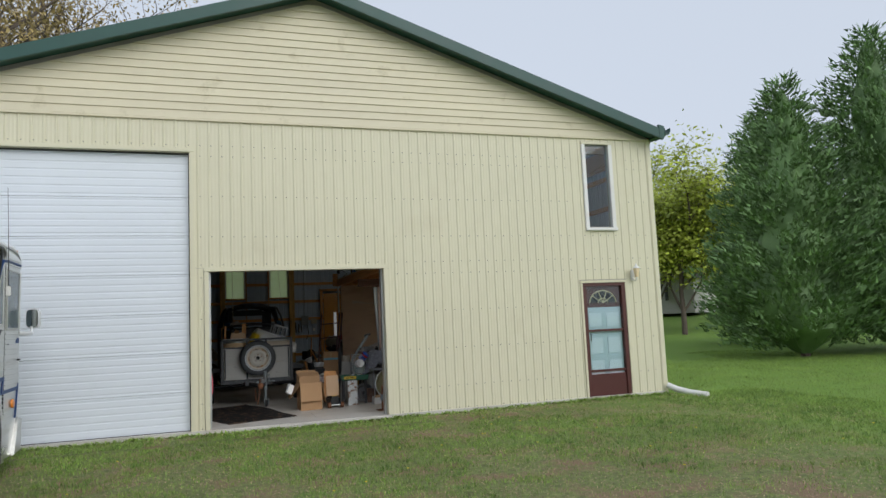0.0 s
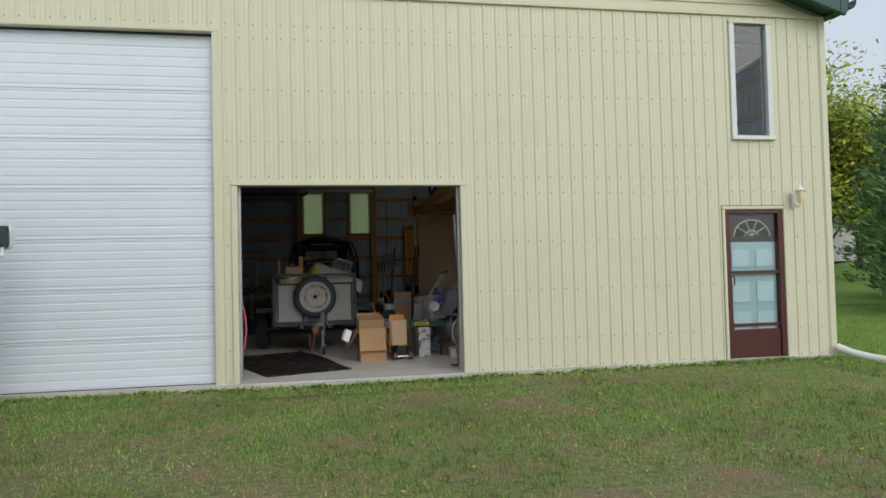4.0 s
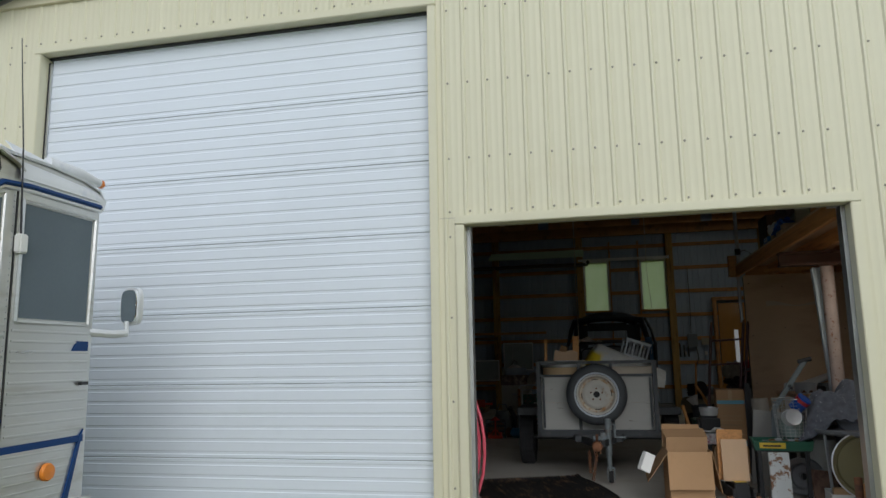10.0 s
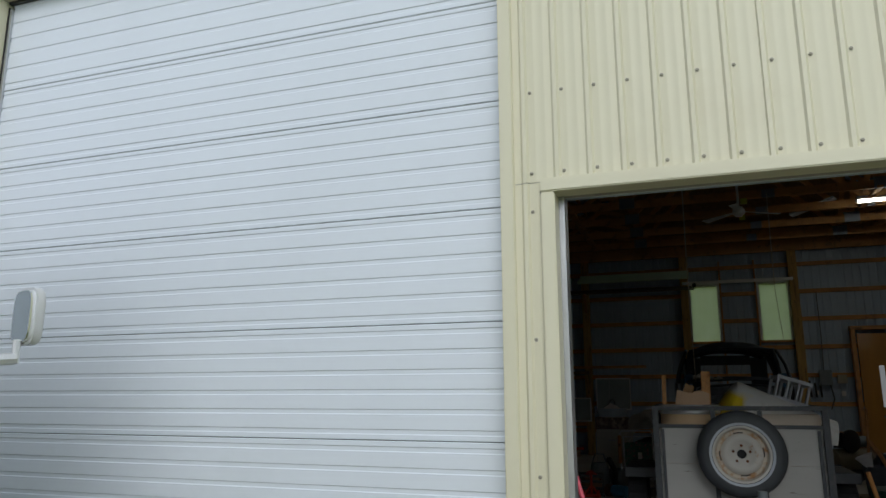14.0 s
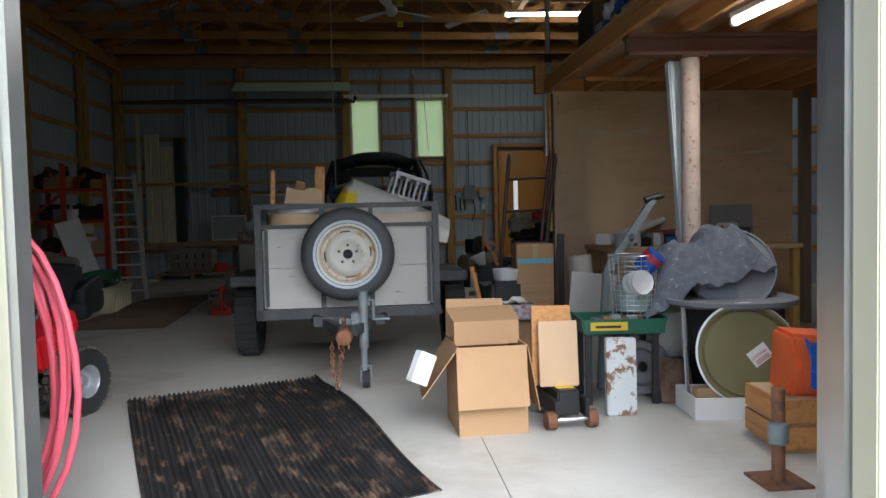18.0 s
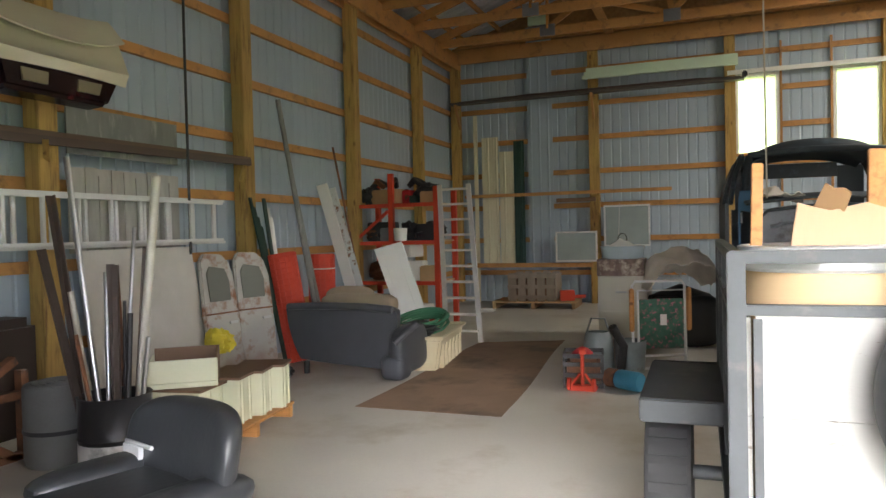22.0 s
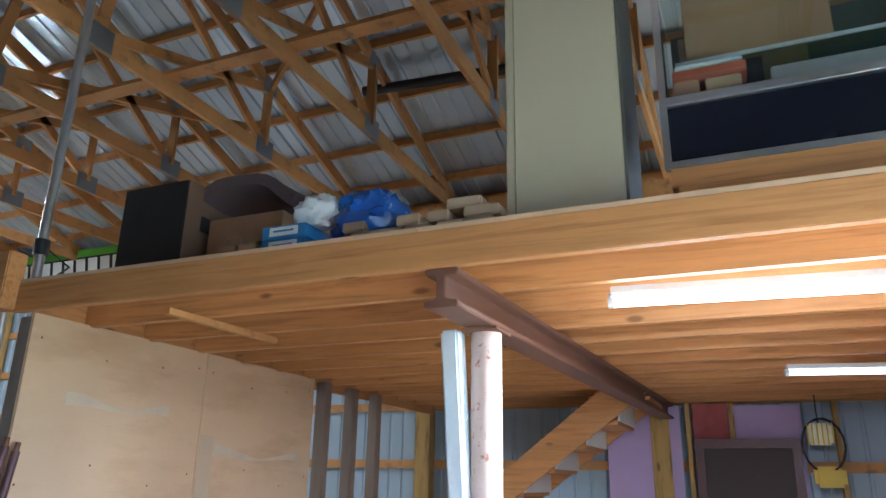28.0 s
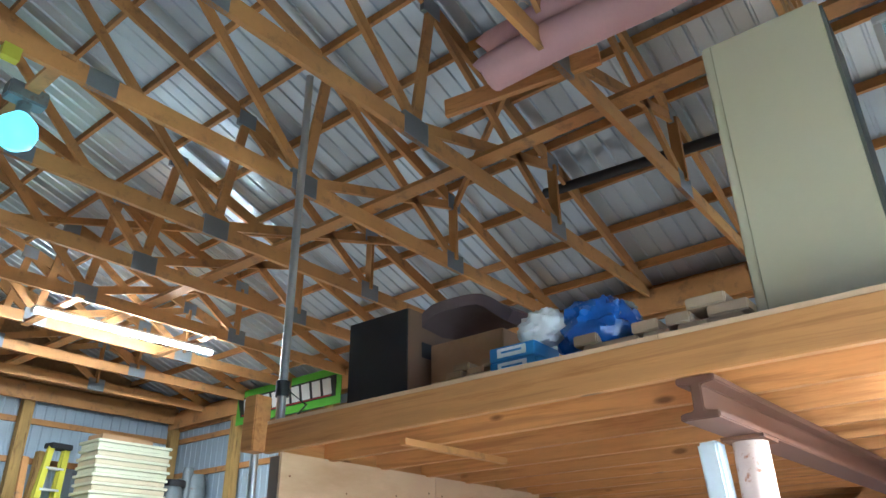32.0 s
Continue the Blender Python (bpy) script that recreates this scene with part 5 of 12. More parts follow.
for x0, x1, z0, z1 in ((0.25, 0.95, 1.93, 2.00), (1.27, 2.30, 1.72, 1.80), (0.10, 0.70, 0.62, 0.66)):
    part("filler_smear", MB().grid(lambda u, v: (x0 + (x1 - x0) * u, -0.002, z0 + (z1 - z0) * (v * (0.6 + 0.4 * math.sin(5 * u + z0)) + 0.12 * math.sin(9 * u))), 24, 3), mat("pale_filler", (0.66, 0.55, 0.41), 0.7, var=0.15, scale=6) if "pale_filler" not in bpy.data.materials else bpy.data.materials["pale_filler"], ply, thick=0.002)
part("pale_strip", B(1.24, 1.36, -0.003, -0.0005, 1.25, 1.85), mat("pale_patch", (0.62, 0.48, 0.33), 0.6), ply)
for x in (5.23, 5.66, 6.08):
    solo("stud", B(x - 0.045, x + 0.045, 16.40, 16.49, 0, 2.33), mat("weathered_stud", (0.24, 0.18, 0.135), 0.8, var=0.2, scale=4, stretch=(3, 3, 0.4), bump=0.3), "weathered grey upright stud under the loft", "stud", "studs under the loft", bevel=0.004)

# stairs by the far wall
stair = thing("stairs", Matrix.Translation((6.3, 15.0, 0)), "open wooden stair with white risers", "stairs")
for x in (6.28, 7.16):
    st = MB().add([(x - 6.3 + dx, y, z) for dx in (0, 0.04) for y, z in ((2.2, 0.0), (2.5, 0.0), (-0.75, 2.50), (-1.05, 2.50), (-1.05, 2.42))], [(0, 1, 2, 3, 4), (9, 8, 7, 6, 5), (0, 5, 6, 1), (1, 6, 7, 2), (2, 7, 8, 3), (3, 8, 9, 4), (4, 9, 5, 0)])
    part("stringer", st, FIR, stair)
for i in range(12):
    y, z = 2.3 - 0.268 * i, 0.19 * (i + 1)
    part("tread", B(0.042, 0.86, y - 0.27, y, z - 0.03, z), FIR, stair)
    part("riser", B(0.042, 0.86, y - 0.02, y - 0.005, z - 0.19, z - 0.032), WHITE, stair)

# insulation and leftovers on the east wall
PINKFOAM = mat("lilac_foam_board", (0.52, 0.38, 0.60), 0.8, var=0.08)
REDWOOL = mat("red_insulation", (0.42, 0.11, 0.10), 0.95, var=0.3, scale=7, fine=60, bump=0.8)
for y0, y1, m_, z0, z1, nm, lb in ((13.98, 14.66, PINKFOAM, 0.9, 2.30, "foam_board", "lilac rigid foam board between wall posts"), (13.55, 13.86, REDWOOL, 1.6, 2.32, "insulation_batt", "dusty red fibreglass batt on the wall"),
                                   (12.95, 13.50, PINKFOAM, 0.9, 2.30, "foam_board", "lilac rigid foam board between wall posts")):
    solo(nm, MB().grid(lambda u, v: (7.56 - 0.02 * abs(wavy(3, u * 3, v * 4, y0)), y0 + (y1 - y0) * u, z0 + (z1 - z0) * v), 8, 8), m_, lb, "insulation", thick=0.04)
for y in (13.90, 13.52, 12.68, 12.02):
    solo("wall_stud", B(7.44, 7.58, y - 0.02, y + 0.02, 0, 2.33), POST, "bare wall stud beside insulation", "stud", "studs of the east wall")
sdr = thing("screen_door", Matrix.Translation((7.36, 13.42, 0)), "dark brown wooden screen door leaning on the wall", "door")
for args in ((-0.43, -0.36, 0.0, 2.0), (0.36, 0.43, 0.0, 2.0), (-0.36, 0.36, 1.92, 2.0), (-0.36, 0.36, 0.9, 1.0), (-0.36, 0.36, 0.0, 0.2)):
    part("rail", B(-0.02, 0.02, args[0], args[1], args[2], args[3]), BROWN, sdr, bevel=0.004)
part("mesh_panel", B(-0.004, 0.004, -0.36, 0.36, 0.2, 1.92), mat("dark_mesh", (0.07, 0.05, 0.045), 0.8), sdr)
YEL = mat("yellow_plastic", (0.70, 0.48, 0.03), 0.45, var=0.1)
wk = thing("work_light", Matrix.Translation((7.30, 12.84, 2.02)), "yellow portable work light hanging by its cord", "work light")
part("lamp_head", B(-0.05, 0.05, -0.10, 0.09, -0.08, 0.10), mat("lamp_glass", (0.8, 0.75, 0.45), 0.3), wk, bevel=0.02)
for i in range(6):
    part("guard_bar", MB().tube([(-0.07, -0.10 + 0.038 * i, -0.08), (-0.075, -0.10 + 0.038 * i, 0.0), (-0.07, -0.10 + 0.038 * i, 0.10)], 0.006, 6), YEL, wk)
part("base", B(-0.06, 0.06, -0.16, 0.08, -0.42, -0.25), YEL, wk, bevel=0.03)
part("cord", MB().tube([(-0.02 + 0.05 * math.sin(a * 1.3), -0.02 + 0.16 * math.cos(a), -0.08 + 0.22 * math.sin(a)) for a in [0.4 * i for i in range(34)]], 0.008, 6), BLACK, wk)
part("hook_strap", MB().tube([(0, 0, 0.1), (0, 0.0, 0.34)], 0.006, 6), BLACK, wk)

# tube lights
TUBE = mat("tube_glow", (1.0, 0.97, 0.9), 0.4, var=0.0, bump=0, emit=1.6)
TUBE2 = mat("tube_glow_high", (1.0, 0.95, 0.82), 0.4, var=0.0, bump=0, emit=7.5)


def tube_light(a, b, label, glow, watts, wide=0.05):
    a, b = Vector(a), Vector(b)
    t = thing("tube_light", Matrix.Translation(a), label, "lamp", "fluorescent tube lights")
    d = b - a
    part("housing", MB().beam((0, 0, 0.035), (d.x, d.y, d.z + 0.035), wide * 1.5, 0.03), WHITE, t, bevel=0.004)
    part("diffuser", MB().tube([(0, 0, 0), d * 0.5, d], wide / 2, 12), glow, t)
    for e in (Vector((0, 0, 0)), d):
        part("end_cap", MB().tube([e - d.normalized() * 0.012, e + d.normalized() * 0.012], wide / 2 + 0.004, 12), WHITE, t)
    if watts:
        lm = new("tube_lamp", bpy.data.lights.new("tube_lamp", "AREA"))
        lm.data.shape, lm.data.size, lm.data.size_y, lm.data.energy, lm.data.color = "RECTANGLE", 0.06, d.length, watts, (1.0, 0.95, 0.84)
        yaw = math.atan2(d.y, d.x) - math.pi / 2
        lm.matrix_world = Matrix.Translation((a + b) / 2 - Vector((0, 0, wide / 2 + 0.02))) @ Euler((0, 0, yaw)).to_matrix().to_4x4()
        lm.parent = None
    return t


tube_light((3.09, 13.79, 2.283), (3.18, 12.68, 2.283), "lit fluorescent shop light under the loft joists", TUBE, 4.2)
tube_light((5.30, 13.11, 2.283), (5.46, 12.14, 2.283), "dim fluorescent shop light under the loft joists", mat("tube_dim", (0.8, 0.85, 0.9), 0.4, bump=0, emit=0.2), 0, 0.035)
hung_light = tube_light((3.17, 21.55, 4.52), (5.36, 21.42, 4.52), "long lit fluorescent light hung under the trusses", TUBE2, 7.2, 0.06)
for x in (0.25, 1.95):
    part("hanger_board", B(x - 0.045, x + 0.045, -0.52, 0.85, 0.080, 0.112), PINE, hung_light)
    part("hanger_rod", MB().tube([(x, -0.06 * x, 0.03), (x, -0.06 * x, 0.085)], 0.008, 6), STEEL, hung_light)

# shelf with red fuel cans by the front wall
shf = thing("wall_shelf", Matrix.Translation((3.14, 12.29, 1.945)), "plywood shelf bracketed beside the doorway", "shelf")
part("shelf_board", MB().add([(-0.25, 0.28, 0), (0.45, 0.22, 0), (0.45, -0.32, 0), (-0.25, -0.32, 0)] + [(-0.25, 0.28, 0.02), (0.45, 0.22, 0.02), (0.45, -0.32, 0.02), (-0.25, -0.32, 0.02)],
     [(0, 1, 2, 3), (7, 6, 5, 4), (0, 4, 5, 1), (1, 5, 6, 2), (2, 6, 7, 3), (3, 7, 4, 0)]), PLY, shf)
part("support", B(0.38, 0.43, 0.14, 0.2, -1.95, 0.0), POST, shf)
part("support", B(-0.24, -0.19, -0.30, -0.24, -1.95, 0.0), POST, shf)
cub = thing("plywood_cubby", Matrix.Translation((3.48, 12.27, 1.965)), "open plywood box with wires and clutter", "box")
for args in ((0, 0.3, 0.24, 0.255, 0, 0.26), (0, 0.3, -0.2, -0.185, 0, 0.26), (0, 0.3, -0.185, 0.24, 0.245, 0.26), (0.285, 0.3, -0.185, 0.24, 0, 0.245)):
    part("panel", B(*args), PLY, cub)
part("clutter", B(0.08, 0.22, -0.12, 0.1, 0.0, 0.16), BLACK, cub, bevel=0.02)
REDPL = mat("red_plastic", (0.42, 0.018, 0.022), 0.42, var=0.12)
for k, (px, py) in enumerate(((3.02, 12.15), (3.27, 12.14))):
    can = thing("fuel_can", Matrix.Translation((px, py, 1.965)), "red plastic fuel can on the shelf", "fuel can", "fuel cans")
    part("body", B(-0.11, 0.11, -0.15, 0.13, 0, 0.27), REDPL, can, bevel=0.035)
    part("handle", MB().tube([(0, -0.10, 0.25), (0, -0.07, 0.33), (0, 0.05, 0.33), (0, 0.08, 0.25)], 0.016, 8), REDPL, can)
    part("spout_cap", MB().tube([(0, 0.10, 0.25), (0, 0.13, 0.31)], 0.03, 10), BLACK, can)
fwl = solo("front_liner", B(2.72, 7.4, 11.955, 11.975, 0, 2.34), mat("dim_liner", (0.25, 0.14, 0.13), 0.9, var=0.3, scale=4), "reddish-brown insulation over the inside of the front wall", "wall lining", kind="structure")

# on the loft: locker, show case, boxes
LOCK = mat("beige_locker", (0.50, 0.45, 0.31), 0.45, var=0.04, scale=1.5)
lk = thing("steel_locker", Matrix.Translation((2.74, 13.66, LT + 0.018)), "tall beige steel cabinet standing on the loft", "cabinet")
part("body", B(0.0, 0.42, 0.0, 0.44, 0.0, 1.20), LOCK, lk, bevel=0.006)
part("side_seam", B(-0.003, 0.0, 0.40, 0.404, 0.01, 1.19), mat("seam_beige", (0.30, 0.27, 0.18), 0.5), lk)
# Darkness in the gap beside the cabinet, put in as a thin near-black sheet.
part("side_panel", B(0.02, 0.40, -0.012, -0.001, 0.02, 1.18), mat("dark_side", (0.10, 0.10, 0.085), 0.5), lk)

cs_ = thing("display_case", Matrix.Translation((2.73, 12.02, 2.64)), "glass shop display case with black base panel", "display case")
W, H, D = 1.50, 0.86, 0.50
CHROME = mat("case_frame", (0.62, 0.63, 0.64), 0.3, 0.9, var=0.06)
part("base_panel", B(0.01, 0.03, 0.02, W - 0.02, 0.02, 0.24), mat("black_laminate", (0.006, 0.008, 0.016), 0.25), cs_, "glossy black front panel")
for z0 in (0.0, 0.245, H - 0.025):
    part("frame_rail", B(-0.004, 0.022, 0, W, z0, z0 + (0.03 if z0 != 0.245 else 0.035)), CHROME, cs_, bevel=0.003)
for y0 in (0.0, W - 0.025):
    part("frame_upright", B(-0.002, 0.02, y0, y0 + 0.025, 0.03, H - 0.026), CHROME, cs_, bevel=0.003)
    part("end_glass", B(0.03, D, y0 + 0.010, y0 + 0.014, 0.26, H - 0.03), GLASS, cs_)
part("front_glass", B(0.006, 0.010, 0.026, W - 0.026, 0.281, H - 0.026), GLASS, cs_, "large glass front")
part("top_glass", B(0.02, D, 0.02, W - 0.02, H - 0.012, H - 0.006), GLASS, cs_)
part("deck", B(0.035, D, 0.02, W - 0.02, 0.24, 0.262), mat("case_deck", (0.55, 0.56, 0.55), 0.5), cs_)
part("inner_shelf", B(0.12, D - 0.04, 0.06, W - 0.06, 0.47, 0.477), glass("shelf_glass", (0.75, 0.9, 0.85)), cs_)
part("shelf_edge", B(0.112, 0.119, 0.06, W - 0.06, 0.466, 0.481), ALU, cs_)
for ob in cs_.children:
    if "glass" in ob.name or "shelf" in ob.name:
        ob.visible_shadow = False
# Dim sheet stands in for the dark background seen through the glass.
part("back_panel", B(D - 0.02, D, 0.03, W - 0.03, 0.315, H - 0.03), mat("dim_case_back", (0.10, 0.115, 0.10), 0.35, var=0.2, scale=3), cs_, "dim grey sheet added for the dark background")
part("back_board", B(D - 0.035, D - 0.022, 0.95, W - 0.06, 0.50, H - 0.05), PLY, cs_, "brown board behind the shelf")
part("back_rail", B(D - 0.02, D, 0.02, W - 0.02, 0.27, 0.31), CHROME, cs_)
CARDB = mat("cardboard", (0.42, 0.25, 0.125), 0.8, var=0.10, scale=2.5, fine=70, bump=0.1, second=(0.34, 0.195, 0.095), mix=0.25, mix_scale=2.0)
prn = thing("boxy_printer", Matrix.Translation((2.87, 12.22, 3.119)), "pale grey office printer stored in the show case", "printer")
part("shell", MB().slab([(0, 0), (0.24, 0), (0.24, 0.16), (0.18, 0.22), (0.0, 0.20)], 0.0, 0.36), mat("office_grey", (0.68, 0.68, 0.64), 0.5), prn, bevel=0.015)
part("paper_slot", B(-0.004, 0.0, 0.04, 0.32, 0.10, 0.115), DARK, prn)
REDB, CLOCKW = mat("red_book", (0.4, 0.1, 0.05), 0.6), mat("small_clock", (0.45, 0.25, 0.14), 0.5)
DK = 2.903
for nm, x0, x1, y0, y1, z0, z1, m_, lb in (("mantel_clock", 2.76, 2.81, 13.38, 13.47, DK, DK + 0.09, CLOCKW, "small wooden clock in the show case"),
                                           ("wood_block", 2.77, 2.84, 13.24, 13.36, DK, DK + 0.09, PLY, "pale wood block in the show case"),
                                           ("book", 2.76, 2.86, 13.22, 13.47, DK + 0.091, DK + 0.135, REDB, "red book lying on a clock in the show case"),
                                           ("paper_stack", 2.765, 2.86, 13.23, 13.46, DK + 0.136, DK + 0.158, WHITE, "white papers on a book in the show case"),
                                           ("dark_box", 2.88, 3.05, 13.16, 13.44, DK, DK + 0.205, BLACK, "black box in the show case"),
                                           ("paper_roll", 2.76, 2.81, 12.26, 12.78, DK, DK + 0.05, WHITE, "long white paper roll in the show case"),
                                           ("grey_channel", 2.84, 2.90, 12.18, 13.14, DK, DK + 0.13, ALU, "dull grey metal channel lying in the show case"),
                                           ("cardboard_sheet", 2.87, 2.885, 12.92, 13.42, 3.119, 3.45, CARDB, "tan cardboard sheet standing on the glass shelf")):
    solo(nm, B(x0, x1, y0, y1, z0, z1), m_, lb, "stored item", bevel=0.005)
for i, (a, b, zz) in enumerate(((12.04, 13.48, LT + 0.018), (12.02, 13.50, LT + 0.092))):
    solo("plank", B(2.70 + 0.02 * i, 3.25, a, b, zz, zz + 0.073), FIR, "rough plank bearing the show case", "plank", "planks under the case", bevel=0.004)
# foam and cushions
FOAM = mat("yellow_foam", (0.70, 0.52, 0.18), 0.9, var=0.08, bump=0.4)


def foam_fold(u, v):
    """A sheet folded over itself: an open loop at one end, pinched flat at the other."""
    a = 2 * math.pi * v
    h, w = 0.055 + 0.33 * (1 - u) ** 1.1, 0.08 + 0.09 * u
    return (2.90 + w * math.cos(a) + 0.06 * u, 12.44 - 0.33 * u - 0.05 * math.sin(a) * (1 - u), 3.535 + h * (0.5 + 0.5 * math.sin(a)) ** 0.8)


solo("folded_foam", MB().grid(foam_fold, 18, 26), FOAM, "yellow upholstery foam folded on the show case", "foam", thick=0.026)
rolled = [((0.075 - 0.0011 * k) * math.cos(0.28 * k), (0.075 - 0.0011 * k) * math.sin(0.28 * k)) for k in range(46)]
solo("foam_roll", MB().grid(lambda u, v: (2.79 + 0.38 * v, 12.56 + rolled[round(u * 45)][0], 3.592 + rolled[round(u * 45)][1]), 45, 3), FOAM, "small loose roll of yellow foam on the show case", "foam", thick=0.014)
for k in range(3):
    solo("packing_slip", B(2.80, 3.10, 12.06 + 0.02 * k, 12.34, 3.508 + 0.014 * k, 3.519 + 0.014 * k), mat("dull_pink_card", (0.30, 0.22, 0.21), 0.7) if k == 0 else bpy.data.materials["dull_pink_card"], "flat dull pink card on the show case", "card", "cards on the case")
PINKV = mat("pink_vinyl", (0.62, 0.36, 0.36), 0.65, var=0.1, scale=4, bump=0.2)
cu = thing("pink_cushions", Matrix.Translation((3.38, 14.7, 4.80)), "rolled faded pink cushions tied on the truss ties", "cushion")
for dx, dz, r in ((0.0, 0.12, 0.135), (-0.06, -0.11, 0.125)):
    part("cushion", MB().tube([(dx, 0.85, dz - 0.02), (dx, 0.82, dz), (dx, 0.3, dz + 0.01), (dx + 0.02, -0.3, dz), (dx, -0.8, dz + 0.01), (dx, -0.84, dz)], r, 16), PINKV, cu)
for y in (0.5, -0.05):
    part("string", MB().tube([(-0.04 + 0.19 * math.cos(a), y, 0.07 + 0.21 * math.sin(a)) for a in [2 * math.pi * k / 16 for k in range(17)]], 0.005, 5), WHITE, cu)
solo("loose_tie", MB().beam((3.40, 15.95, 4.66), (3.62, 14.9, 4.70), 0.04, 0.13), FIR, "short timber tie nailed below the trusses", "timber")

dbx = thing("cardboard_box", Matrix.Translation((2.85, 15.78, LT + 0.018)), "large dark-sided carton on the loft", "box")
part("carton", B(0.0, 0.40, 0.0, 0.42, 0.0, 0.52), mat("brown_carton", (0.24, 0.15, 0.09), 0.75, var=0.12), dbx, bevel=0.004)
# West face alone carries a flat black plate; the other faces stay brown.
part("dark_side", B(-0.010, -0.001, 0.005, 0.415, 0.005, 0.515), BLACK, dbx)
part("print_mark", B(0.10, 0.22, -0.003, -0.0005, 0.28, 0.36), BLACK, dbx)
solo("folded_blanket", MB().grid(lambda u, v: (2.95 + 0.45 * v, 15.25 + 0.62 * u, 2.85 + 0.14 * math.sin(math.pi * u) + 0.05 * wavy(4, u * 3, v * 3, 0)), 14, 8), mat("mauve_blanket", (0.14, 0.10, 0.10), 0.95, var=0.2), "dull mauve blanket bundled over boxes on the loft", "blanket", thick=0.06)
solo("low_carton", B(2.95, 3.35, 15.28, 15.72, LT + 0.018, 2.82), CARDB, "plain brown carton on the loft", "box", bevel=0.004)
OFFC = mat("lumber_ends", (0.42, 0.27, 0.14), 0.75, var=0.2, obj=0.25)
for i in range(9):
    y = 15.48 - 0.045 * i - 0.02 * (i % 2)
    solo("lumber_offcut", B(2.66 + 0.02 * (i % 3), 2.98, y - 0.09, y, LT + 0.018 + 0.036 * (i % 3), LT + 0.052 + 0.036 * (i % 3)), OFFC, "short offcut of weathered lumber in a heap", "offcut", "lumber offcuts", bevel=0.006)
LBLUE = mat("blue_carton", (0.05, 0.22, 0.50), 0.55, var=0.1)
for i in range(2):
    bx = thing("small_carton", Matrix.Translation((2.66, 14.94, LT + 0.018 + 0.062 * i)), "small blue and white carton at the loft's edge", "box", "blue cartons")
    part("carton", B(0, 0.2, 0, 0.22, 0, 0.058), LBLUE, bx, bevel=0.003)
    part("label_panel", B(-0.002, 0.0, 0.04, 0.18, 0.012, 0.05), WHITE, bx)
    part("print_bar", B(-0.004, -0.002, 0.06, 0.16, 0.028, 0.036), LBLUE, bx)


def bag(name, c, s, material, label, seed):
    mb = MB()
    nu, nv = 34, 22

    def f(u, v):
        a, p = 2 * math.pi * u, math.pi * (v - 0.5)
        d = Vector((math.cos(a) * math.cos(p), math.sin(a) * math.cos(p), math.sin(p)))
        r = 1 + 0.34 * wavy(seed, d.x * 2, d.y * 2, d.z * 2) + 0.30 * abs(wavy(seed + 9, d.x * 3.5, d.y * 3.5, d.z * 3.5)) - 0.22 * abs(wavy(seed + 4, d.x * 7, d.y * 7, d.z * 7))
        return (c[0] + d.x * s[0] * r, c[1] + d.y * s[1] * r, max(c[2] - s[2] * 0.9, c[2] + d.z * s[2] * r))
    mb.grid(f, nu, nv)
    return solo(name, mb, material, label, "bag")


bag("plastic_bag", (2.78, 14.72, 2.625), (0.10, 0.16, 0.13), mat("blue_film", (0.03, 0.13, 0.50), 0.25, var=0.3, scale=8, coat=0.3), "crumpled blue plastic bag on the loft", 3)
bag("plastic_bag", (2.76, 14.95, 2.685), (0.08, 0.11, 0.08), mat("white_film", (0.72, 0.74, 0.76), 0.3, var=0.1), "knotted white plastic bag on the loft", 5)
bag("plastic_bag", (2.90, 14.72, 2.695), (0.10, 0.12, 0.10), mat("clear_film", (0.30, 0.34, 0.32), 0.25, var=0.3, scale=7), "greyish clear plastic bag on the loft", 8)
BRK = mat("block_ends", (0.46, 0.34, 0.22), 0.8, var=0.15, obj=0.25)
for y0, z0, w_ in ((14.50, 0, 0.13), (14.38, 0, 0.10), (14.30, 0.045, 0.09), (14.42, 0.045, 0.10), (14.24, 0.0, 0.11), (14.12, 0.0, 0.13), (14.10, 0.043, 0.14), (14.17, 0.086, 0.14), (14.62, 0.0, 0.10), (14.66, 0.045, 0.10)):
    solo("wood_block", B(2.65, 2.90, y0, y0 + w_, LT + 0.018 + z0, LT + 0.060 + z0), BRK, "short block of sawn timber stacked at the loft's edge", "wood block", "wood blocks", bevel=0.005)

gp = thing("hoist_pole", Matrix.Translation((2.61, 16.44, 2.495)), "galvanised pole from the loft corner to the trusses", "pole")
part("pole", MB().tube([(0, 0, 0), (0.0, 0, 2.2)], 0.024, 10), STEEL, gp)
part("collar", MB().tube([(0, 0, 0.12), (0, 0, 0.20)], 0.036, 10), BLACK, gp)
part("cable_loop", MB().tube([(0.0, 0.02, 0.14), (0.10, 0.1, 0.2), (0.2, 0.04, 0.12), (0.06, -0.05, 0.02)], 0.006, 6), BLACK, gp)
solo("lower_pole", MB().tube([(2.625, 16.64, 2.36), (2.633, 16.64, 1.74)], 0.022, 10), STEEL, "galvanised pipe hanging beside the partition", "pipe")

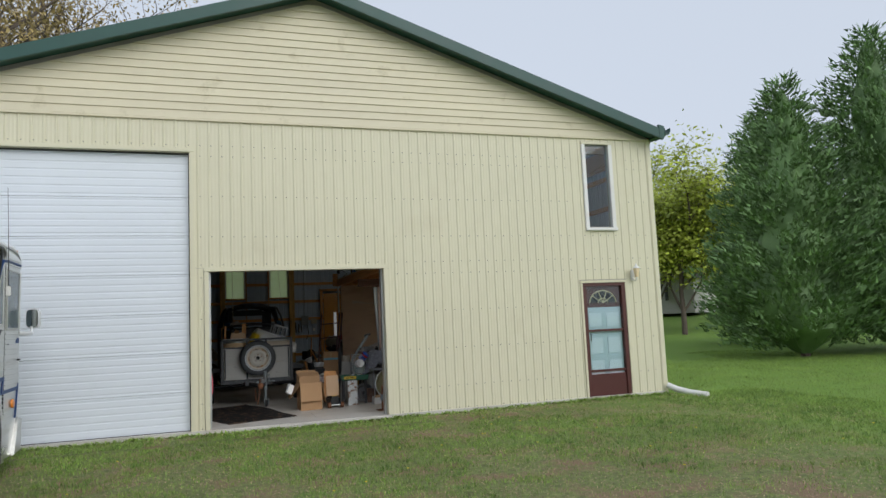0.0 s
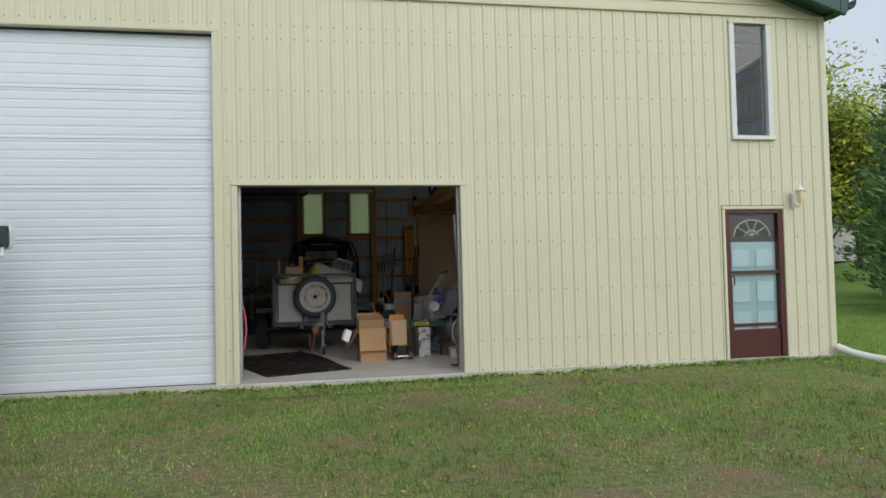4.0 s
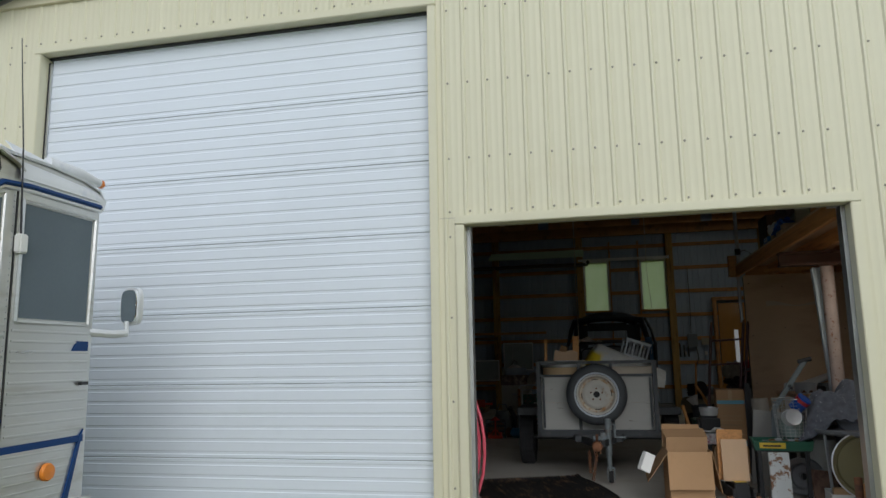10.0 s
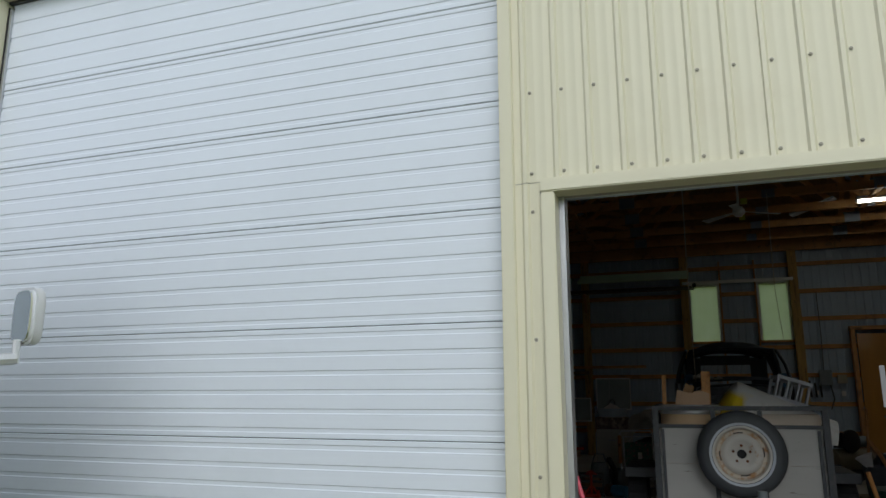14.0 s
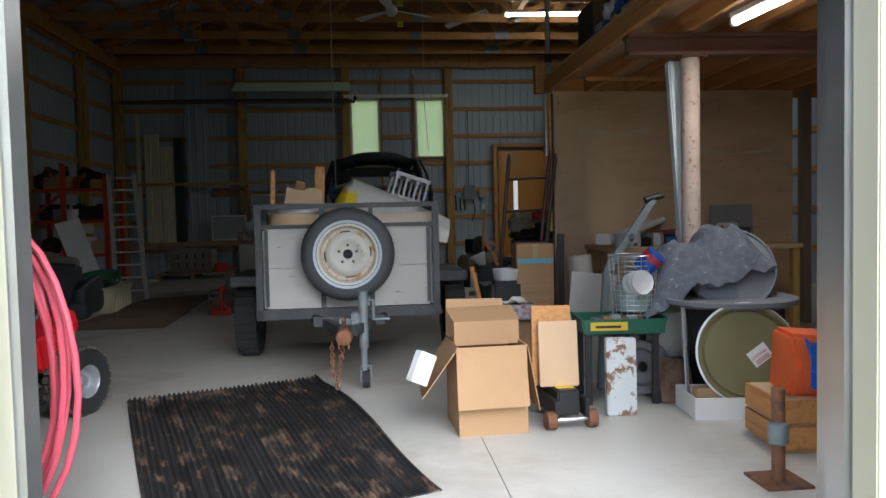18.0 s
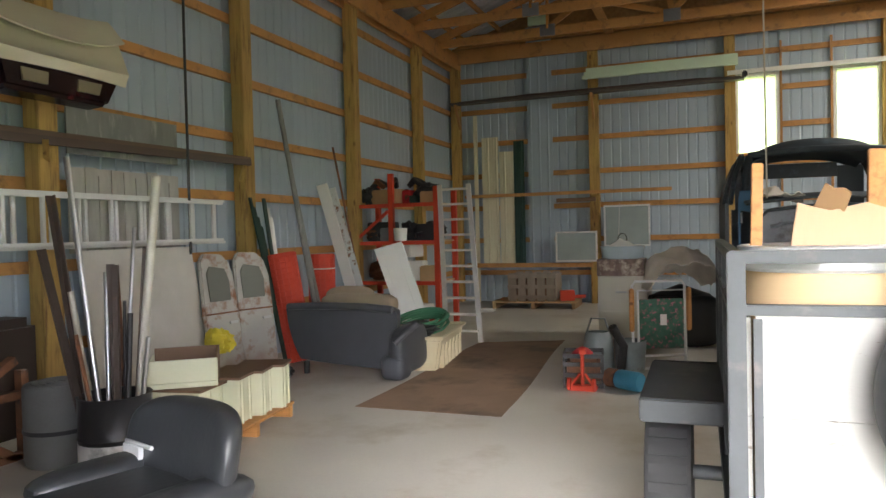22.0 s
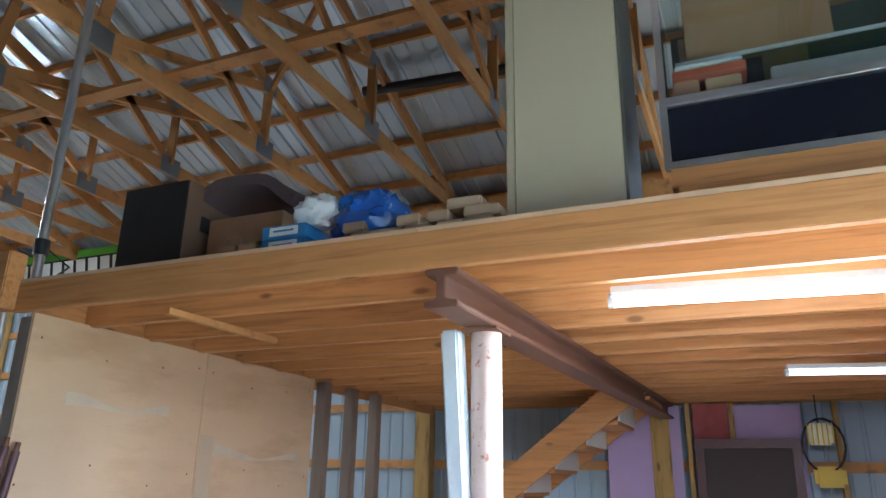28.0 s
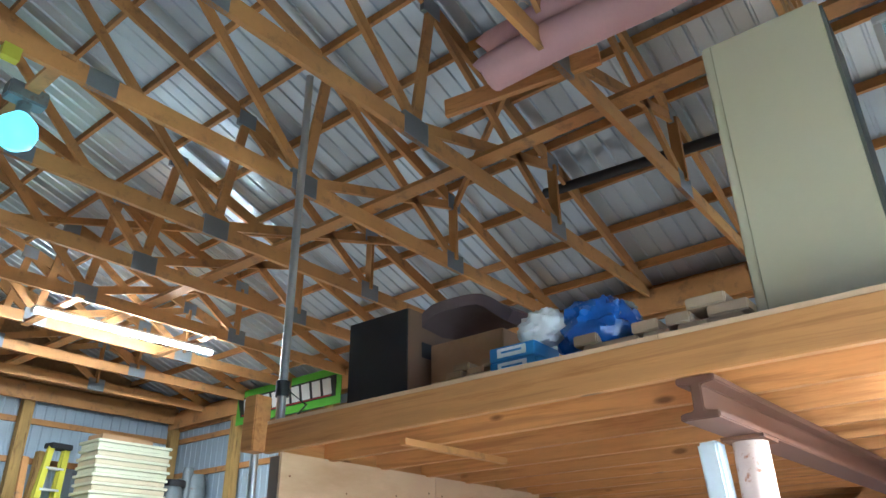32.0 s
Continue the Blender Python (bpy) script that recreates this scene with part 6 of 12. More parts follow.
solo("joist_blocking", B(2.70, 7.50, 16.505, 16.54, 2.28, 2.47), FIR_X, "timber blocking between the joists over the partition", "blocking", kind="structure")
sg = thing("sign_board", Matrix.Translation((7.43, 23.65, 4.20)), "green and black advertising sign with white block shapes", "sign")
part("green_board", B(-0.015, 0.0, -2.5, 0.0, 0.0, 0.56), mat("sign_green", (0.13, 0.42, 0.03), 0.5), sg)
part("black_band", MB().add([(-0.02, -0.12, 0.12), (-0.02, -0.02, 0.44), (-0.02, -2.4, 0.44), (-0.02, -2.4, 0.12)] + [(-0.016, -0.12, 0.12), (-0.016, -0.02, 0.44), (-0.016, -2.4, 0.44), (-0.016, -2.4, 0.12)], [(0, 1, 2, 3), (7, 6, 5, 4), (0, 4, 5, 1), (1, 5, 6, 2), (2, 6, 7, 3), (3, 7, 4, 0)]), BLACK, sg)
for i in range(9):
    y = -0.22 - 0.24 * i
    part("white_shape", MB().add([(-0.024, y, 0.16), (-0.024, y + 0.05, 0.41), (-0.024, y - 0.13, 0.41), (-0.024, y - 0.18, 0.16)] + [(-0.021, y, 0.16), (-0.021, y + 0.05, 0.41), (-0.021, y - 0.13, 0.41), (-0.021, y - 0.18, 0.16)], [(0, 1, 2, 3), (7, 6, 5, 4), (0, 4, 5, 1), (1, 5, 6, 2), (2, 6, 7, 3), (3, 7, 4, 0)]), WHITE, sg)
part("red_line", B(-0.024, -0.021, -2.3, -0.16, 0.135, 0.15), REDPL, sg)
solo("black_pipe", MB().tube([(5.75, 16.55, 5.27), (5.75, 13.95, 5.12)], 0.05, 10), BLACK, "long black plastic pipe stored on the truss webs", "pipe")

# ---- trailer ----
CHIP = mat("chipped_white_board", (0.45, 0.44, 0.41), 0.6, var=0.08, scale=2, second=(0.20, 0.17, 0.14), mix=0.20, mix_scale=9.0, edge=(0.52, 0.56), stretch=(0.7, 1, 4.0), bump=0.25)
FRAMEP = mat("worn_black_frame", (0.045, 0.05, 0.055), 0.5, var=0.3, scale=6, second=(0.10, 0.09, 0.085), mix=0.2, mix_scale=8, bump=0.15)
GREYP = mat("grey_paint_steel", (0.20, 0.23, 0.24), 0.45, 0.2, var=0.2, scale=8, second=(0.14, 0.07, 0.04), mix=0.15, mix_scale=6)
tr = thing("utility_trailer", pose(0.705, 14.98, 0, 0, 0, 0.6), "homemade utility trailer with chipped white boards and a spare wheel", "trailer")
HW, TL = 0.652, 1.90


def tpart(name, mb, material, label="", bevel=0.0, parent=None, **kw):
    return part(name, mb, material, parent or tr, label, bevel, **kw)


tpart("front_board", B(-HW + 0.05, HW - 0.05, 0.0, 0.02, 0.50, 0.80), CHIP, "chipped white front board")
tpart("front_board", B(-HW + 0.05, HW - 0.05, 0.0, 0.02, 0.803, 1.09), CHIP, "chipped white front board")
for s in (-1, 1):
    tpart("side_board", B(min(s * (HW - 0.04), s * (HW - 0.02)), max(s * (HW - 0.04), s * (HW - 0.02)), 0.03, TL, 0.50, 1.08), CHIP)
    tpart("corner_upright", B(s * HW - 0.025, s * HW + 0.025, -0.03, 0.02, 0.42, 1.27), FRAMEP, bevel=0.004)
    tpart("corner_upright", B(s * (HW - 0.055) - 0.012, s * (HW - 0.055) + 0.012, -0.02, -0.001, 0.52, 1.08), FRAMEP)
    tpart("side_rail", B(s * HW - 0.02, s * HW + 0.02, 0.021, TL, 1.235, 1.272), FRAMEP, bevel=0.004)
    tpart("side_rail", B(s * HW - 0.02, s * HW + 0.02, 0.021, TL, 1.085, 1.115), FRAMEP, bevel=0.004)
    tpart("frame_side", B(s * HW - 0.03, s * HW + 0.03, 0.021, TL, 0.42, 0.498), FRAMEP, bevel=0.004)
    for y in (0.64, 1.27, TL - 0.02):
        tpart("side_upright", B(s * HW - 0.02, s * HW + 0.02, y - 0.02, y + 0.02, 0.50, 1.234), FRAMEP)
    tpart("tongue_bar", MB().beam((s * 0.27, 0.02, 0.42), (s * 0.04, -0.66, 0.42), 0.045, 0.065), FRAMEP)
    w = tpart("wheel", MB().at(Matrix.Translation((s * 0.875, 0.93, 0.325)) @ Euler((0, radians(90), 0)).to_matrix().to_4x4()).lathe(
        [(0.20, -0.075), (0.28, -0.09), (0.315, -0.085), (0.325, -0.06), (0.325, 0.06), (0.315, 0.085), (0.28, 0.09), (0.20, 0.075), (0.18, 0.0)], 36), RUBBER)
    tread = MB()
    for k in range(30):
        a = 2 * math.pi * k / 30
        tread.at(Matrix.Translation((s * 0.875, 0.93, 0.325)) @ Euler((a, 0, 0)).to_matrix().to_4x4()).box(-0.07, 0.07, -0.018, 0.018, 0.318, 0.332)
    tpart("tread", tread, RUBBER, parent=w)
    tpart("rim", MB().at(Matrix.Translation((s * 0.875, 0.93, 0.325)) @ Euler((0, radians(90 * s), 0)).to_matrix().to_4x4()).lathe([(0.20, 0.07), (0.18, 0.075), (0.17, 0.03), (0.08, 0.04), (0.0, 0.05)], 24), WHEELW, parent=w)
    tpart("fender", MB().at(Matrix.Translation((s * 0.82, 0, 0))).slab([(-0.15, 0.69), (0.15, 0.685), (0.15, 0.70), (-0.15, 0.71)], 0.56, 1.34).box(-0.15, 0.15, 0.545, 0.56, 0.62, 0.71).box(-0.15, 0.15, 1.34, 1.355, 0.58, 0.71), FRAMEP, bevel=0.01)
tpart("top_rail", B(-HW - 0.02, HW + 0.02, -0.025, 0.015, 1.235, 1.272), FRAMEP, bevel=0.004)
tpart("mid_rail", B(-HW + 0.02, HW - 0.02, -0.02, 0.02, 1.09, 1.12), FRAMEP, bevel=0.004)
for x in (-0.19, 0.17):
    tpart("front_upright", B(x - 0.018, x + 0.018, -0.022, -0.001, 0.50, 1.234), FRAMEP)
tpart("frame_front", B(-HW - 0.03, HW + 0.03, -0.03, 0.02, 0.42, 0.497), FRAMEP, "worn black front bar", bevel=0.005)
tpart("bed_floor", B(-HW + 0.04, HW - 0.04, 0.03, TL, 0.46, 0.49), FRAMEP)
tpart("axle", MB().tube([(-0.87, 0.93, 0.325), (0.87, 0.93, 0.325)], 0.03, 10), FRAMEP)
tpart("gusset", B(-0.25, 0.25, -0.30, -0.28, 0.40, 0.47), FRAMEP)
tpart("coupler", MB().at(Matrix.Translation((-0.02, -0.80, 0.42)) @ Euler((radians(90), 0, 0)).to_matrix().to_4x4()).lathe([(0.0, -0.14), (0.03, -0.14), (0.034, 0.02), (0.05, 0.06), (0.055, 0.10), (0.045, 0.14), (0.02, 0.155), (0.0, 0.155)], 16), RUST, "rusty ball coupler")
tpart("coupler_latch", MB().tube([(-0.02, -0.76, 0.46), (-0.02, -0.80, 0.52), (-0.02, -0.90, 0.53)], 0.014, 8).box(-0.055, -0.045, -0.94, -0.78, 0.35, 0.44).box(0.005, 0.015, -0.94, -0.78, 0.35, 0.44), RUST, "rusty coupler latch")
tpart("jack_bracket", MB().box(0.02, 0.075, -0.56, -0.44, 0.40, 0.52).box(-0.06, 0.02, -0.52, -0.48, 0.44, 0.48), GREYP, "grey jack bracket", bevel=0.006)
jk = tpart("jack", MB().tube([(0.10, -0.50, 0.28), (0.10, -0.50, 0.66)], 0.034, 12).tube([(0.10, -0.50, 0.12), (0.10, -0.50, 0.30)], 0.024, 12), GREYP, "grey tongue jack")
tpart("jack_crank", MB().tube([(0.13, -0.50, 0.60), (0.17, -0.50, 0.60), (0.17, -0.50, 0.47), (0.28, -0.50, 0.47)], 0.012, 8), GREYP, parent=jk)
tpart("jack_wheel", MB().at(Matrix.Translation((0.11, -0.50, 0.065)) @ Euler((0, radians(90), 0)).to_matrix().to_4x4()).lathe([(0.0, -0.025), (0.06, -0.025), (0.065, 0), (0.06, 0.025), (0.0, 0.025)], 18), RUBBER, parent=jk)
tpart("jack_fork", MB().box(0.07, 0.078, -0.53, -0.47, 0.04, 0.16).box(0.142, 0.150, -0.53, -0.47, 0.04, 0.16).box(0.07, 0.15, -0.53, -0.47, 0.15, 0.165), GREYP, parent=jk)
ch = MB()
for k in range(14):
    a = k / 13
    ch.tube([(-0.02 + 0.012 * math.cos(q) * (k % 2) - 0.05 * a, -0.85 + 0.012 * math.cos(q) * ((k + 1) % 2), 0.40 - 0.30 * a + 0.02 * math.sin(q)) for q in [2 * math.pi * j / 8 for j in range(9)]], 0.005, 5)
for k in range(10):
    ch.tube([(-0.10 + 0.012 * math.cos(q) * (k % 2), -0.80 + 0.012 * math.cos(q) * ((k + 1) % 2), 0.36 - 0.022 * k + 0.016 * math.sin(q)) for q in [2 * math.pi * j / 8 for j in range(9)]], 0.005, 5)
tagged(tpart("safety_chain", ch, RUST, "rusty safety chains"), "rusty safety chains", kind="stuff")

sp = tpart("spare_wheel", MB().at(Matrix.Translation((0.0, -0.14, 0.90)) @ Euler((radians(90), 0, 0)).to_matrix().to_4x4()).lathe(
    [(0.215, -0.07), (0.27, -0.085), (0.315, -0.07), (0.335, -0.045), (0.338, 0.0), (0.335, 0.045), (0.315, 0.072), (0.28, 0.085), (0.235, 0.082), (0.222, 0.07), (0.21, 0.06)], 56), mat("dusty_tyre", (0.05, 0.055, 0.06), 0.6, var=0.3, scale=5, bump=0.15), "black spare tyre")
MS = Matrix.Translation((0.0, -0.14, 0.90)) @ Euler((radians(90), 0, 0)).to_matrix().to_4x4()
tpart("white_wall", MB().at(MS).lathe([(0.226, 0.0795), (0.245, 0.0855), (0.2455, 0.0865), (0.226, 0.081)], 56), mat("chalky_ring", (0.46, 0.50, 0.55), 0.5), parent=sp)
RIMW = mat("rusty_white_rim", (0.54, 0.52, 0.47), 0.5, var=0.08, second=(0.40, 0.24, 0.11), mix=0.10, mix_scale=8, edge=(0.47, 0.56))
RIMR = mat("rust_ring", (0.52, 0.46, 0.37), 0.6, var=0.12, second=(0.38, 0.20, 0.08), mix=0.36, mix_scale=11, edge=(0.44, 0.56))
tpart("rim_lip", MB().at(MS).lathe([(0.222, 0.068), (0.222, 0.076), (0.205, 0.074), (0.198, 0.052)], 48), RIMW, "chalky white rim lip", parent=sp)
tpart("rim_valley", MB().at(MS).lathe([(0.198, 0.052), (0.185, 0.030), (0.165, 0.028), (0.157, 0.034)], 48), RIMR, "rusty ring of the rim", parent=sp)
tpart("rim", MB().at(MS).lathe([(0.157, 0.034), (0.145, 0.045), (0.125, 0.055), (0.10, 0.05), (0.085, 0.035), (0.045, 0.03), (0.035, 0.03)], 48), RIMW, "white steel rim with rust", parent=sp)
tpart("centre_hole", MB().at(MS).lathe([(0.037, 0.031), (0.035, 0.0), (0.0, 0.0)], 20), DARK, parent=sp)
for k in range(5):
    a = 2 * math.pi * k / 5 + 0.3
    tpart("lug_nut", MB().at(MS @ Matrix.Translation((0.066 * math.cos(a), 0.066 * math.sin(a), 0.032))).lathe([(0.011, 0), (0.011, 0.014), (0, 0.016)], 6), RUST, parent=sp)
for k in range(4):
    a = 2 * math.pi * k / 4 + 0.1
    slot = MB().at(MS)
    pts_ = [(0.162 + dr, a + da) for dr, da in ((-0.008, -0.22), (0.008, -0.22), (0.009, 0.0), (0.008, 0.22), (-0.008, 0.22), (-0.007, 0.0))]
    slot.add([(r * math.cos(t), r * math.sin(t), 0.031) for r, t in pts_] + [(r * math.cos(t), r * math.sin(t), 0.027) for r, t in pts_], [(0, 1, 2, 3, 4, 5), (11, 10, 9, 8, 7, 6)])
    tpart("slot", slot, DARK, parent=sp)

TRM = pose(0.705, 14.98, 0, 0, 0, 0.6)


def in_trailer(x, y, z, rx=0, ry=0, rz=0):
    return TRM @ pose(x, y, z, rx, ry, rz)


dr = thing("fibre_drum", in_trailer(-0.37, 0.34, 0.49), "tan fibre drum with a galvanised rim, in the trailer", "drum")
part("drum_wall", MB().lathe([(0.0, 0.0), (0.25, 0.0), (0.25, 0.74), (0.24, 0.74), (0.24, 0.6), (0.0, 0.6)], 36), mat("tan_fibre", (0.60, 0.42, 0.24), 0.7, var=0.05), dr)
part("rim_band", MB().lathe([(0.252, 0.71), (0.262, 0.72), (0.262, 0.745), (0.258, 0.765), (0.263, 0.785), (0.25, 0.79), (0.243, 0.785), (0.243, 0.71)], 36), ALU, dr, "galvanised rim")
for x, y, h, w_ in ((-0.585, 0.28, 0.49, 0.034), (-0.23, 0.33, 0.52, 0.075)):
    solo("wood_offcut", B(-w_ / 2, w_ / 2, -0.012, 0.012, 0, h), FIR, "upright wood offcut standing in the drum", "offcut", "offcuts in the drum", bevel=0.003, m=in_trailer(x, y, 1.05, -3, 2, 6))
for x, y, z, w_, h, rz, rx, ry in ((-0.36, 0.20, 1.10, 0.31, 0.32, 4, -14, 5), (-0.38, 0.30, 1.36, 0.09, 0.11, -20, 18, 24), (-0.33, 0.42, 1.12, 0.20, 0.20, 30, -8, -6)):
    scrap = [(-w_ / 2, 0), (w_ / 2, 0), (w_ / 2 * 0.94, h * 0.93), (w_ * 0.22, h), (-w_ * 0.1, h * 0.9), (-w_ / 2 * 0.8, h * 0.96)]
    solo("carton_scrap", MB().slab(scrap, -0.006, 0.006), PLY if w_ > 0.3 else CARDB, "torn flat piece of brown board in the drum", "board", "board scraps", bevel=0.002, m=in_trailer(x, y, z, rx, ry, rz))
# white fender with yellow paint
FEND = mat("white_yellow_fender", (0.66, 0.66, 0.63), 0.35, var=0.05, scale=2, second=(0.50, 0.47, 0.40), mix=0.12, mix_scale=4)
paint_zone(FEND, 0, 0.20, 0.15, (0.74, 0.55, 0.02), 1.0, 0.16, 6.0)
paint_zone(FEND, 2, 0.25, 0.30, (0.66, 0.66, 0.63), 1.0, 0.10, 6.0)


def fender_pt(u, v):
    # a long tapering shell, rounded at its thick end
    x = -0.09 + 0.93 * u
    wd = 0.27 * (1 - 0.55 * u) * min(1, (u + 0.015) / 0.09) ** 0.5
    a = math.pi * (v * 1.15 - 0.075)
    return (x, wd * math.cos(a), (0.36 - 0.20 * u) * max(-0.2, math.sin(a)) * min(1, (u + 0.02) / 0.14) ** 0.5)


fe = thing("car_fender", in_trailer(-0.04, 0.42, 1.15, 0, 12, 4), "white car fender with yellow overspray lying on the load", "car part")
part("shell", MB().grid(fender_pt, 26, 16), FEND, fe, thick=0.006)
part("dark_hole", MB().at(Matrix.Translation((0.02, -0.10, 0.20)) @ Euler((radians(60), 0, radians(-30))).to_matrix().to_4x4()).lathe([(0.016, 0.03), (0.018, 0.05), (0.0, 0.05)], 14), DARK, fe)
solo("tub", MB().slab([(-0.30, 0.0), (0.28, 0.0), (0.33, 0.22), (-0.33, 0.22)], -0.16, 0.16), mat("off_white_tub", (0.62, 0.52, 0.40), 0.5, var=0.1), "off-white plastic tub under the fender", "tub", bevel=0.02, m=in_trailer(0.33, 0.30, 0.98))
gc = thing("metal_crate", in_trailer(0.33, 0.64, 1.33, 0, 17, 14) @ Matrix.Diagonal((0.8, 0.8, 0.8, 1)), "grey slotted metal drawer frame in the trailer", "crate")
TRAYG = mat("grey_tray_metal", (0.50, 0.53, 0.57), 0.42, 0.3, var=0.08)
for x in (0.0, 0.115, 0.23, 0.345):
    part("divider", MB().box(x - 0.012, x + 0.012, -0.12, -0.075, 0, 0.27).box(x - 0.012, x + 0.012, 0.075, 0.12, 0, 0.27).box(x - 0.012, x + 0.012, -0.075, 0.075, 0.225, 0.27).box(x - 0.012, x + 0.012, -0.075, 0.075, 0, 0.045), TRAYG, gc, bevel=0.004)
for z in (0.0, 0.235):
    for y in (-0.128, 0.121):
        part("crate_rail", B(-0.02, 0.365, y, y + 0.007, z, z + 0.04), TRAYG, gc)
part("crate_floor", B(0.0, 0.345, -0.118, 0.118, -0.006, -0.001), TRAYG, gc)
for x, y, w_, d_, h, m_, lb in ((0.0, 1.0, 0.5, 0.5, 0.35, CARDB, "brown carton in the trailer"), (-0.3, 1.4, 0.4, 0.4, 0.3, BLACK, "black plastic case in the trailer"), (0.3, 1.55, 0.4, 0.5, 0.42, WHITE, "white cupboard panel in the trailer"), (0.45, 0.25, 0.12, 0.1, 0.62, OFFC, "weathered timber block in the trailer")):
    solo("trailer_load", B(-w_ / 2, w_ / 2, -d_ / 2, d_ / 2, 0, h), m_, lb, "load", bevel=0.008, m=in_trailer(x, y, 0.49, 0, 0, 7 * x * 20))

# ---- old truck cab ----
TRUCK = mat("dull_blue_black", (0.022, 0.032, 0.042), 0.5, var=0.25, scale=3, second=(0.07, 0.10, 0.13), mix=0.2, mix_scale=4)
BLUEP = mat("lit_truck_blue", (0.06, 0.15, 0.26), 0.45, var=0.2, scale=5)
FWALL = mat("grey_firewall", (0.20, 0.22, 0.25), 0.5, var=0.25, scale=5, second=(0.10, 0.10, 0.11), mix=0.3, mix_scale=6)
tk = thing("old_truck", pose(0.97, 20.55, 0, 0, 0, 2), "stripped dark blue antique pickup cab without its bonnet", "truck")


def cab_half(y, z):
    """Half width of the cab at a height; fullest at the belt line."""
    roof = max(0.0, (z - 1.55) / 0.62)
    return 0.80 - 0.12 * ((1.25 - z) / 0.9) ** 2 * (z < 1.25) - 0.22 * roof ** 1.6 - 0.10 * max(0.0, -y / 0.5) ** 1.5


def cab_roof(u, v):
    s, y = 2 * u - 1, -0.02 + 1.25 * v
    edge = abs(s) ** 2.6
    fore = max(0.0, 1 - v / 0.16) ** 2 + max(0.0, (v - 0.75) / 0.25) ** 2
    z = 2.18 - 0.16 * edge - 0.10 * fore * (1 - 0.4 * edge)
    return (0.62 * s * (1 - 0.05 * fore), y - 0.06 * (1 - s * s) * (v < 0.5), z)


part("cab_roof", MB().grid(cab_roof, 26, 20), TRUCK, tk, thick=0.028)
for s in (-1, 1):
    part("screen_pillar", MB().tube([(s * 0.60, 0.0, 2.02), (s * 0.635, -0.05, 1.86), (s * 0.66, -0.12, 1.62), (s * 0.67, -0.20, 1.50)], 0.038, 10), TRUCK, tk)
    part("quarter_panel", MB().grid(lambda u, v: (s * cab_half(0.4, 0.60 + 1.42 * v), 0.62 + 0.62 * u, 0.60 + 1.42 * v), 8, 18), TRUCK, tk, thick=0.03)
    part("door", MB().grid(lambda u, v: (s * (cab_half(0.0, 0.58 + 0.97 * v) + 0.015), -0.30 + 0.90 * u, 0.58 + 0.97 * v), 10, 14), TRUCK, tk, thick=0.035)
    part("door_frame", MB().tube([(s * cab_half(0, 1.55), -0.24, 1.55), (s * cab_half(0, 1.8), -0.10, 1.82), (s * cab_half(0, 2.0), 0.02, 2.02), (s * cab_half(0, 2.04), 0.30, 2.06), (s * cab_half(0, 2.0), 0.58, 2.02), (s * cab_half(0, 1.55), 0.62, 1.55)], 0.026, 8), TRUCK, tk)
    # Blue light along the door edge is put into this pillar's lighter colour.
    part("hinge_pillar", MB().grid(lambda u, v: (s * (cab_half(-0.3, 0.62 + 1.05 * v) - 0.02 - 0.12 * u), -0.32 - 0.05 * u, 0.62 + 1.05 * v), 4, 12), BLUEP, tk, "door pillar in lighter blue for its lit edge", thick=0.02)
    part("cowl_side", MB().grid(lambda u, v: (s * (0.57 + 0.13 * u), -0.56 + 0.25 * u, 0.62 + 0.86 * v - 0.04 * (1 - u)), 8, 8), TRUCK, tk, thick=0.02)
    part("front_fender", MB().grid(lambda u, v: (s * (0.44 + 0.32 * math.sin(math.pi / 2 * u)), -1.20 + 0.88 * v, 0.36 + 0.44 * math.cos(math.pi / 2 * u) * math.sin(math.pi * (0.10 + 0.72 * v))), 14, 16), TRUCK, tk, thick=0.015)
    part("frame_rail", B(s * 0.38 - 0.04, s * 0.38 + 0.04, -1.65, 1.6, 0.44, 0.56), FRAMEP, tk)
    wh = part("wheel", MB().at(Matrix.Translation((s * 0.62, -0.78, 0.34)) @ Euler((0, radians(90), 0)).to_matrix().to_4x4()).lathe([(0.2, -0.07), (0.31, -0.08), (0.34, -0.05), (0.34, 0.05), (0.31, 0.08), (0.2, 0.07), (0.0, 0.03)], 28), RUBBER, tk)
    part("hinge", MB().tube([(s * 0.70, -0.34, 1.36), (s * 0.70, -0.34, 1.46)], 0.016, 8), STEEL, tk)
part("screen_header", MB().tube([(-0.61, 0.0, 2.03), (-0.35, -0.06, 2.05), (0.0, -0.08, 2.055), (0.35, -0.06, 2.05), (0.61, 0.0, 2.03)], 0.034, 10), TRUCK, tk)
part("screen_sill", MB().tube([(-0.67, -0.19, 1.56), (-0.35, -0.27, 1.60), (0.0, -0.29, 1.61), (0.35, -0.27, 1.60), (0.67, -0.19, 1.56)], 0.026, 8), TRUCK, tk)
part("cowl", MB().grid(lambda u, v: (-0.68 + 1.36 * u, -0.24 - 0.32 * v - 0.05 * math.sin(math.pi * u), 1.57 - 0.05 * v + 0.045 * math.sin(math.pi * u)), 18, 8), TRUCK, tk, thick=0.02)
part("firewall", MB().grid(lambda u, v: (-0.57 + 1.14 * u, -0.57 - 0.02 * math.sin(math.pi * v), 0.62 + 0.90 * v - 0.05 * abs(2 * u - 1) ** 3 * v), 14, 10), FWALL, tk, "scuffed grey firewall", thick=0.02)
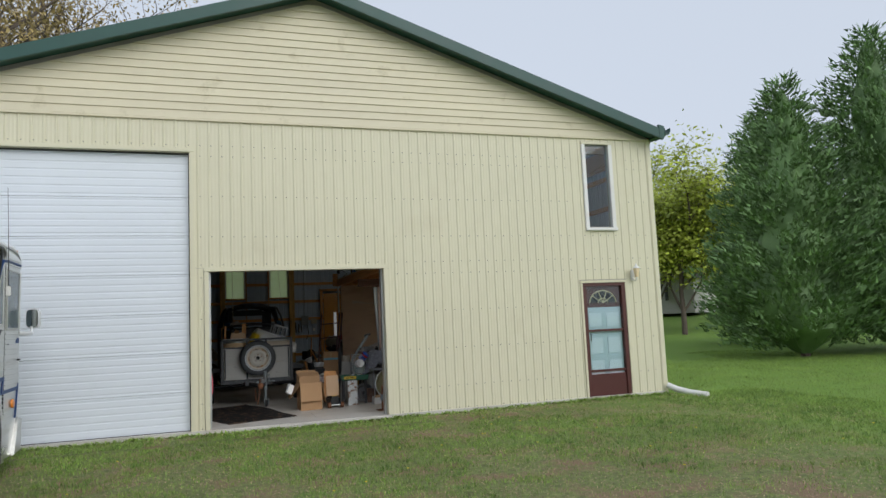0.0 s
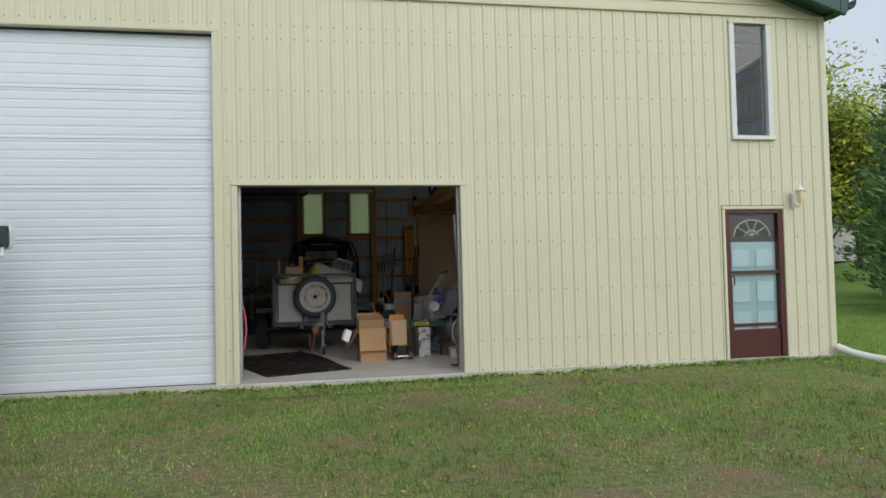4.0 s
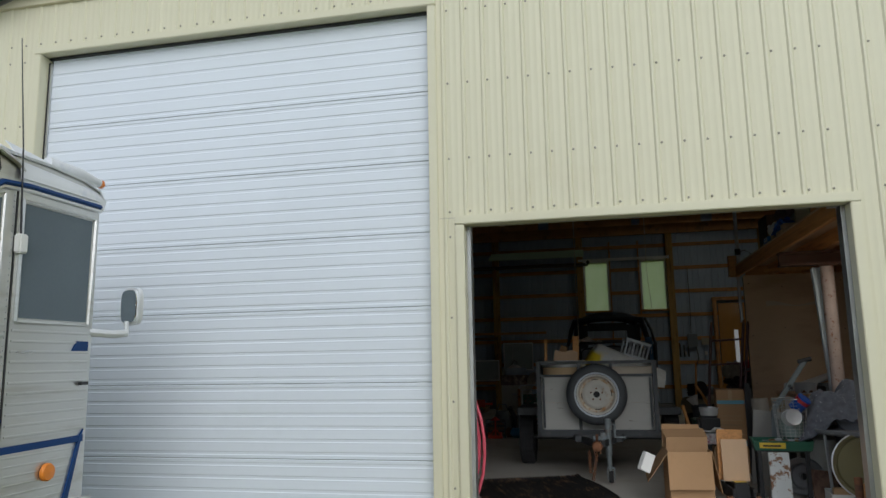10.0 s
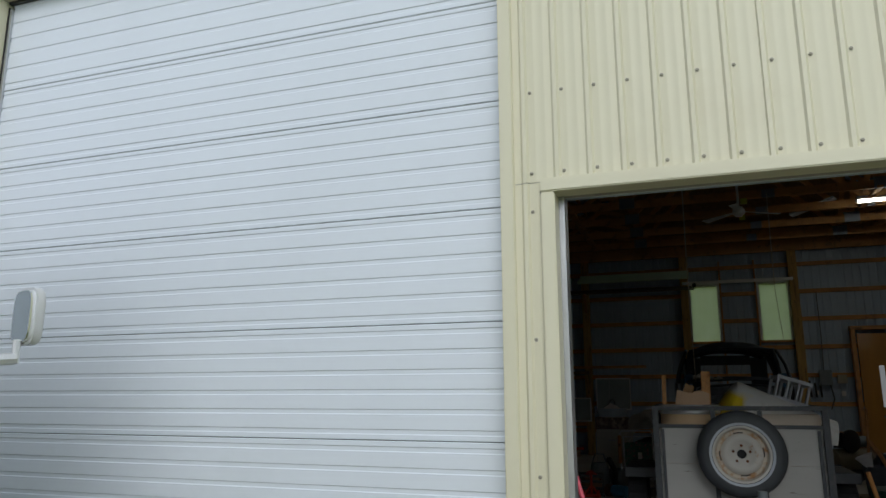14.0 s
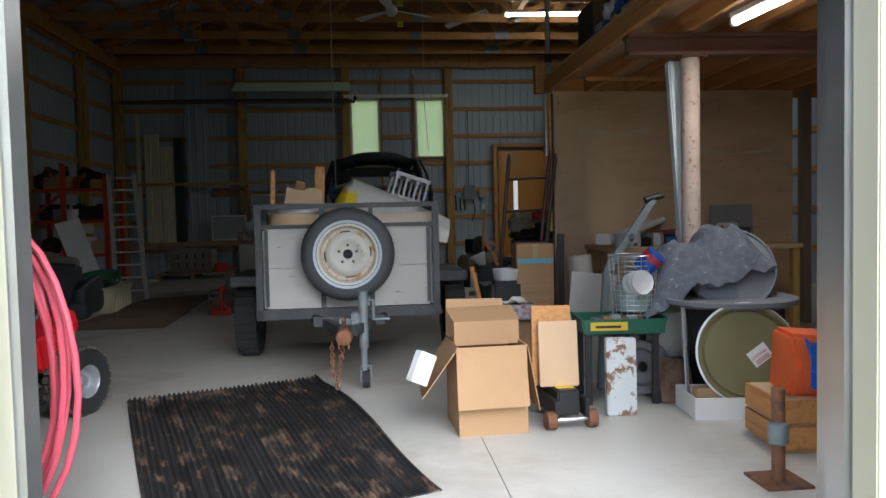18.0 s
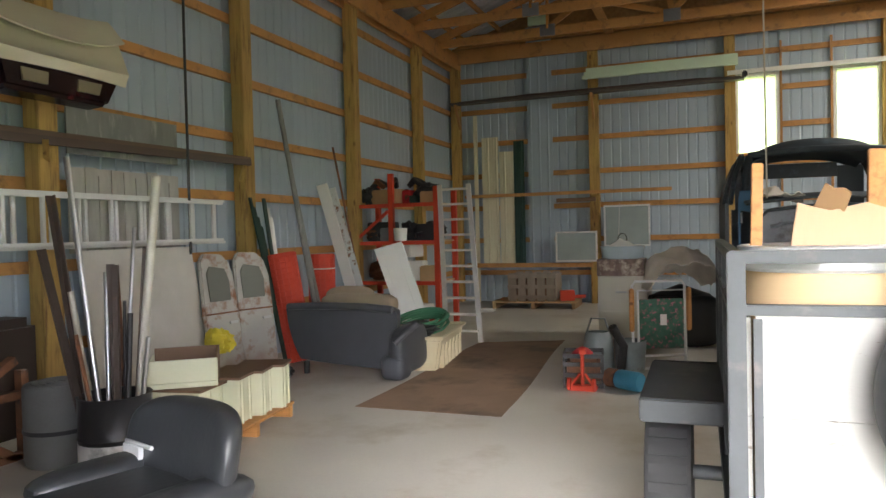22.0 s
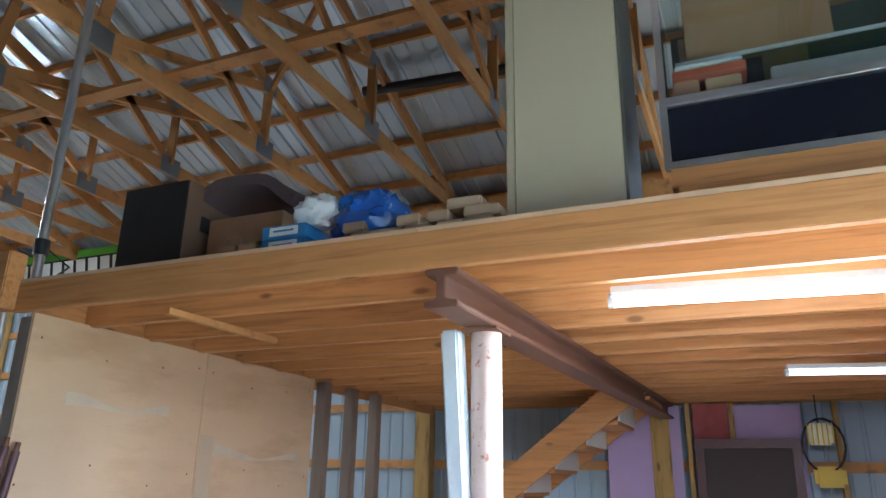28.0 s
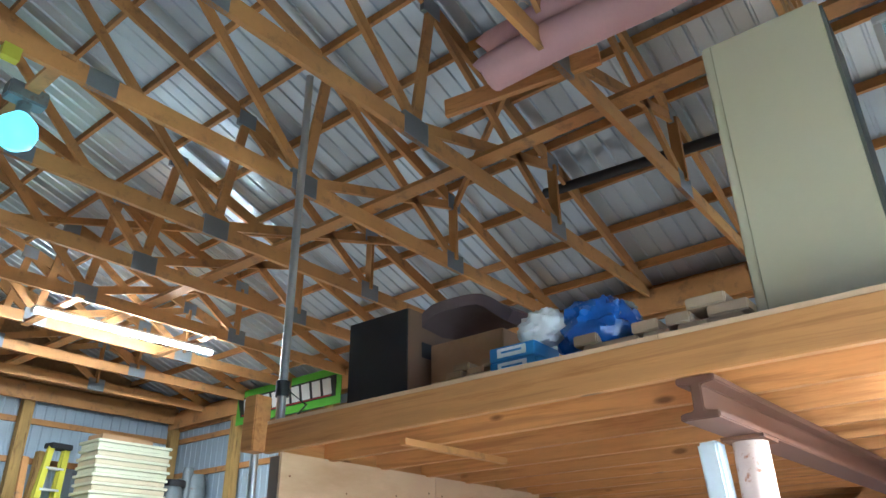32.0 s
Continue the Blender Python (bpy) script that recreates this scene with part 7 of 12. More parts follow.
part("firewall_edge", MB().tube([(-0.57, -0.60, 0.70), (-0.57, -0.60, 1.40), (-0.50, -0.60, 1.47), (0.0, -0.61, 1.515), (0.50, -0.60, 1.47), (0.57, -0.60, 1.40), (0.57, -0.60, 0.70)], 0.016, 8), TRUCK, tk)
for pts in (((-0.48, 1.32), (-0.30, 1.36), (-0.12, 1.36), (0.10, 1.34)), ((-0.48, 1.14), (-0.26, 1.16), (-0.10, 1.20)), ((0.16, 1.38), (0.34, 1.38), (0.48, 1.33)), ((0.20, 1.10), (0.46, 1.12))):
    part("pressed_rib", MB().tube([(x, -0.592, z) for x, z in pts], 0.017, 8), FWALL, tk)
for x, z, w_, h in ((-0.30, 1.02, 0.18, 0.14), (0.12, 1.20, 0.26, 0.11), (0.36, 1.22, 0.10, 0.07), (0.0, 0.92, 0.24, 0.20)):
    part("firewall_hole", MB().slab([(x + w_ / 2 * math.copysign(abs(math.cos(a)) ** 0.5, math.cos(a)), z + h / 2 * math.copysign(abs(math.sin(a)) ** 0.5, math.sin(a))) for a in [2 * math.pi * k / 20 for k in range(20)]], -0.602, -0.588), DARK, tk)
part("steering_box", MB().tube([(-0.26, -0.62, 1.06), (-0.18, -0.78, 0.92)], 0.045, 10), STEEL, tk)
part("pedal_arm", MB().tube([(-0.36, -0.60, 1.02), (-0.34, -0.68, 0.90), (-0.30, -0.80, 0.70)], 0.018, 8).tube([(-0.44, -0.60, 1.02), (-0.42, -0.68, 0.90), (-0.40, -0.80, 0.70)], 0.018, 8), FRAMEP, tk)
part("rear_panel", B(-0.70, 0.70, 1.20, 1.23, 0.62, 1.52), TRUCK, tk)
part("rear_panel", B(-0.66, -0.40, 1.20, 1.23, 1.52, 1.98), TRUCK, tk)
part("rear_panel", B(0.40, 0.66, 1.20, 1.23, 1.52, 1.98), TRUCK, tk)
part("rear_panel", B(-0.399, 0.399, 1.20, 1.23, 1.86, 2.02), TRUCK, tk)
part("seat_back", pillow((0, 0.98, 1.05), (0.60, 0.10, 0.36)), BLACK, tk)
part("engine_block", pillow((0, -1.02, 0.74), (0.21, 0.30, 0.22), 0.3, 0.3), FRAMEP, tk)
part("valve_cover", pillow((0, -1.02, 0.99), (0.09, 0.27, 0.045), 0.3, 0.4), BLACK, tk)
part("air_cleaner", MB().at(Matrix.Translation((0.06, -0.92, 1.04))).lathe([(0, 0.1), (0.11, 0.1), (0.13, 0.05), (0.13, 0.0), (0, 0)], 20), BLACK, tk)
part("white_rag", MB().grid(lambda u, v: (-0.60 + 0.42 * u, -0.52 + 0.26 * v, 1.60 + 0.10 * abs(wavy(37, u * 4, v * 4, 0)) + 0.06 * math.sin(5 * u) * math.sin(3 * v)), 18, 12), mat("grubby_rag", (0.60, 0.56, 0.50), 0.9, var=0.15, scale=9), tk, "knotted pale rags on the cowl", thick=0.014)

# ---- ride-on mower by the doorway ----
RED = mat("mower_red", (0.60, 0.012, 0.018), 0.28, var=0.06, coat=0.4)
SEATV = mat("black_vinyl", (0.022, 0.024, 0.028), 0.42, var=0.2)
mw = thing("riding_mower", pose(-0.945, 14.14, 0, 0, 0, 72), "red ride-on lawn mower with a black seat", "lawn mower")
# local x points from its tail to its nose (towards -x in the world)


DUSTT = mat("dusty_tread_rubber", (0.085, 0.072, 0.058), 0.9, var=0.4, scale=14, second=(0.16, 0.13, 0.095), mix=0.4, mix_scale=20)


def wheel_at(parent, x, y, r, w_, rimr):
    M = Matrix.Translation((x, y, r)) @ Euler((radians(90), 0, 0)).to_matrix().to_4x4()
    wh = part("wheel", MB().at(M).lathe([(rimr, -w_ / 2 * 0.9), (r * 0.86, -w_ / 2), (r * 0.97, -w_ / 2 * 0.8), (r, -w_ / 4), (r, w_ / 4), (r * 0.97, w_ / 2 * 0.8), (r * 0.86, w_ / 2), (rimr, w_ / 2 * 0.9)], 40), RUBBER, parent)
    td = MB()
    for k in range(26):
        for row in (-1, 0, 1):
            a = 2 * math.pi * (k + 0.5 * (row % 2)) / 26
            td.at(Matrix.Translation((x, y, r)) @ Euler((0, a, 0)).to_matrix().to_4x4()).box(-0.018, 0.018, row * w_ * 0.29 - w_ * 0.11, row * w_ * 0.29 + w_ * 0.11, r - 0.006, r + 0.007)
    part("tread", td, DUSTT, wh, "dusty knobbly tread")
    part("rim", MB().at(M).lathe([(rimr, w_ / 2 * 0.9), (rimr * 0.92, w_ / 2 * 0.8), (rimr * 0.85, w_ * 0.1), (rimr * 0.4, w_ * 0.16), (rimr * 0.25, w_ * 0.3), (0, w_ * 0.3)], 28), mat("dull_grey_rim", (0.42, 0.43, 0.45), 0.4, 0.5) if "dull_grey_rim" not in bpy.data.materials else bpy.data.materials["dull_grey_rim"], wh)
    return wh


wheel_at(mw, 0.0, -0.03, 0.205, 0.17, 0.10)
wheel_at(mw, 0.0, 0.77, 0.205, 0.17, 0.10)
wheel_at(mw, -1.25, 0.08, 0.19, 0.14, 0.09)
wheel_at(mw, -1.25, 0.66, 0.19, 0.14, 0.09)


FENDER_SIDE = [(-0.25, 0.31), (-0.275, 0.49), (-0.25, 0.51), (-0.17, 0.525), (-0.12, 0.56), (-0.06, 0.64), (-0.03, 0.652), (0.02, 0.65), (0.05, 0.62), (0.075, 0.535), (0.05, 0.50), (0.01, 0.47), (-0.06, 0.445), (-0.13, 0.40), (-0.18, 0.33), (-0.20, 0.305)]
part("rear_fender", MB().slab(FENDER_SIDE, -0.01, 0.17), RED, mw, "glossy red rear fender", bevel=0.022)
part("rear_fender", MB().slab(FENDER_SIDE, 0.57, 0.75), RED, mw, "glossy red rear fender", bevel=0.022)
part("rear_body", MB().slab([(-0.252, 0.312), (-0.2765, 0.488), (-0.262, 0.512), (0.05, 0.512), (0.05, 0.32), (-0.1, 0.31)], 0.13, 0.61), RED, mw, "glossy red body under the seat", bevel=0.004)
part("fender_trim", MB().tube([(-0.262, 0.16, 0.512), (-0.17, 0.162, 0.53), (-0.12, 0.162, 0.566), (-0.06, 0.162, 0.645), (0.02, 0.162, 0.655)], 0.008, 6), mat("dusty_trim", (0.20, 0.16, 0.15), 0.8, var=0.2), mw, "dusty edge strip")
part("sticker", B(-0.2795, -0.2765, 0.29, 0.345, 0.435, 0.448), mat("silver_sticker", (0.62, 0.55, 0.52), 0.5), mw)
part("seat_base", B(-0.22, 0.02, 0.20, 0.56, 0.513, 0.655), BLACK, mw, bevel=0.012)
part("seat_bracket", MB().beam((-0.24, 0.20, 0.525), (-0.24, 0.20, 0.665), 0.02, 0.012).beam((-0.30, 0.19, 0.665), (0.0, 0.19, 0.665), 0.02, 0.014), STEEL, mw)
cushion = part("seat_cushion", pillow((-0.13, 0.385, 0.695), (0.205, 0.225, 0.048), 0.5, 0.55), SEATV, mw, "padded black vinyl cushion")
for s in (-1, 1):
    part("bolster", pillow((-0.10, 0.385 + s * 0.185, 0.725), (0.19, 0.06, 0.045), 0.6, 0.7, 20, 12), SEATV, cushion)


def seat_back_pt(u, v):
    # a padded shell, hollowed towards the sitter, with rounded top corners
    a, b = 2 * math.pi * u, math.pi * (v - 0.5)
    pw = lambda q, k: math.copysign(abs(q) ** k, q)
    y, z = 0.235 * pw(math.cos(b), 0.5) * pw(math.cos(a), 0.55), 0.125 * pw(math.sin(b), 0.55)
    x = 0.05 * pw(math.cos(b), 0.6) * pw(math.sin(a), 0.8) - 0.055 * (y / 0.235) ** 2
    return (0.055 + x + 0.22 * z, 0.385 + y, 0.79 + z)


part("seat_back", MB().grid(seat_back_pt, 32, 18), SEATV, mw, "padded black vinyl backrest")
part("seat_clip", MB().box(-0.03, -0.015, 0.52, 0.60, 0.745, 0.79).tube([(-0.03, 0.45, 0.80), (-0.02, 0.60, 0.795)], 0.006, 6), ALU, mw)
part("foot_deck", B(-0.86, -0.28, -0.06, 0.80, 0.21, 0.24), BLACK, mw, bevel=0.01)
for y in (-0.05, 0.60):
    part("foot_pad", B(-0.80, -0.30, y, y + 0.20, 0.242, 0.262), mat("dusty_tread_pad", (0.13, 0.10, 0.085), 0.85, var=0.3, scale=12) if "dusty_tread_pad" not in bpy.data.materials else bpy.data.materials["dusty_tread_pad"], mw, "dusty ribbed foot pad", bevel=0.008)
part("tunnel", MB().slab([(-0.86, 0.24), (-0.86, 0.36), (-0.40, 0.34), (-0.28, 0.37), (-0.28, 0.24)], 0.24, 0.50), BLACK, mw, bevel=0.02)
part("lever", MB().tube([(-0.46, 0.14, 0.43), (-0.30, 0.14, 0.56), (-0.22, 0.15, 0.62)], 0.010, 8), BLACK, mw)
part("dash", MB().slab([(-0.90, 0.24), (-0.94, 0.66), (-0.88, 0.76), (-0.72, 0.74), (-0.62, 0.60), (-0.62, 0.36), (-0.70, 0.24)], 0.20, 0.56), mat("dusty_black_plastic", (0.05, 0.05, 0.055), 0.6, var=0.25), mw, "dusty black dash", bevel=0.04)
part("bonnet", MB().grid(lambda u, v: (-0.90 - 0.62 * u, 0.11 + 0.54 * v, 0.40 + 0.28 * math.sin(math.pi * (0.1 + 0.8 * v)) * (1 - 0.35 * u ** 3)), 12, 12), RED, mw, thick=0.012)
M_ = Matrix.Translation((-0.66, 0.385, 0.835)) @ Euler((0, radians(-24), 0)).to_matrix().to_4x4()
part("steering_wheel", MB().at(M_).tube([(0.165 * math.cos(a), 0.165 * math.sin(a), 0) for a in [2 * math.pi * k / 28 for k in range(29)]], 0.015, 8).tube([(-0.165, 0, 0), (0.165, 0, 0)], 0.014, 6).tube([(0, 0, -0.01), (0, 0.16, 0)], 0.02, 6).tube([(0, 0, 0.015), (0, 0, -0.14)], 0.03, 10), BLACK, mw)
part("deck_shell", B(-0.86, -0.30, -0.10, 0.83, 0.09, 0.19), BLACK, mw, bevel=0.03)
part("axle_tube", MB().tube([(0, 0.0, 0.205), (0, 0.74, 0.205)], 0.04, 8), BLACK, mw)

# hoses on the door jamb
PINKH = mat("pink_hose", (0.62, 0.09, 0.13), 0.5, var=0.1)
ORH = mat("orange_cord", (0.80, 0.20, 0.02), 0.5, var=0.1)
hs = thing("hose_coil", Matrix.Translation((-0.48, 12.30, 0.62)), "faded pink garden hose coiled on the door jamb", "hose")
cp = []
for k in range(5 * 26):
    a = 2 * math.pi * k / 26
    lo = 1 + 0.05 * math.sin(k * 0.13)
    cp.append(((0.315 - 0.024 * k / 26) * math.sin(a) * lo, 0.014 * math.sin(k * 0.9) + 0.012 * (k / 26 - 2.5), (0.57 - 0.018 * k / 26) * math.cos(a) * lo))
part("hose", MB().tube(cp, 0.0125, 8), PINKH, hs)
part("hook", MB().tube([(0, -0.33, 0.57), (0.0, 0.0, 0.55), (0, 0.06, 0.60)], 0.010, 6), STEEL, hs)
oc = thing("orange_cord", Matrix.Translation((-0.58, 12.42, 0.9)), "orange extension cord hanging beside the hose", "cord")
part("cord", MB().tube([(0.16 * math.sin(a), 0.02 * math.sin(3 * a), 0.05 + 0.36 * math.cos(a)) for a in [2 * math.pi * k / 24 for k in range(25)]], 0.012, 8), ORH, oc)

# rubber mat
rmat = thing("rubber_mat", pose(0.26, 13.45, 0.0, 0, 0, 20), "black ribbed rubber mat curling at the doorway", "mat")
MATR = mat("black_mat", (0.022, 0.021, 0.021), 0.6, var=0.45, scale=3, second=(0.20, 0.125, 0.08), mix=0.36, mix_scale=12, obj=0.5, edge=(0.48, 0.58), bump=0.4, stretch=(1.0, 0.5, 1.0))


def mat_z(x, y):
    """Low waves and a curling edge."""
    return 0.006 + 0.012 * max(0.0, wavy(2, x * 2.2, y * 1.6, 0)) + 0.035 * max(0.0, (x - 0.46) / 0.14) ** 2 * (0.5 + 0.5 * math.sin(2.3 * y + 0.6)) + 0.02 * max(0.0, (y - 0.95) / 0.15) ** 2


def mat_x(x, y):
    return x + 0.05 * math.sin(1.7 * y + 0.5) * (0.5 + x)


part("mat_base", MB().grid(lambda u, v: (mat_x(-0.60 + 1.2 * u, -1.12 + 2.24 * v), -1.12 + 2.24 * v, mat_z(-0.60 + 1.2 * u, -1.12 + 2.24 * v)), 30, 30), MATR, rmat, thick=0.006)
for k in range(42):
    xk = -0.585 + 0.0285 * k
    end = 0.012 * math.sin(k * 1.7)
    part("mat_rib", MB().grid(lambda u, v: (mat_x(xk - 0.0095 + 0.019 * u, -1.12 + 2.24 * v), -1.125 + 2.25 * v + end, mat_z(xk, -1.12 + 2.24 * v) + 0.003 + 0.011 * math.sin(math.pi * u) + 0.003 * wavy(6 + k, 0, v * 12, 0)), 4, 26), MATR, rmat)

# ---- boxes and junk right of the doorway ----
op = thing("open_carton", pose(1.50, 13.30, 0, 0, 0, 3), "empty brown carton standing open, flaps out", "box")
CW, CD, CH = 0.37, 0.40, 0.47
part("front_wall", B(-CW / 2, CW / 2, 0, 0.006, 0, CH), CARDB, op)
part("back_wall", B(-CW / 2, CW / 2, CD - 0.006, CD, 0, CH), CARDB, op)
part("side_wall", B(-CW / 2, -CW / 2 + 0.006, 0.006, CD - 0.006, 0, CH), CARDB, op)
part("side_wall", B(CW / 2 - 0.006, CW / 2, 0.006, CD - 0.006, 0, CH), CARDB, op)
part("bottom", B(-CW / 2 + 0.006, CW / 2 - 0.006, 0.006, CD - 0.006, 0.002, 0.008), CARDB, op)
part("front_flap", MB().add([(-CW / 2 - 0.01, -0.002, CH), (CW / 2 - 0.01, -0.002, CH), (CW / 2 - 0.005, -0.06, CH - 0.31), (-CW / 2 - 0.015, -0.07, CH - 0.31)], [(0, 1, 2, 3)]), CARDB, op, thick=0.005)
part("back_flap", MB().add([(-CW / 2, CD, CH), (CW / 2, CD, CH), (CW / 2 - 0.01, CD + 0.12, CH + 0.19), (-CW / 2 + 0.02, CD + 0.10, CH + 0.20)], [(0, 1, 2, 3)]), CARDB, op, thick=0.005)
part("top_flap", MB().add([(-CW / 2 + 0.01, 0.17, CH + 0.11), (CW / 2, 0.17, CH + 0.11), (CW / 2 + 0.01, CD, CH + 0.165), (-CW / 2, CD, CH + 0.16)], [(0, 1, 2, 3)]), CARDB, op, thick=0.005)
part("mid_wall", MB().add([(-CW / 2 + 0.01, 0.17, CH - 0.02), (CW / 2, 0.17, CH - 0.02), (CW / 2, 0.17, CH + 0.108), (-CW / 2 + 0.01, 0.17, CH + 0.108)], [(0, 1, 2, 3)]), CARDB, op, thick=0.005)
part("left_flap", MB().add([(-CW / 2, 0.0, CH), (-CW / 2, CD, CH), (-CW / 2 - 0.17, CD - 0.05, CH - 0.24), (-CW / 2 - 0.19, 0.02, CH - 0.26)], [(0, 1, 2, 3)]), CARDB, op, thick=0.005)
part("right_flap", MB().add([(CW / 2, 0.0, CH), (CW / 2, CD, CH), (CW / 2 + 0.06, CD - 0.02, CH - 0.32), (CW / 2 + 0.07, 0.02, CH - 0.36)], [(0, 1, 2, 3)]), CARDB, op, thick=0.005)
solo("white_switch_box", B(-0.05, 0.05, -0.03, 0.03, -0.08, 0.08), WHITE, "small white carton caught on the flap", "box", bevel=0.004, m=pose(1.12, 13.22, 0.39, 0, 25, 30))

fj = thing("floor_jack", pose(1.93, 13.32, 0, 0, 0, 5), "greasy black trolley jack with a yellow label", "floor jack")
for s in (-1, 1):
    part("jack_side", B(s * 0.085 - 0.012, s * 0.085 + 0.012, 0.0, 0.52, 0.06, 0.16), BLACK, fj, bevel=0.006)
    part("jack_wheel", MB().at(Matrix.Translation((s * 0.115, 0.03, 0.05)) @ Euler((0, radians(90), 0)).to_matrix().to_4x4()).lathe([(0, -0.025), (0.048, -0.025), (0.05, 0), (0.048, 0.025), (0, 0.025)], 18), RUST, fj)
part("jack_body", MB().slab([(-0.07, 0.06), (0.07, 0.06), (0.06, 0.20), (-0.06, 0.20)], 0.06, 0.40), BLACK, fj, bevel=0.01)
part("axle", MB().tube([(-0.13, 0.03, 0.05), (0.13, 0.03, 0.05)], 0.014, 8), STEEL, fj)
part("yellow_label", B(-0.05, 0.05, 0.10, 0.22, 0.201, 0.204), YEL, fj)
solo("plywood_board", MB().box(-0.11, 0.11, -0.01, 0.01, 0, 0.36), PLY, "knotty board leaning over the jack", "board", bevel=0.003, m=pose(1.90, 13.48, 0.20, -6, 0, 0))
solo("plywood_board", MB().box(-0.11, 0.11, -0.01, 0.01, 0, 0.44), FIR, "second board leaning behind it", "board", bevel=0.003, m=pose(1.87, 13.54, 0.20, -4, 1, 0))
CHIPW = mat("rust_chipped_white", (0.64, 0.66, 0.65), 0.5, var=0.06, second=(0.24, 0.12, 0.06), mix=0.40, mix_scale=9, edge=(0.5, 0.54))
solo("chipped_steel_box", B(-0.085, 0.085, -0.03, 0.03, 0, 0.44), CHIPW, "white painted steel box, rust-chipped along its edge", "steel box", bevel=0.006, m=pose(2.28, 13.56, 0, -2, 0, -4))
st_ = thing("small_stand", pose(2.38, 13.92, 0, 0, 0, -6), "dark steel stand carrying a tray", "stand")
for x in (-0.20, 0.20):
    for y in (-0.14, 0.14):
        part("leg", B(x - 0.018, x + 0.018, y - 0.018, y + 0.018, 0, 0.42), BLACK, st_)
part("stand_top", B(-0.23, 0.23, -0.17, 0.17, 0.42, 0.435), BLACK, st_, bevel=0.003)
GRN = mat("green_plastic", (0.012, 0.10, 0.055), 0.4, var=0.1)
ty = thing("green_tray", pose(2.38, 13.90, 0.436, 0, 0, -6), "green plastic tray with a yellow label and scraps", "tray")
part("tray_shell", MB().slab([(-0.24, 0), (0.24, 0), (0.26, 0.09), (0.245, 0.09), (0.225, 0.015), (-0.225, 0.015), (-0.245, 0.09), (-0.26, 0.09)], -0.17, 0.17).box(-0.24, 0.24, -0.18, -0.168, 0, 0.085).box(-0.24, 0.24, 0.168, 0.18, 0, 0.085), GRN, ty)
part("yellow_label", B(-0.20, 0.02, -0.1835, -0.181, 0.02, 0.07), YEL, ty)
part("label_bar", B(-0.17, -0.02, -0.1855, -0.184, 0.035, 0.05), BLACK, ty)
for k in range(6):
    part("scrap", B(-0.16 + 0.055 * k, -0.10 + 0.055 * k, -0.1 + 0.02 * k, 0.02, 0.03, 0.075 + 0.01 * (k % 3)), OFFC if k % 2 else STEEL, ty, bevel=0.006)
WIRE = mat("wire_mesh", (0.55, 0.56, 0.56), 0.4, 0.7)
wb = thing("wire_basket", pose(2.49, 13.92, 0.53), "wire mesh basket holding cans", "basket")
wm = MB()
for k in range(20):
    a = 2 * math.pi * k / 20
    wm.tube([(0.125 * math.cos(a), 0.125 * math.sin(a), 0.0), (0.15 * math.cos(a), 0.15 * math.sin(a), 0.36)], 0.0022, 4)
for j in range(13):
    r = 0.125 + 0.025 * j / 12
    wm.tube([(r * math.cos(2 * math.pi * k / 24), r * math.sin(2 * math.pi * k / 24), 0.03 * j) for k in range(25)], 0.0022, 4)
part("mesh_wall", wm, WIRE, wb)
part("rim", MB().tube([(0.15 * math.cos(2 * math.pi * k / 28), 0.15 * math.sin(2 * math.pi * k / 28), 0.36) for k in range(29)], 0.005, 6), WIRE, wb)
can = thing("coffee_can", pose(2.52, 13.86, 0.80, 35, 30, 20), "blue coffee can with a red and white label in the basket", "can")
part("can_body", MB().lathe([(0, 0), (0.065, 0), (0.065, 0.14), (0.06, 0.142), (0, 0.14)], 24), mat("can_blue", (0.02, 0.08, 0.38), 0.35), can)
part("red_band", MB().lathe([(0.0655, 0.09), (0.0665, 0.09), (0.0665, 0.125), (0.0655, 0.125)], 24), REDPL, can)
part("white_patch", MB().lathe([(0.066, 0.03), (0.067, 0.03), (0.067, 0.07), (0.066, 0.07)], 12, -0.9, 0.9), WHITE, can)
solo("tin_can", MB().lathe([(0, 0), (0.07, 0), (0.07, 0.03), (0.073, 0.033), (0.07, 0.036), (0.07, 0.09), (0.073, 0.093), (0.07, 0.096), (0.072, 0.12), (0.06, 0.115), (0, 0.11)], 24), ALU, "shiny ribbed tin can in the basket", "can", m=pose(2.45, 13.82, 0.72, 80, 0, 10))
solo("glass_jar", MB().lathe([(0, 0), (0.10, 0), (0.11, 0.05), (0.11, 0.14), (0.09, 0.17), (0, 0.17)], 24), mat("greenish_glass", (0.30, 0.38, 0.36), 0.15, var=0.1), "cloudy glass bowl in the basket", "bowl", m=pose(2.49, 13.92, 0.545))
arm = thing("exercise_machine", pose(2.35, 14.15, 0.0), "grey exercise-machine arm with a black grip", "exercise machine")
part("arm_bar", MB().beam((0.0, 0.0, 0.0), (0.05, 0.0, 0.78), 0.045, 0.045).beam((0.05, 0.0, 0.78), (0.36, -0.03, 1.24), 0.04, 0.045), GREYP, arm, bevel=0.005)
part("grip", MB().tube([(0.30, -0.03, 1.23), (0.42, -0.03, 1.26)], 0.022, 10), BLACK, arm)
part("knob", MB().tube([(0.20, -0.06, 1.0), (0.24, 0.06, 0.98)], 0.018, 8), BLACK, arm)
wr = thing("wheel_rim", pose(2.58, 14.0, 0.17, 80, 0, -40), "bare steel wheel rim standing on the floor", "wheel rim")
part("rim", MB().lathe([(0.17, -0.06), (0.16, -0.05), (0.13, -0.05), (0.13, 0.05), (0.16, 0.05), (0.17, 0.06)], 28), mat("dull_rim", (0.4, 0.41, 0.42), 0.4, 0.6), wr, thick=0.006)
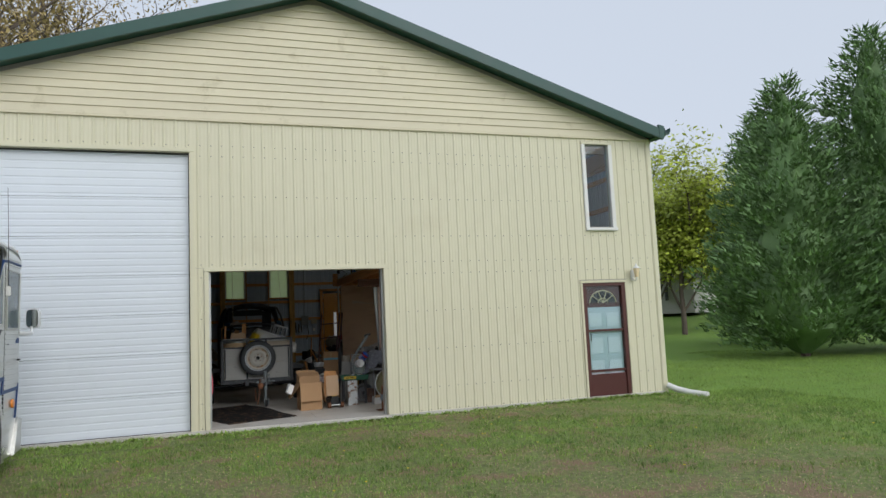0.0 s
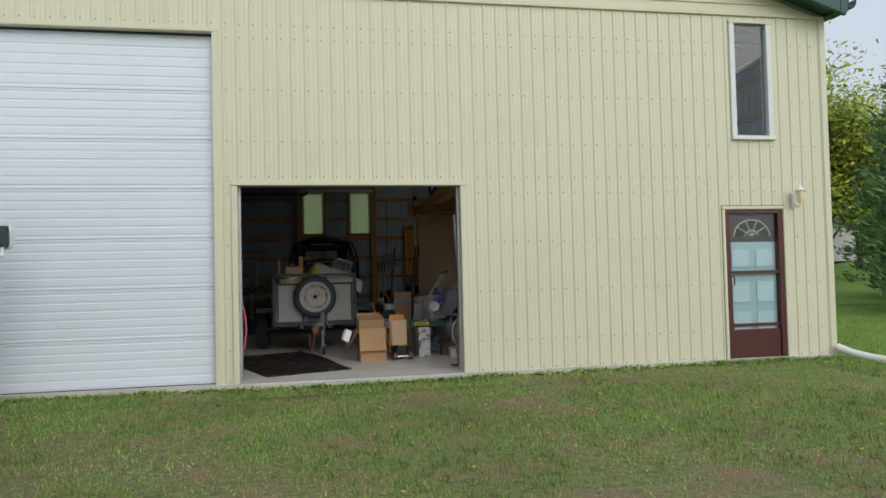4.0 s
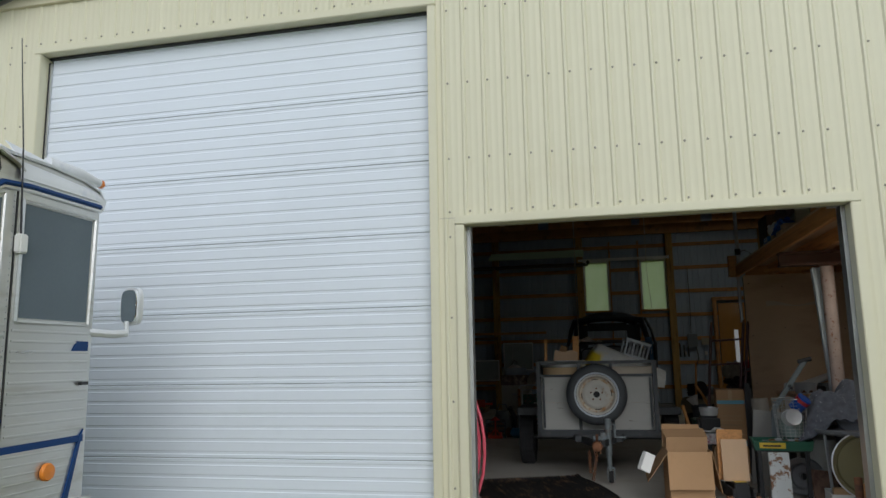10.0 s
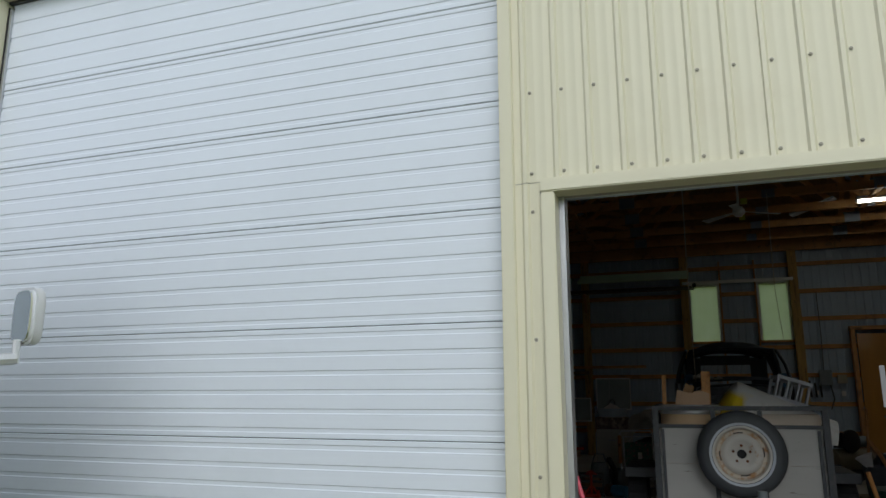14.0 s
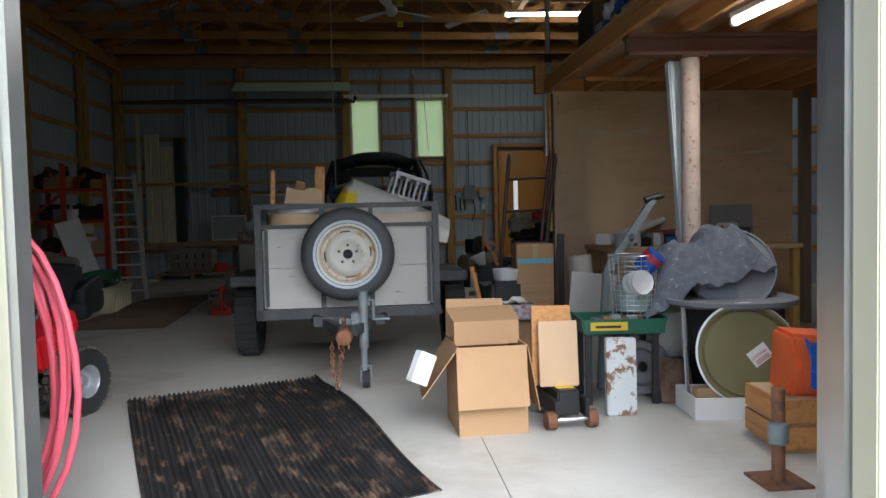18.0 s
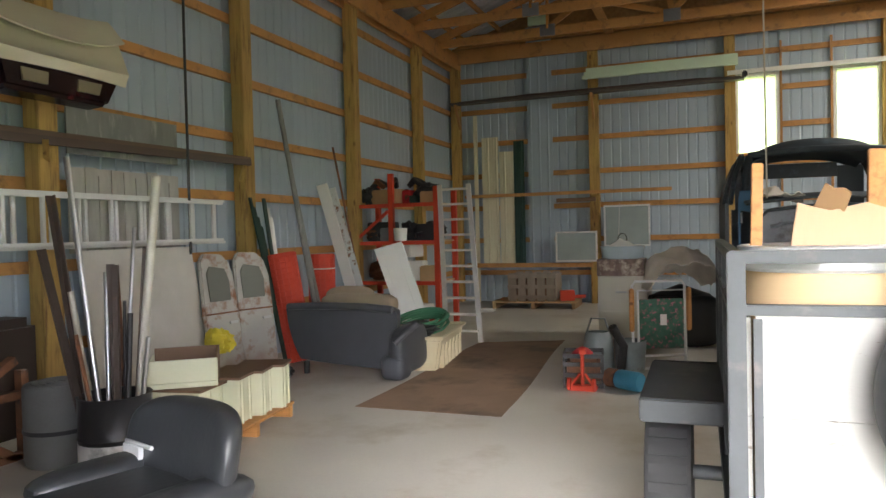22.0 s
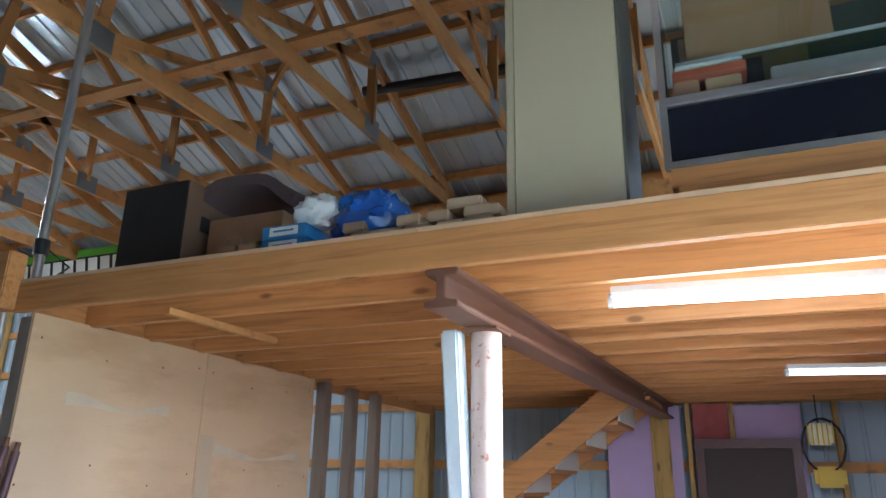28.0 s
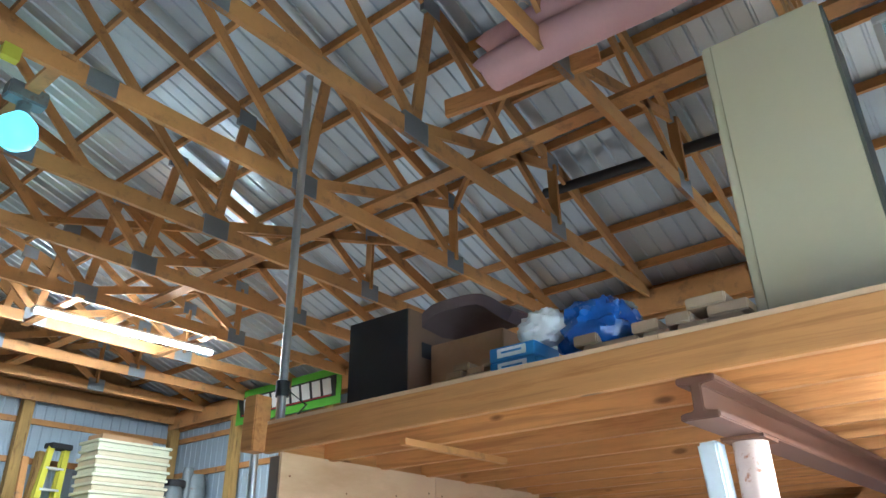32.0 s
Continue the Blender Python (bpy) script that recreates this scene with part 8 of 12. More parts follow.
part("disc", MB().lathe([(0.13, 0.0), (0.10, 0.02), (0.04, 0.015), (0.03, 0.0)], 24), mat("dull_rim_disc", (0.3, 0.3, 0.31), 0.5, 0.5), wr, thick=0.004)
solo("rusty_plate", B(-0.12, 0.12, -0.006, 0.006, 0, 0.27), mat("mottled_rust", (0.20, 0.12, 0.08), 0.8, var=0.3, second=(0.10, 0.05, 0.035), mix=0.45, mix_scale=9), "square plate of mottled rusty steel, leaning", "steel plate", m=pose(2.70, 13.74, 0.0, -22, 8, 14))
solo("propane_tank", MB().lathe([(0, 0.0), (0.10, 0.01), (0.17, 0.06), (0.19, 0.14), (0.19, 0.26), (0.17, 0.34), (0.10, 0.39), (0, 0.40)], 28), mat("dirty_white", (0.58, 0.57, 0.52), 0.45, var=0.1, second=(0.35, 0.32, 0.28), mix=0.25), "dirty white rounded tank", "tank", m=pose(2.78, 14.22, 0.16))
solo("dark_plinth", B(2.60, 2.98, 14.10, 14.40, 0, 0.16), BLACK, "dark wooden box under the tank", "box", bevel=0.005)
lid = thing("drum_lid", pose(2.96, 13.42, 0.35, 78, 0, -8), "round olive drum lid with a paper label", "drum lid")
part("lid_disc", MB().lathe([(0, 0.0), (0.235, 0.0), (0.245, -0.012), (0.255, -0.012), (0.26, 0.012), (0.275, 0.014), (0.28, 0.0), (0.275, -0.02)], 48), mat("olive_lacquer", (0.22, 0.20, 0.10), 0.4, 0.2, var=0.1), lid)
part("rim_ring", MB().tube([(0.278 * math.cos(2 * math.pi * k / 48), 0.278 * math.sin(2 * math.pi * k / 48), 0.0) for k in range(49)], 0.010, 8), ALU, lid, "bright rim")
part("paper_label", MB().at(Euler((0, 0, radians(35))).to_matrix().to_4x4()).box(-0.01, 0.11, -0.09, 0.0, 0.002, 0.005), WHITE, lid)
lid_text = writing("label_text", "CAUTION", 0.022, REDPL, lid, Euler((0, 0, radians(35))).to_matrix().to_4x4() @ Matrix.Translation((-0.004, -0.048, 0.0056)))
for k in range(3):
    part("label_bar", MB().at(Euler((0, 0, radians(35))).to_matrix().to_4x4()).box(0.005, 0.095, -0.064 - 0.009 * k, -0.060 - 0.009 * k, 0.0052, 0.006), REDPL, lid)
wt = thing("white_tray", pose(2.89, 13.52, 0, 0, 0, -6), "low white metal tray full of switch boxes", "tray")
part("tray_shell", MB().box(-0.24, 0.24, -0.17, -0.16, 0, 0.12).box(-0.24, 0.24, 0.16, 0.17, 0, 0.12).box(-0.24, -0.23, -0.16, 0.16, 0, 0.12).box(0.23, 0.24, -0.16, 0.16, 0, 0.12).box(-0.23, 0.23, -0.16, 0.16, 0, 0.008), WHITE, wt)
for k, (x, w_, m_) in enumerate(((-0.12, 0.18, OFFC), (0.09, 0.18, ALU), (-0.02, 0.08, RUST))):
    part("switch_box", B(x - w_ / 2, x + w_ / 2, -0.11, -0.02, 0.01, 0.16 - 0.03 * k), m_, wt, bevel=0.006)
part("loose_wire", MB().tube([(0.0, -0.1, 0.16), (0.08, -0.12, 0.19), (0.16, -0.1, 0.17), (0.2, -0.05, 0.2)], 0.004, 5), BLACK, wt)
part("stray_bar", MB().beam((-0.18, 0.12, 0.02), (-0.20, 0.15, 0.62), 0.025, 0.01), ALU, wt)
# round patio tables under a moving blanket
GREYT = mat("grey_resin", (0.20, 0.21, 0.23), 0.5, var=0.1)
rt = thing("folded_round_table", pose(3.12, 13.90, 0.79, 68, 0, -16), "grey resin round table tipped on its edge under a blanket", "table")
part("table_top", MB().lathe([(0, 0.0), (0.25, 0.0), (0.265, -0.006), (0.27, -0.022), (0.26, -0.032), (0.0, -0.03)], 44), GREYT, rt)
part("rim_lip", MB().tube([(0.258 * math.cos(2 * math.pi * k / 44), 0.258 * math.sin(2 * math.pi * k / 44), 0.004) for k in range(45)], 0.009, 6), GREYT, rt)
part("under_brace", B(0.02, 0.065, -0.24, 0.20, 0.001, 0.022), GREYT, rt, bevel=0.004)
part("print_bar", B(-0.16, -0.12, 0.02, 0.15, 0.0005, 0.002), mat("faded_print", (0.12, 0.13, 0.15), 0.6), rt)
rt2 = thing("round_table_top", pose(3.05, 13.82, 0.58), "grey round table top lying flat on a dark cabinet", "table")
part("table_top", MB().lathe([(0, 0.0), (0.36, 0.0), (0.395, 0.02), (0.40, 0.045), (0.385, 0.05), (0.36, 0.03), (0, 0.03)], 48), GREYT, rt2)
part("pedestal", B(-0.16, 0.26, -0.20, 0.2, -0.58, 0.0), BLACK, rt2, bevel=0.01)
part("white_tag", B(-0.10, 0.02, -0.204, -0.201, -0.13, -0.08), WHITE, rt2)
BLKT = mat("moving_blanket", (0.13, 0.14, 0.17), 0.95, var=0.4, scale=18, fine=90, second=(0.46, 0.45, 0.46), mix=0.20, mix_scale=34, edge=(0.52, 0.55), bump=0.6)


def blanket(u, v):
    a, b = 2 * u - 1, 2 * v - 1
    r = math.hypot(a, b)
    fold = 0.055 * math.sin(7.0 * a + 2.5 * b + 2 * wavy(13, a, b, 0)) * (1 - 0.5 * r)
    z = 0.26 * max(0.0, 1 - abs(a) ** 3) * max(0.0, 1 - abs(b) ** 3) + 0.10 * abs(wavy(11, a * 2.2, b * 2.2, 0)) + 0.045 * abs(wavy(12, a * 5, b * 5, 0)) + fold
    return (2.98 + 0.42 * a + 0.05 * b, 14.04 + 0.26 * b, 0.70 + 0.10 * a + max(-0.05, z) - 0.16 * max(0.0, -a - 0.55) - 0.10 * max(0.0, -b - 0.6))


solo("moving_blanket", MB().grid(blanket, 56, 40), BLKT, "speckled grey quilted moving blanket heaped over tables", "blanket", thick=0.02)
cb = thing("cooler_bag", pose(3.05, 12.93, 0.256, 0, 0, -8), "orange and blue printed shopping bag with blue straps", "bag")
BAGP = mat("orange_fabric", (0.72, 0.13, 0.03), 0.6, var=0.25, scale=5)
paint_zone(BAGP, 0, 0.03, 0.07, (0.03, 0.12, 0.50), 1.0, 0.10, 5.0)
part("bag_body", MB().add([(-0.19, -0.12, 0), (0.20, -0.12, 0), (0.20, 0.12, 0), (-0.19, 0.12, 0), (-0.17, -0.16, 0.16), (0.23, -0.16, 0.16), (0.23, 0.14, 0.16), (-0.17, 0.14, 0.16), (-0.18, -0.11, 0.30), (0.22, -0.13, 0.27), (0.22, 0.09, 0.28), (-0.18, 0.10, 0.31)],
     [(0, 1, 5, 4), (4, 5, 9, 8), (1, 2, 6, 5), (5, 6, 10, 9), (2, 3, 7, 6), (6, 7, 11, 10), (3, 0, 4, 7), (7, 4, 8, 11), (3, 2, 1, 0), (8, 9, 10, 11)]), BAGP, cb, bevel=0.02)
BAGB = mat("blue_fabric", (0.02, 0.13, 0.55), 0.6, var=0.12)
part("handle", MB().grid(lambda u, v: (-0.13 + 0.20 * u + 0.012 * v * (1 - 2 * u), -0.175 - 0.01 * math.sin(math.pi * u), 0.10 + 0.19 * (2 * u - 1) ** 2 * (1 if u < 0.5 else 0.9) - 0.012 * v), 20, 2), BAGB, cb, "flat blue strap", thick=0.022)
part("handle", MB().grid(lambda u, v: (-0.11 + 0.03 * v, -0.172 - 0.004 * u, 0.05 + 0.22 * u), 8, 1), BAGB, cb, "flat blue strap", thick=0.004)
for k in range(2):
    part("print_bar", B(0.0, 0.17, -0.168, -0.165, 0.045 + 0.022 * k, 0.055 + 0.022 * k), WHITE, cb)
wc = thing("wooden_crate", pose(3.02, 12.95, 0, 0, 0, -6), "rough pine crate under the cooler bag", "crate")
for k in range(2):
    part("slat", B(-0.24, 0.24, -0.20, -0.185, 0.02 + 0.125 * k, 0.13 + 0.125 * k), FIR, wc, bevel=0.003)
    part("slat", B(-0.24, -0.225, -0.184, 0.18, 0.02 + 0.125 * k, 0.13 + 0.125 * k), FIR, wc, bevel=0.003)
part("crate_core", B(-0.22, 0.22, -0.18, 0.18, 0, 0.255), PLY, wc)
pp = thing("pipe_stand", pose(2.575, 12.47, 0), "rusty pipe stub with a flange on a steel plate", "pipe")
part("plate", B(-0.10, 0.10, -0.10, 0.10, 0, 0.012), RUST, pp)
part("pipe", MB().tube([(0, 0, 0.012), (0, 0, 0.40)], 0.028, 12), RUST, pp)
part("coupling", MB().lathe([(0.03, 0.16), (0.042, 0.17), (0.042, 0.25), (0.03, 0.26)], 14), GREYP, pp)

# cartons, totes and tools behind the open carton
for x, y, z, w_, d_, h, rz, m_, lb in ((2.20, 15.45, 0.30, 0.30, 0.34, 0.62, -4, CARDB, "tall printed brown carton standing on others"), (2.16, 15.45, 0.0, 0.40, 0.40, 0.30, 3, CARDB, "large plain carton on the floor"), (1.85, 15.55, 0.0, 0.42, 0.40, 0.30, 0, mat("tote_grey", (0.08, 0.088, 0.092), 0.5, var=0.2), "grey plastic tote on the floor"),
                                   (1.72, 16.0, 0.0, 0.26, 0.3, 0.42, 0, WHITE, "white carton beside the trailer wheel"), (2.12, 16.13, 0.0, 0.5, 0.4, 0.5, 0, mat("green_tote", (0.02, 0.09, 0.06), 0.5), "green storage tote with lid")):
    bx = thing("storage_box", pose(x, y, z, 0, 0, rz), lb, "box")
    part("shell", B(-w_ / 2, w_ / 2, -d_ / 2, d_ / 2, 0, h), m_, bx, bevel=0.006)
    if h > 0.5 and m_ == CARDB:
        part("blue_strip", B(-w_ / 2 + 0.005, w_ / 2 - 0.005, -d_ / 2 - 0.003, -d_ / 2 - 0.0005, 0.0, 0.06), mat("print_blue", (0.16, 0.40, 0.52), 0.7), bx)
        part("blue_strip", B(-w_ / 2 + 0.005, w_ / 2 - 0.005, -d_ / 2 - 0.003, -d_ / 2 - 0.0005, h - 0.16, h - 0.12), bpy.data.materials["print_blue"], bx)
        for k in range(5):
            part("print_bar", B(-w_ / 2 + 0.03, w_ / 2 - 0.04, -d_ / 2 - 0.003, -d_ / 2 - 0.0005, 0.12 + 0.05 * k, 0.135 + 0.05 * k), OFFC, bx)
        part("tape", B(-0.02, 0.02, -d_ / 2 - 0.004, -d_ / 2 - 0.001, h - 0.12, h), mat("tape", (0.45, 0.30, 0.16), 0.3), bx)
    elif m_ not in (CARDB, WHITE):
        part("lid", B(-w_ / 2 - 0.01, w_ / 2 + 0.01, -d_ / 2 - 0.01, d_ / 2 + 0.01, h, h + 0.03), m_, bx, bevel=0.006)
tb = thing("parts_tray", pose(1.92, 15.28, 0.33, 0, 0, 4), "shallow grey tray of tools, papers and a printed box", "tray")
part("tray_shell", MB().box(-0.22, 0.22, -0.16, -0.15, 0, 0.12).box(-0.22, 0.22, 0.15, 0.16, 0, 0.12).box(-0.22, -0.21, -0.15, 0.15, 0, 0.12).box(0.21, 0.22, -0.15, 0.15, 0, 0.12).box(-0.21, 0.21, -0.15, 0.15, 0, 0.01), mat("tray_grey", (0.30, 0.32, 0.33), 0.5), tb)
part("printed_box", B(-0.06, 0.2, -0.166, -0.161, 0.005, 0.115), mat("flower_print", (0.55, 0.50, 0.50), 0.6, var=0.6, scale=30, second=(0.35, 0.08, 0.14), mix=0.4, mix_scale=25), tb)
part("tool_case", B(-0.10, 0.14, -0.05, 0.12, 0.05, 0.30), BLACK, tb, bevel=0.03)
part("paper_wad", MB().grid(lambda u, v: (-0.1 + 0.26 * u, -0.13 + 0.12 * v, 0.10 + 0.08 * abs(wavy(21, u * 4, v * 4, 0)) + 0.03), 8, 6), WHITE, tb, thick=0.006)
part("wood_handle", MB().tube([(-0.18, 0.0, 0.10), (-0.26, -0.02, 0.42)], 0.018, 8), FIR, tb)
part("chrome_bowl", MB().at(Matrix.Translation((0.05, 0.08, 0.30))).lathe([(0.0, 0.0), (0.10, 0.0), (0.11, 0.05), (0.115, 0.09), (0.10, 0.09)], 24), ALU, tb)
solo("fence_post_tool", MB().beam((2.33, 15.05, 0.0), (2.33, 15.02, 1.0), 0.05, 0.02).beam((2.31, 15.05, 0.30), (2.31, 15.03, 0.9), 0.02, 0.03), BLACK, "dark steel post with a yellow tip leaning on cartons", "steel post")
solo("rolled_carpet", MB().tube([(2.42, 14.62, 0.0), (2.38, 14.70, 0.85)], 0.085, 16), mat("grey_carpet", (0.30, 0.27, 0.23), 0.95, var=0.15, bump=0.6), "grey carpet remnant rolled upright", "carpet roll")
solo("leaning_board", B(-0.16, 0.16, -0.01, 0.01, 0, 0.74), mat("grey_board", (0.33, 0.32, 0.30), 0.8), "grey board leaning behind the stand", "board", m=pose(2.36, 14.48, 0, -8, 6, -8))
for k in range(9):
    solo("bench_clutter", B(-0.06, 0.06, -0.05, 0.05, 0, 0.05 + 0.03 * (k % 3)), (RUST, BLACK, ALU, GREYP, OFFC)[k % 5], "small tool or part among the bench clutter", "clutter", "bench clutter", bevel=0.012, m=pose(3.05 + 0.17 * k % 1.1, 15.5 + 0.12 * (k % 3), 0.86, 0, 0, 25 * k))
wb2 = thing("work_table", pose(3.65, 15.85, 0), "low table crowded with tools under the loft", "table")
part("table_top", B(-0.75, 0.9, -0.45, 0.45, 0.82, 0.86), PLY, wb2, bevel=0.004)
for x in (-0.7, 0.85):
    for y in (-0.4, 0.4):
        part("leg", B(x - 0.03, x + 0.03, y - 0.03, y + 0.03, 0, 0.82), POST, wb2)
part("under_box", B(-0.7, 0.6, -0.3, 0.4, 0, 0.6), BLACK, wb2)
for k, (x, y, m_) in enumerate(((3.36, 16.24, WHITE), (3.44, 16.16, WHITE))):
    solo("paper_roll", MB().tube([(x - 0.22, y - 0.05, 0.92 + 0.02 * k), (x + 0.25, y + 0.16, 1.06 + 0.02 * k)], 0.035, 12), m_, "long white paper roll on the bench", "paper roll", "paper rolls")
for k in range(7):
    jm = thing("glass_jar", pose(3.28 + 0.075 * (k % 4), 15.98 + 0.09 * (k // 4), 0.86), "small glass jar of screws with a metal lid", "jar", "jars of screws")
    part("jar", MB().lathe([(0, 0), (0.032, 0), (0.034, 0.06), (0.026, 0.07), (0, 0.07)], 14), mat("jar_dark", (0.16, 0.13, 0.10), 0.2) if k == 0 else bpy.data.materials["jar_dark"], jm)
    part("lid", MB().lathe([(0.03, 0.068), (0.03, 0.085), (0, 0.087)], 14), ALU, jm)
for k, (x, y, w_, h, m_, lb) in enumerate(((3.72, 16.10, 0.22, 0.12, LBLUE, "blue and white carton on the bench"), (3.68, 15.80, 0.10, 0.13, REDPL, "red tin on the bench"), (4.15, 15.95, 0.14, 0.18, WHITE, "white carton on the bench"), (3.9, 15.62, 0.2, 0.07, LBLUE, "flat blue box on the bench"), (4.1, 15.6, 0.12, 0.15, BLACK, "black power tool on the bench"), (3.06, 16.18, 0.20, 0.10, WHITE, "white paper carton on the bench"))):
    solo("bench_box", B(-w_ / 2, w_ / 2, -0.07, 0.07, 0, h), m_, lb, "box", bevel=0.01, m=pose(x, y, 0.86, 0, 0, 13 * k))
solo("red_bar", MB().beam((3.45, 16.02, 0.96), (4.15, 15.92, 1.00), 0.05, 0.04), mat("maroon_steel", (0.22, 0.04, 0.035), 0.5), "maroon steel bar lying across the bench", "steel bar")
rs = thing("plastic_tub", pose(3.05, 15.55, 0.86), "cloudy plastic tub on the bench", "tub")
part("tub", MB().lathe([(0, 0), (0.09, 0), (0.11, 0.12), (0.115, 0.12), (0.10, 0.0)], 20), mat("cloudy_plastic", (0.5, 0.52, 0.53), 0.4), rs)
solo("lettered_board", MB().box(-0.2, 0.2, -0.01, 0.01, 0, 0.35), mat("grey_sign", (0.26, 0.26, 0.26), 0.7), "grey board with black painted marks", "board", m=pose(4.35, 16.22, 0.86, -8, 0, -6))

# ---- along the west wall ----
WX = X0 + 0.25
tl = thing("car_trunk_lid", Matrix.Translation((-4.2, 16.42, 2.6)), "cream car boot lid hung on the wall, black underside", "car part")
CARCREAM = mat("cream_car_paint", (0.66, 0.62, 0.48), 0.3, var=0.05, coat=0.3)


def lid_pt(u, v):
    # v = 0 at the wall, 1 at the rolled outer lip
    s = 2 * u - 1
    hw = 0.69 - 0.15 * v ** 1.4
    lip = max(0.0, v - 0.86) / 0.14
    x = -0.19 + 0.40 * v ** 0.8 - 0.05 * s * s * v - 0.05 * lip
    z = 0.35 - 0.42 * v - 0.10 * math.sin(math.pi * v) * (1 - 0.4 * s * s) - 0.05 * lip * lip + 0.05 * abs(s) ** 3 * (1 - v)
    return (x, s * hw, z)


def lip_pt(u, v):
    # the raised flange along the wall side, drooping in a curve over the lid
    s = 2 * u - 1
    x, y, z = lid_pt(u, (0.47 - 0.10 * s * s) * v)
    return (x + 0.045 * v, y, z + 0.035 + 0.03 * v * v)


part("lid_shell", MB().grid(lid_pt, 28, 22), CARCREAM, tl, thick=0.014)
part("spoiler_lip", MB().grid(lip_pt, 28, 10), CARCREAM, tl, "curved cream flange with a sharp crease", thick=0.012)
for s_ in (-0.1, 0.42):
    part("crease_stain", MB().grid(lambda u, v: tuple(Vector(lid_pt(0.5 + 0.5 * (s_ + 0.16 * u), 0.47 + 0.05 * v * (1 - abs(2 * u - 1)))) + Vector((0.004, 0, 0.012))), 8, 3), mat("old_red_paint", (0.16, 0.02, 0.02), 0.5) if "old_red_paint" not in bpy.data.materials else bpy.data.materials["old_red_paint"], tl, thick=0.002)
part("lamp_panel", MB().add([(-0.10, -0.47, -0.10), (0.13, -0.50, -0.08), (0.13, 0.50, -0.08), (-0.10, 0.47, -0.10), (-0.10, -0.40, -0.30), (0.09, -0.42, -0.28), (0.09, 0.42, -0.28), (-0.10, 0.40, -0.30)],
     [(0, 1, 2, 3), (7, 6, 5, 4), (0, 4, 5, 1), (1, 5, 6, 2), (2, 6, 7, 3), (3, 7, 4, 0)]), mat("red_black_plastic", (0.016, 0.006, 0.007), 0.18, var=0.3, second=(0.06, 0.006, 0.008), mix=0.25, mix_scale=5), tl, "glossy red-black lamp panel", bevel=0.03)
for s_ in (-1, 1):
    part("tail_lamp", MB().add([(0.120, s_ * 0.12, -0.22), (0.120, s_ * 0.30, -0.22), (0.128, s_ * 0.32, -0.14), (0.128, s_ * 0.12, -0.14), (0.10, s_ * 0.12, -0.22), (0.10, s_ * 0.30, -0.22), (0.10, s_ * 0.32, -0.14), (0.10, s_ * 0.12, -0.14)],
         [(0, 1, 2, 3), (7, 6, 5, 4), (0, 4, 5, 1), (1, 5, 6, 2), (2, 6, 7, 3), (3, 7, 4, 0)]), mat("dull_lens", (0.20, 0.17, 0.10), 0.3) if s_ < 0 else bpy.data.materials["dull_lens"], tl)
part("hanger", MB().tube([(-0.26, 0.0, 0.20), (-0.10, 0.0, 0.10), (-0.02, 0, -0.09)], 0.015, 8), STEEL, tl)


def ladder(name, m, length, width, n, material, label, depth=0.07, lift=False):
    t = thing(name, m, label, "ladder")
    for s in (0, width):
        part("rail", B(0, length, s - 0.012, s + 0.012, -depth / 2, depth / 2), material, t, bevel=0.004)
    for k in range(n):
        x = length * (k + 0.6) / n
        part("rung", MB().tube([(x, 0.012, 0), (x, width - 0.012, 0)], 0.018, 8), material, t)
    return t


hl = ladder("aluminium_ladder", Matrix(((0, 0, 1, -4.40), (1, 0, 0, 14.9), (0, 1, 0, 1.30), (0, 0, 0, 1))), 3.55, 0.39, 12, mat("bright_aluminium", (0.74, 0.75, 0.75), 0.42, 0.25, var=0.08), "aluminium extension ladder hung flat on the wall")
ladder("aluminium_ladder", Matrix(((0, 0, 1, -4.33), (1, 0, 0, 15.35), (0, 1, 0, 1.325), (0, 0, 0, 1))), 3.0, 0.34, 10, bpy.data.materials["bright_aluminium"], "second aluminium ladder section hung in front of the first", 0.05)
solo("wall_rod", MB().beam((-4.40, 15.1, 2.04), (-4.40, 18.92, 2.10), 0.04, 0.06), mat("dark_channel", (0.09, 0.06, 0.045), 0.6), "dark steel channel resting on wall brackets", "steel channel")
solo("wall_rod", MB().beam((-4.44, 15.0, 2.10), (-4.44, 18.96, 2.14), 0.05, 0.04), mat("weathered_rail", (0.13, 0.085, 0.06), 0.8, var=0.3, scale=5, stretch=(1, 0.3, 1)), "weathered timber rail behind the steel channel", "rail")
for y in (16.62, 18.9):
    solo("wall_bracket", MB().beam((-4.50, y, 1.92), (-4.36, y - 0.12, 2.05), 0.04, 0.03), POST, "short wooden bracket on a post", "bracket", "wall brackets")
GREYSH = mat("grey_tin", (0.22, 0.23, 0.22), 0.6, var=0.25, scale=3, second=(0.38, 0.38, 0.35), mix=0.22, mix_scale=5, stretch=(1, 2.5, 0.6))
for y0, y1, z0, z1, m_, lb in ((16.78, 17.95, 2.0, 2.36, GREYSH, "dark grey sheet-metal panel behind the rod"), (16.78, 17.95, 1.25, 1.90, mat("weathered_boards", (0.42, 0.41, 0.38), 0.8, var=0.2, stretch=(1, 5, 1)), "grey weathered board panel behind the ladder")):
    solo("tin_sheet", B(-4.49, -4.475, y0, y1, z0, z1), m_, lb, "panel")
for k in range(9):
    solo("board_slat", B(-4.474, -4.466, 16.80 + 0.128 * k, 16.915 + 0.128 * k, 1.26, 1.88 + 0.035 * math.sin(2.3 * k) - 0.03 * (k > 6)), bpy.data.materials["weathered_boards"], "weathered grey board in the stack", "board", "weathered boards")
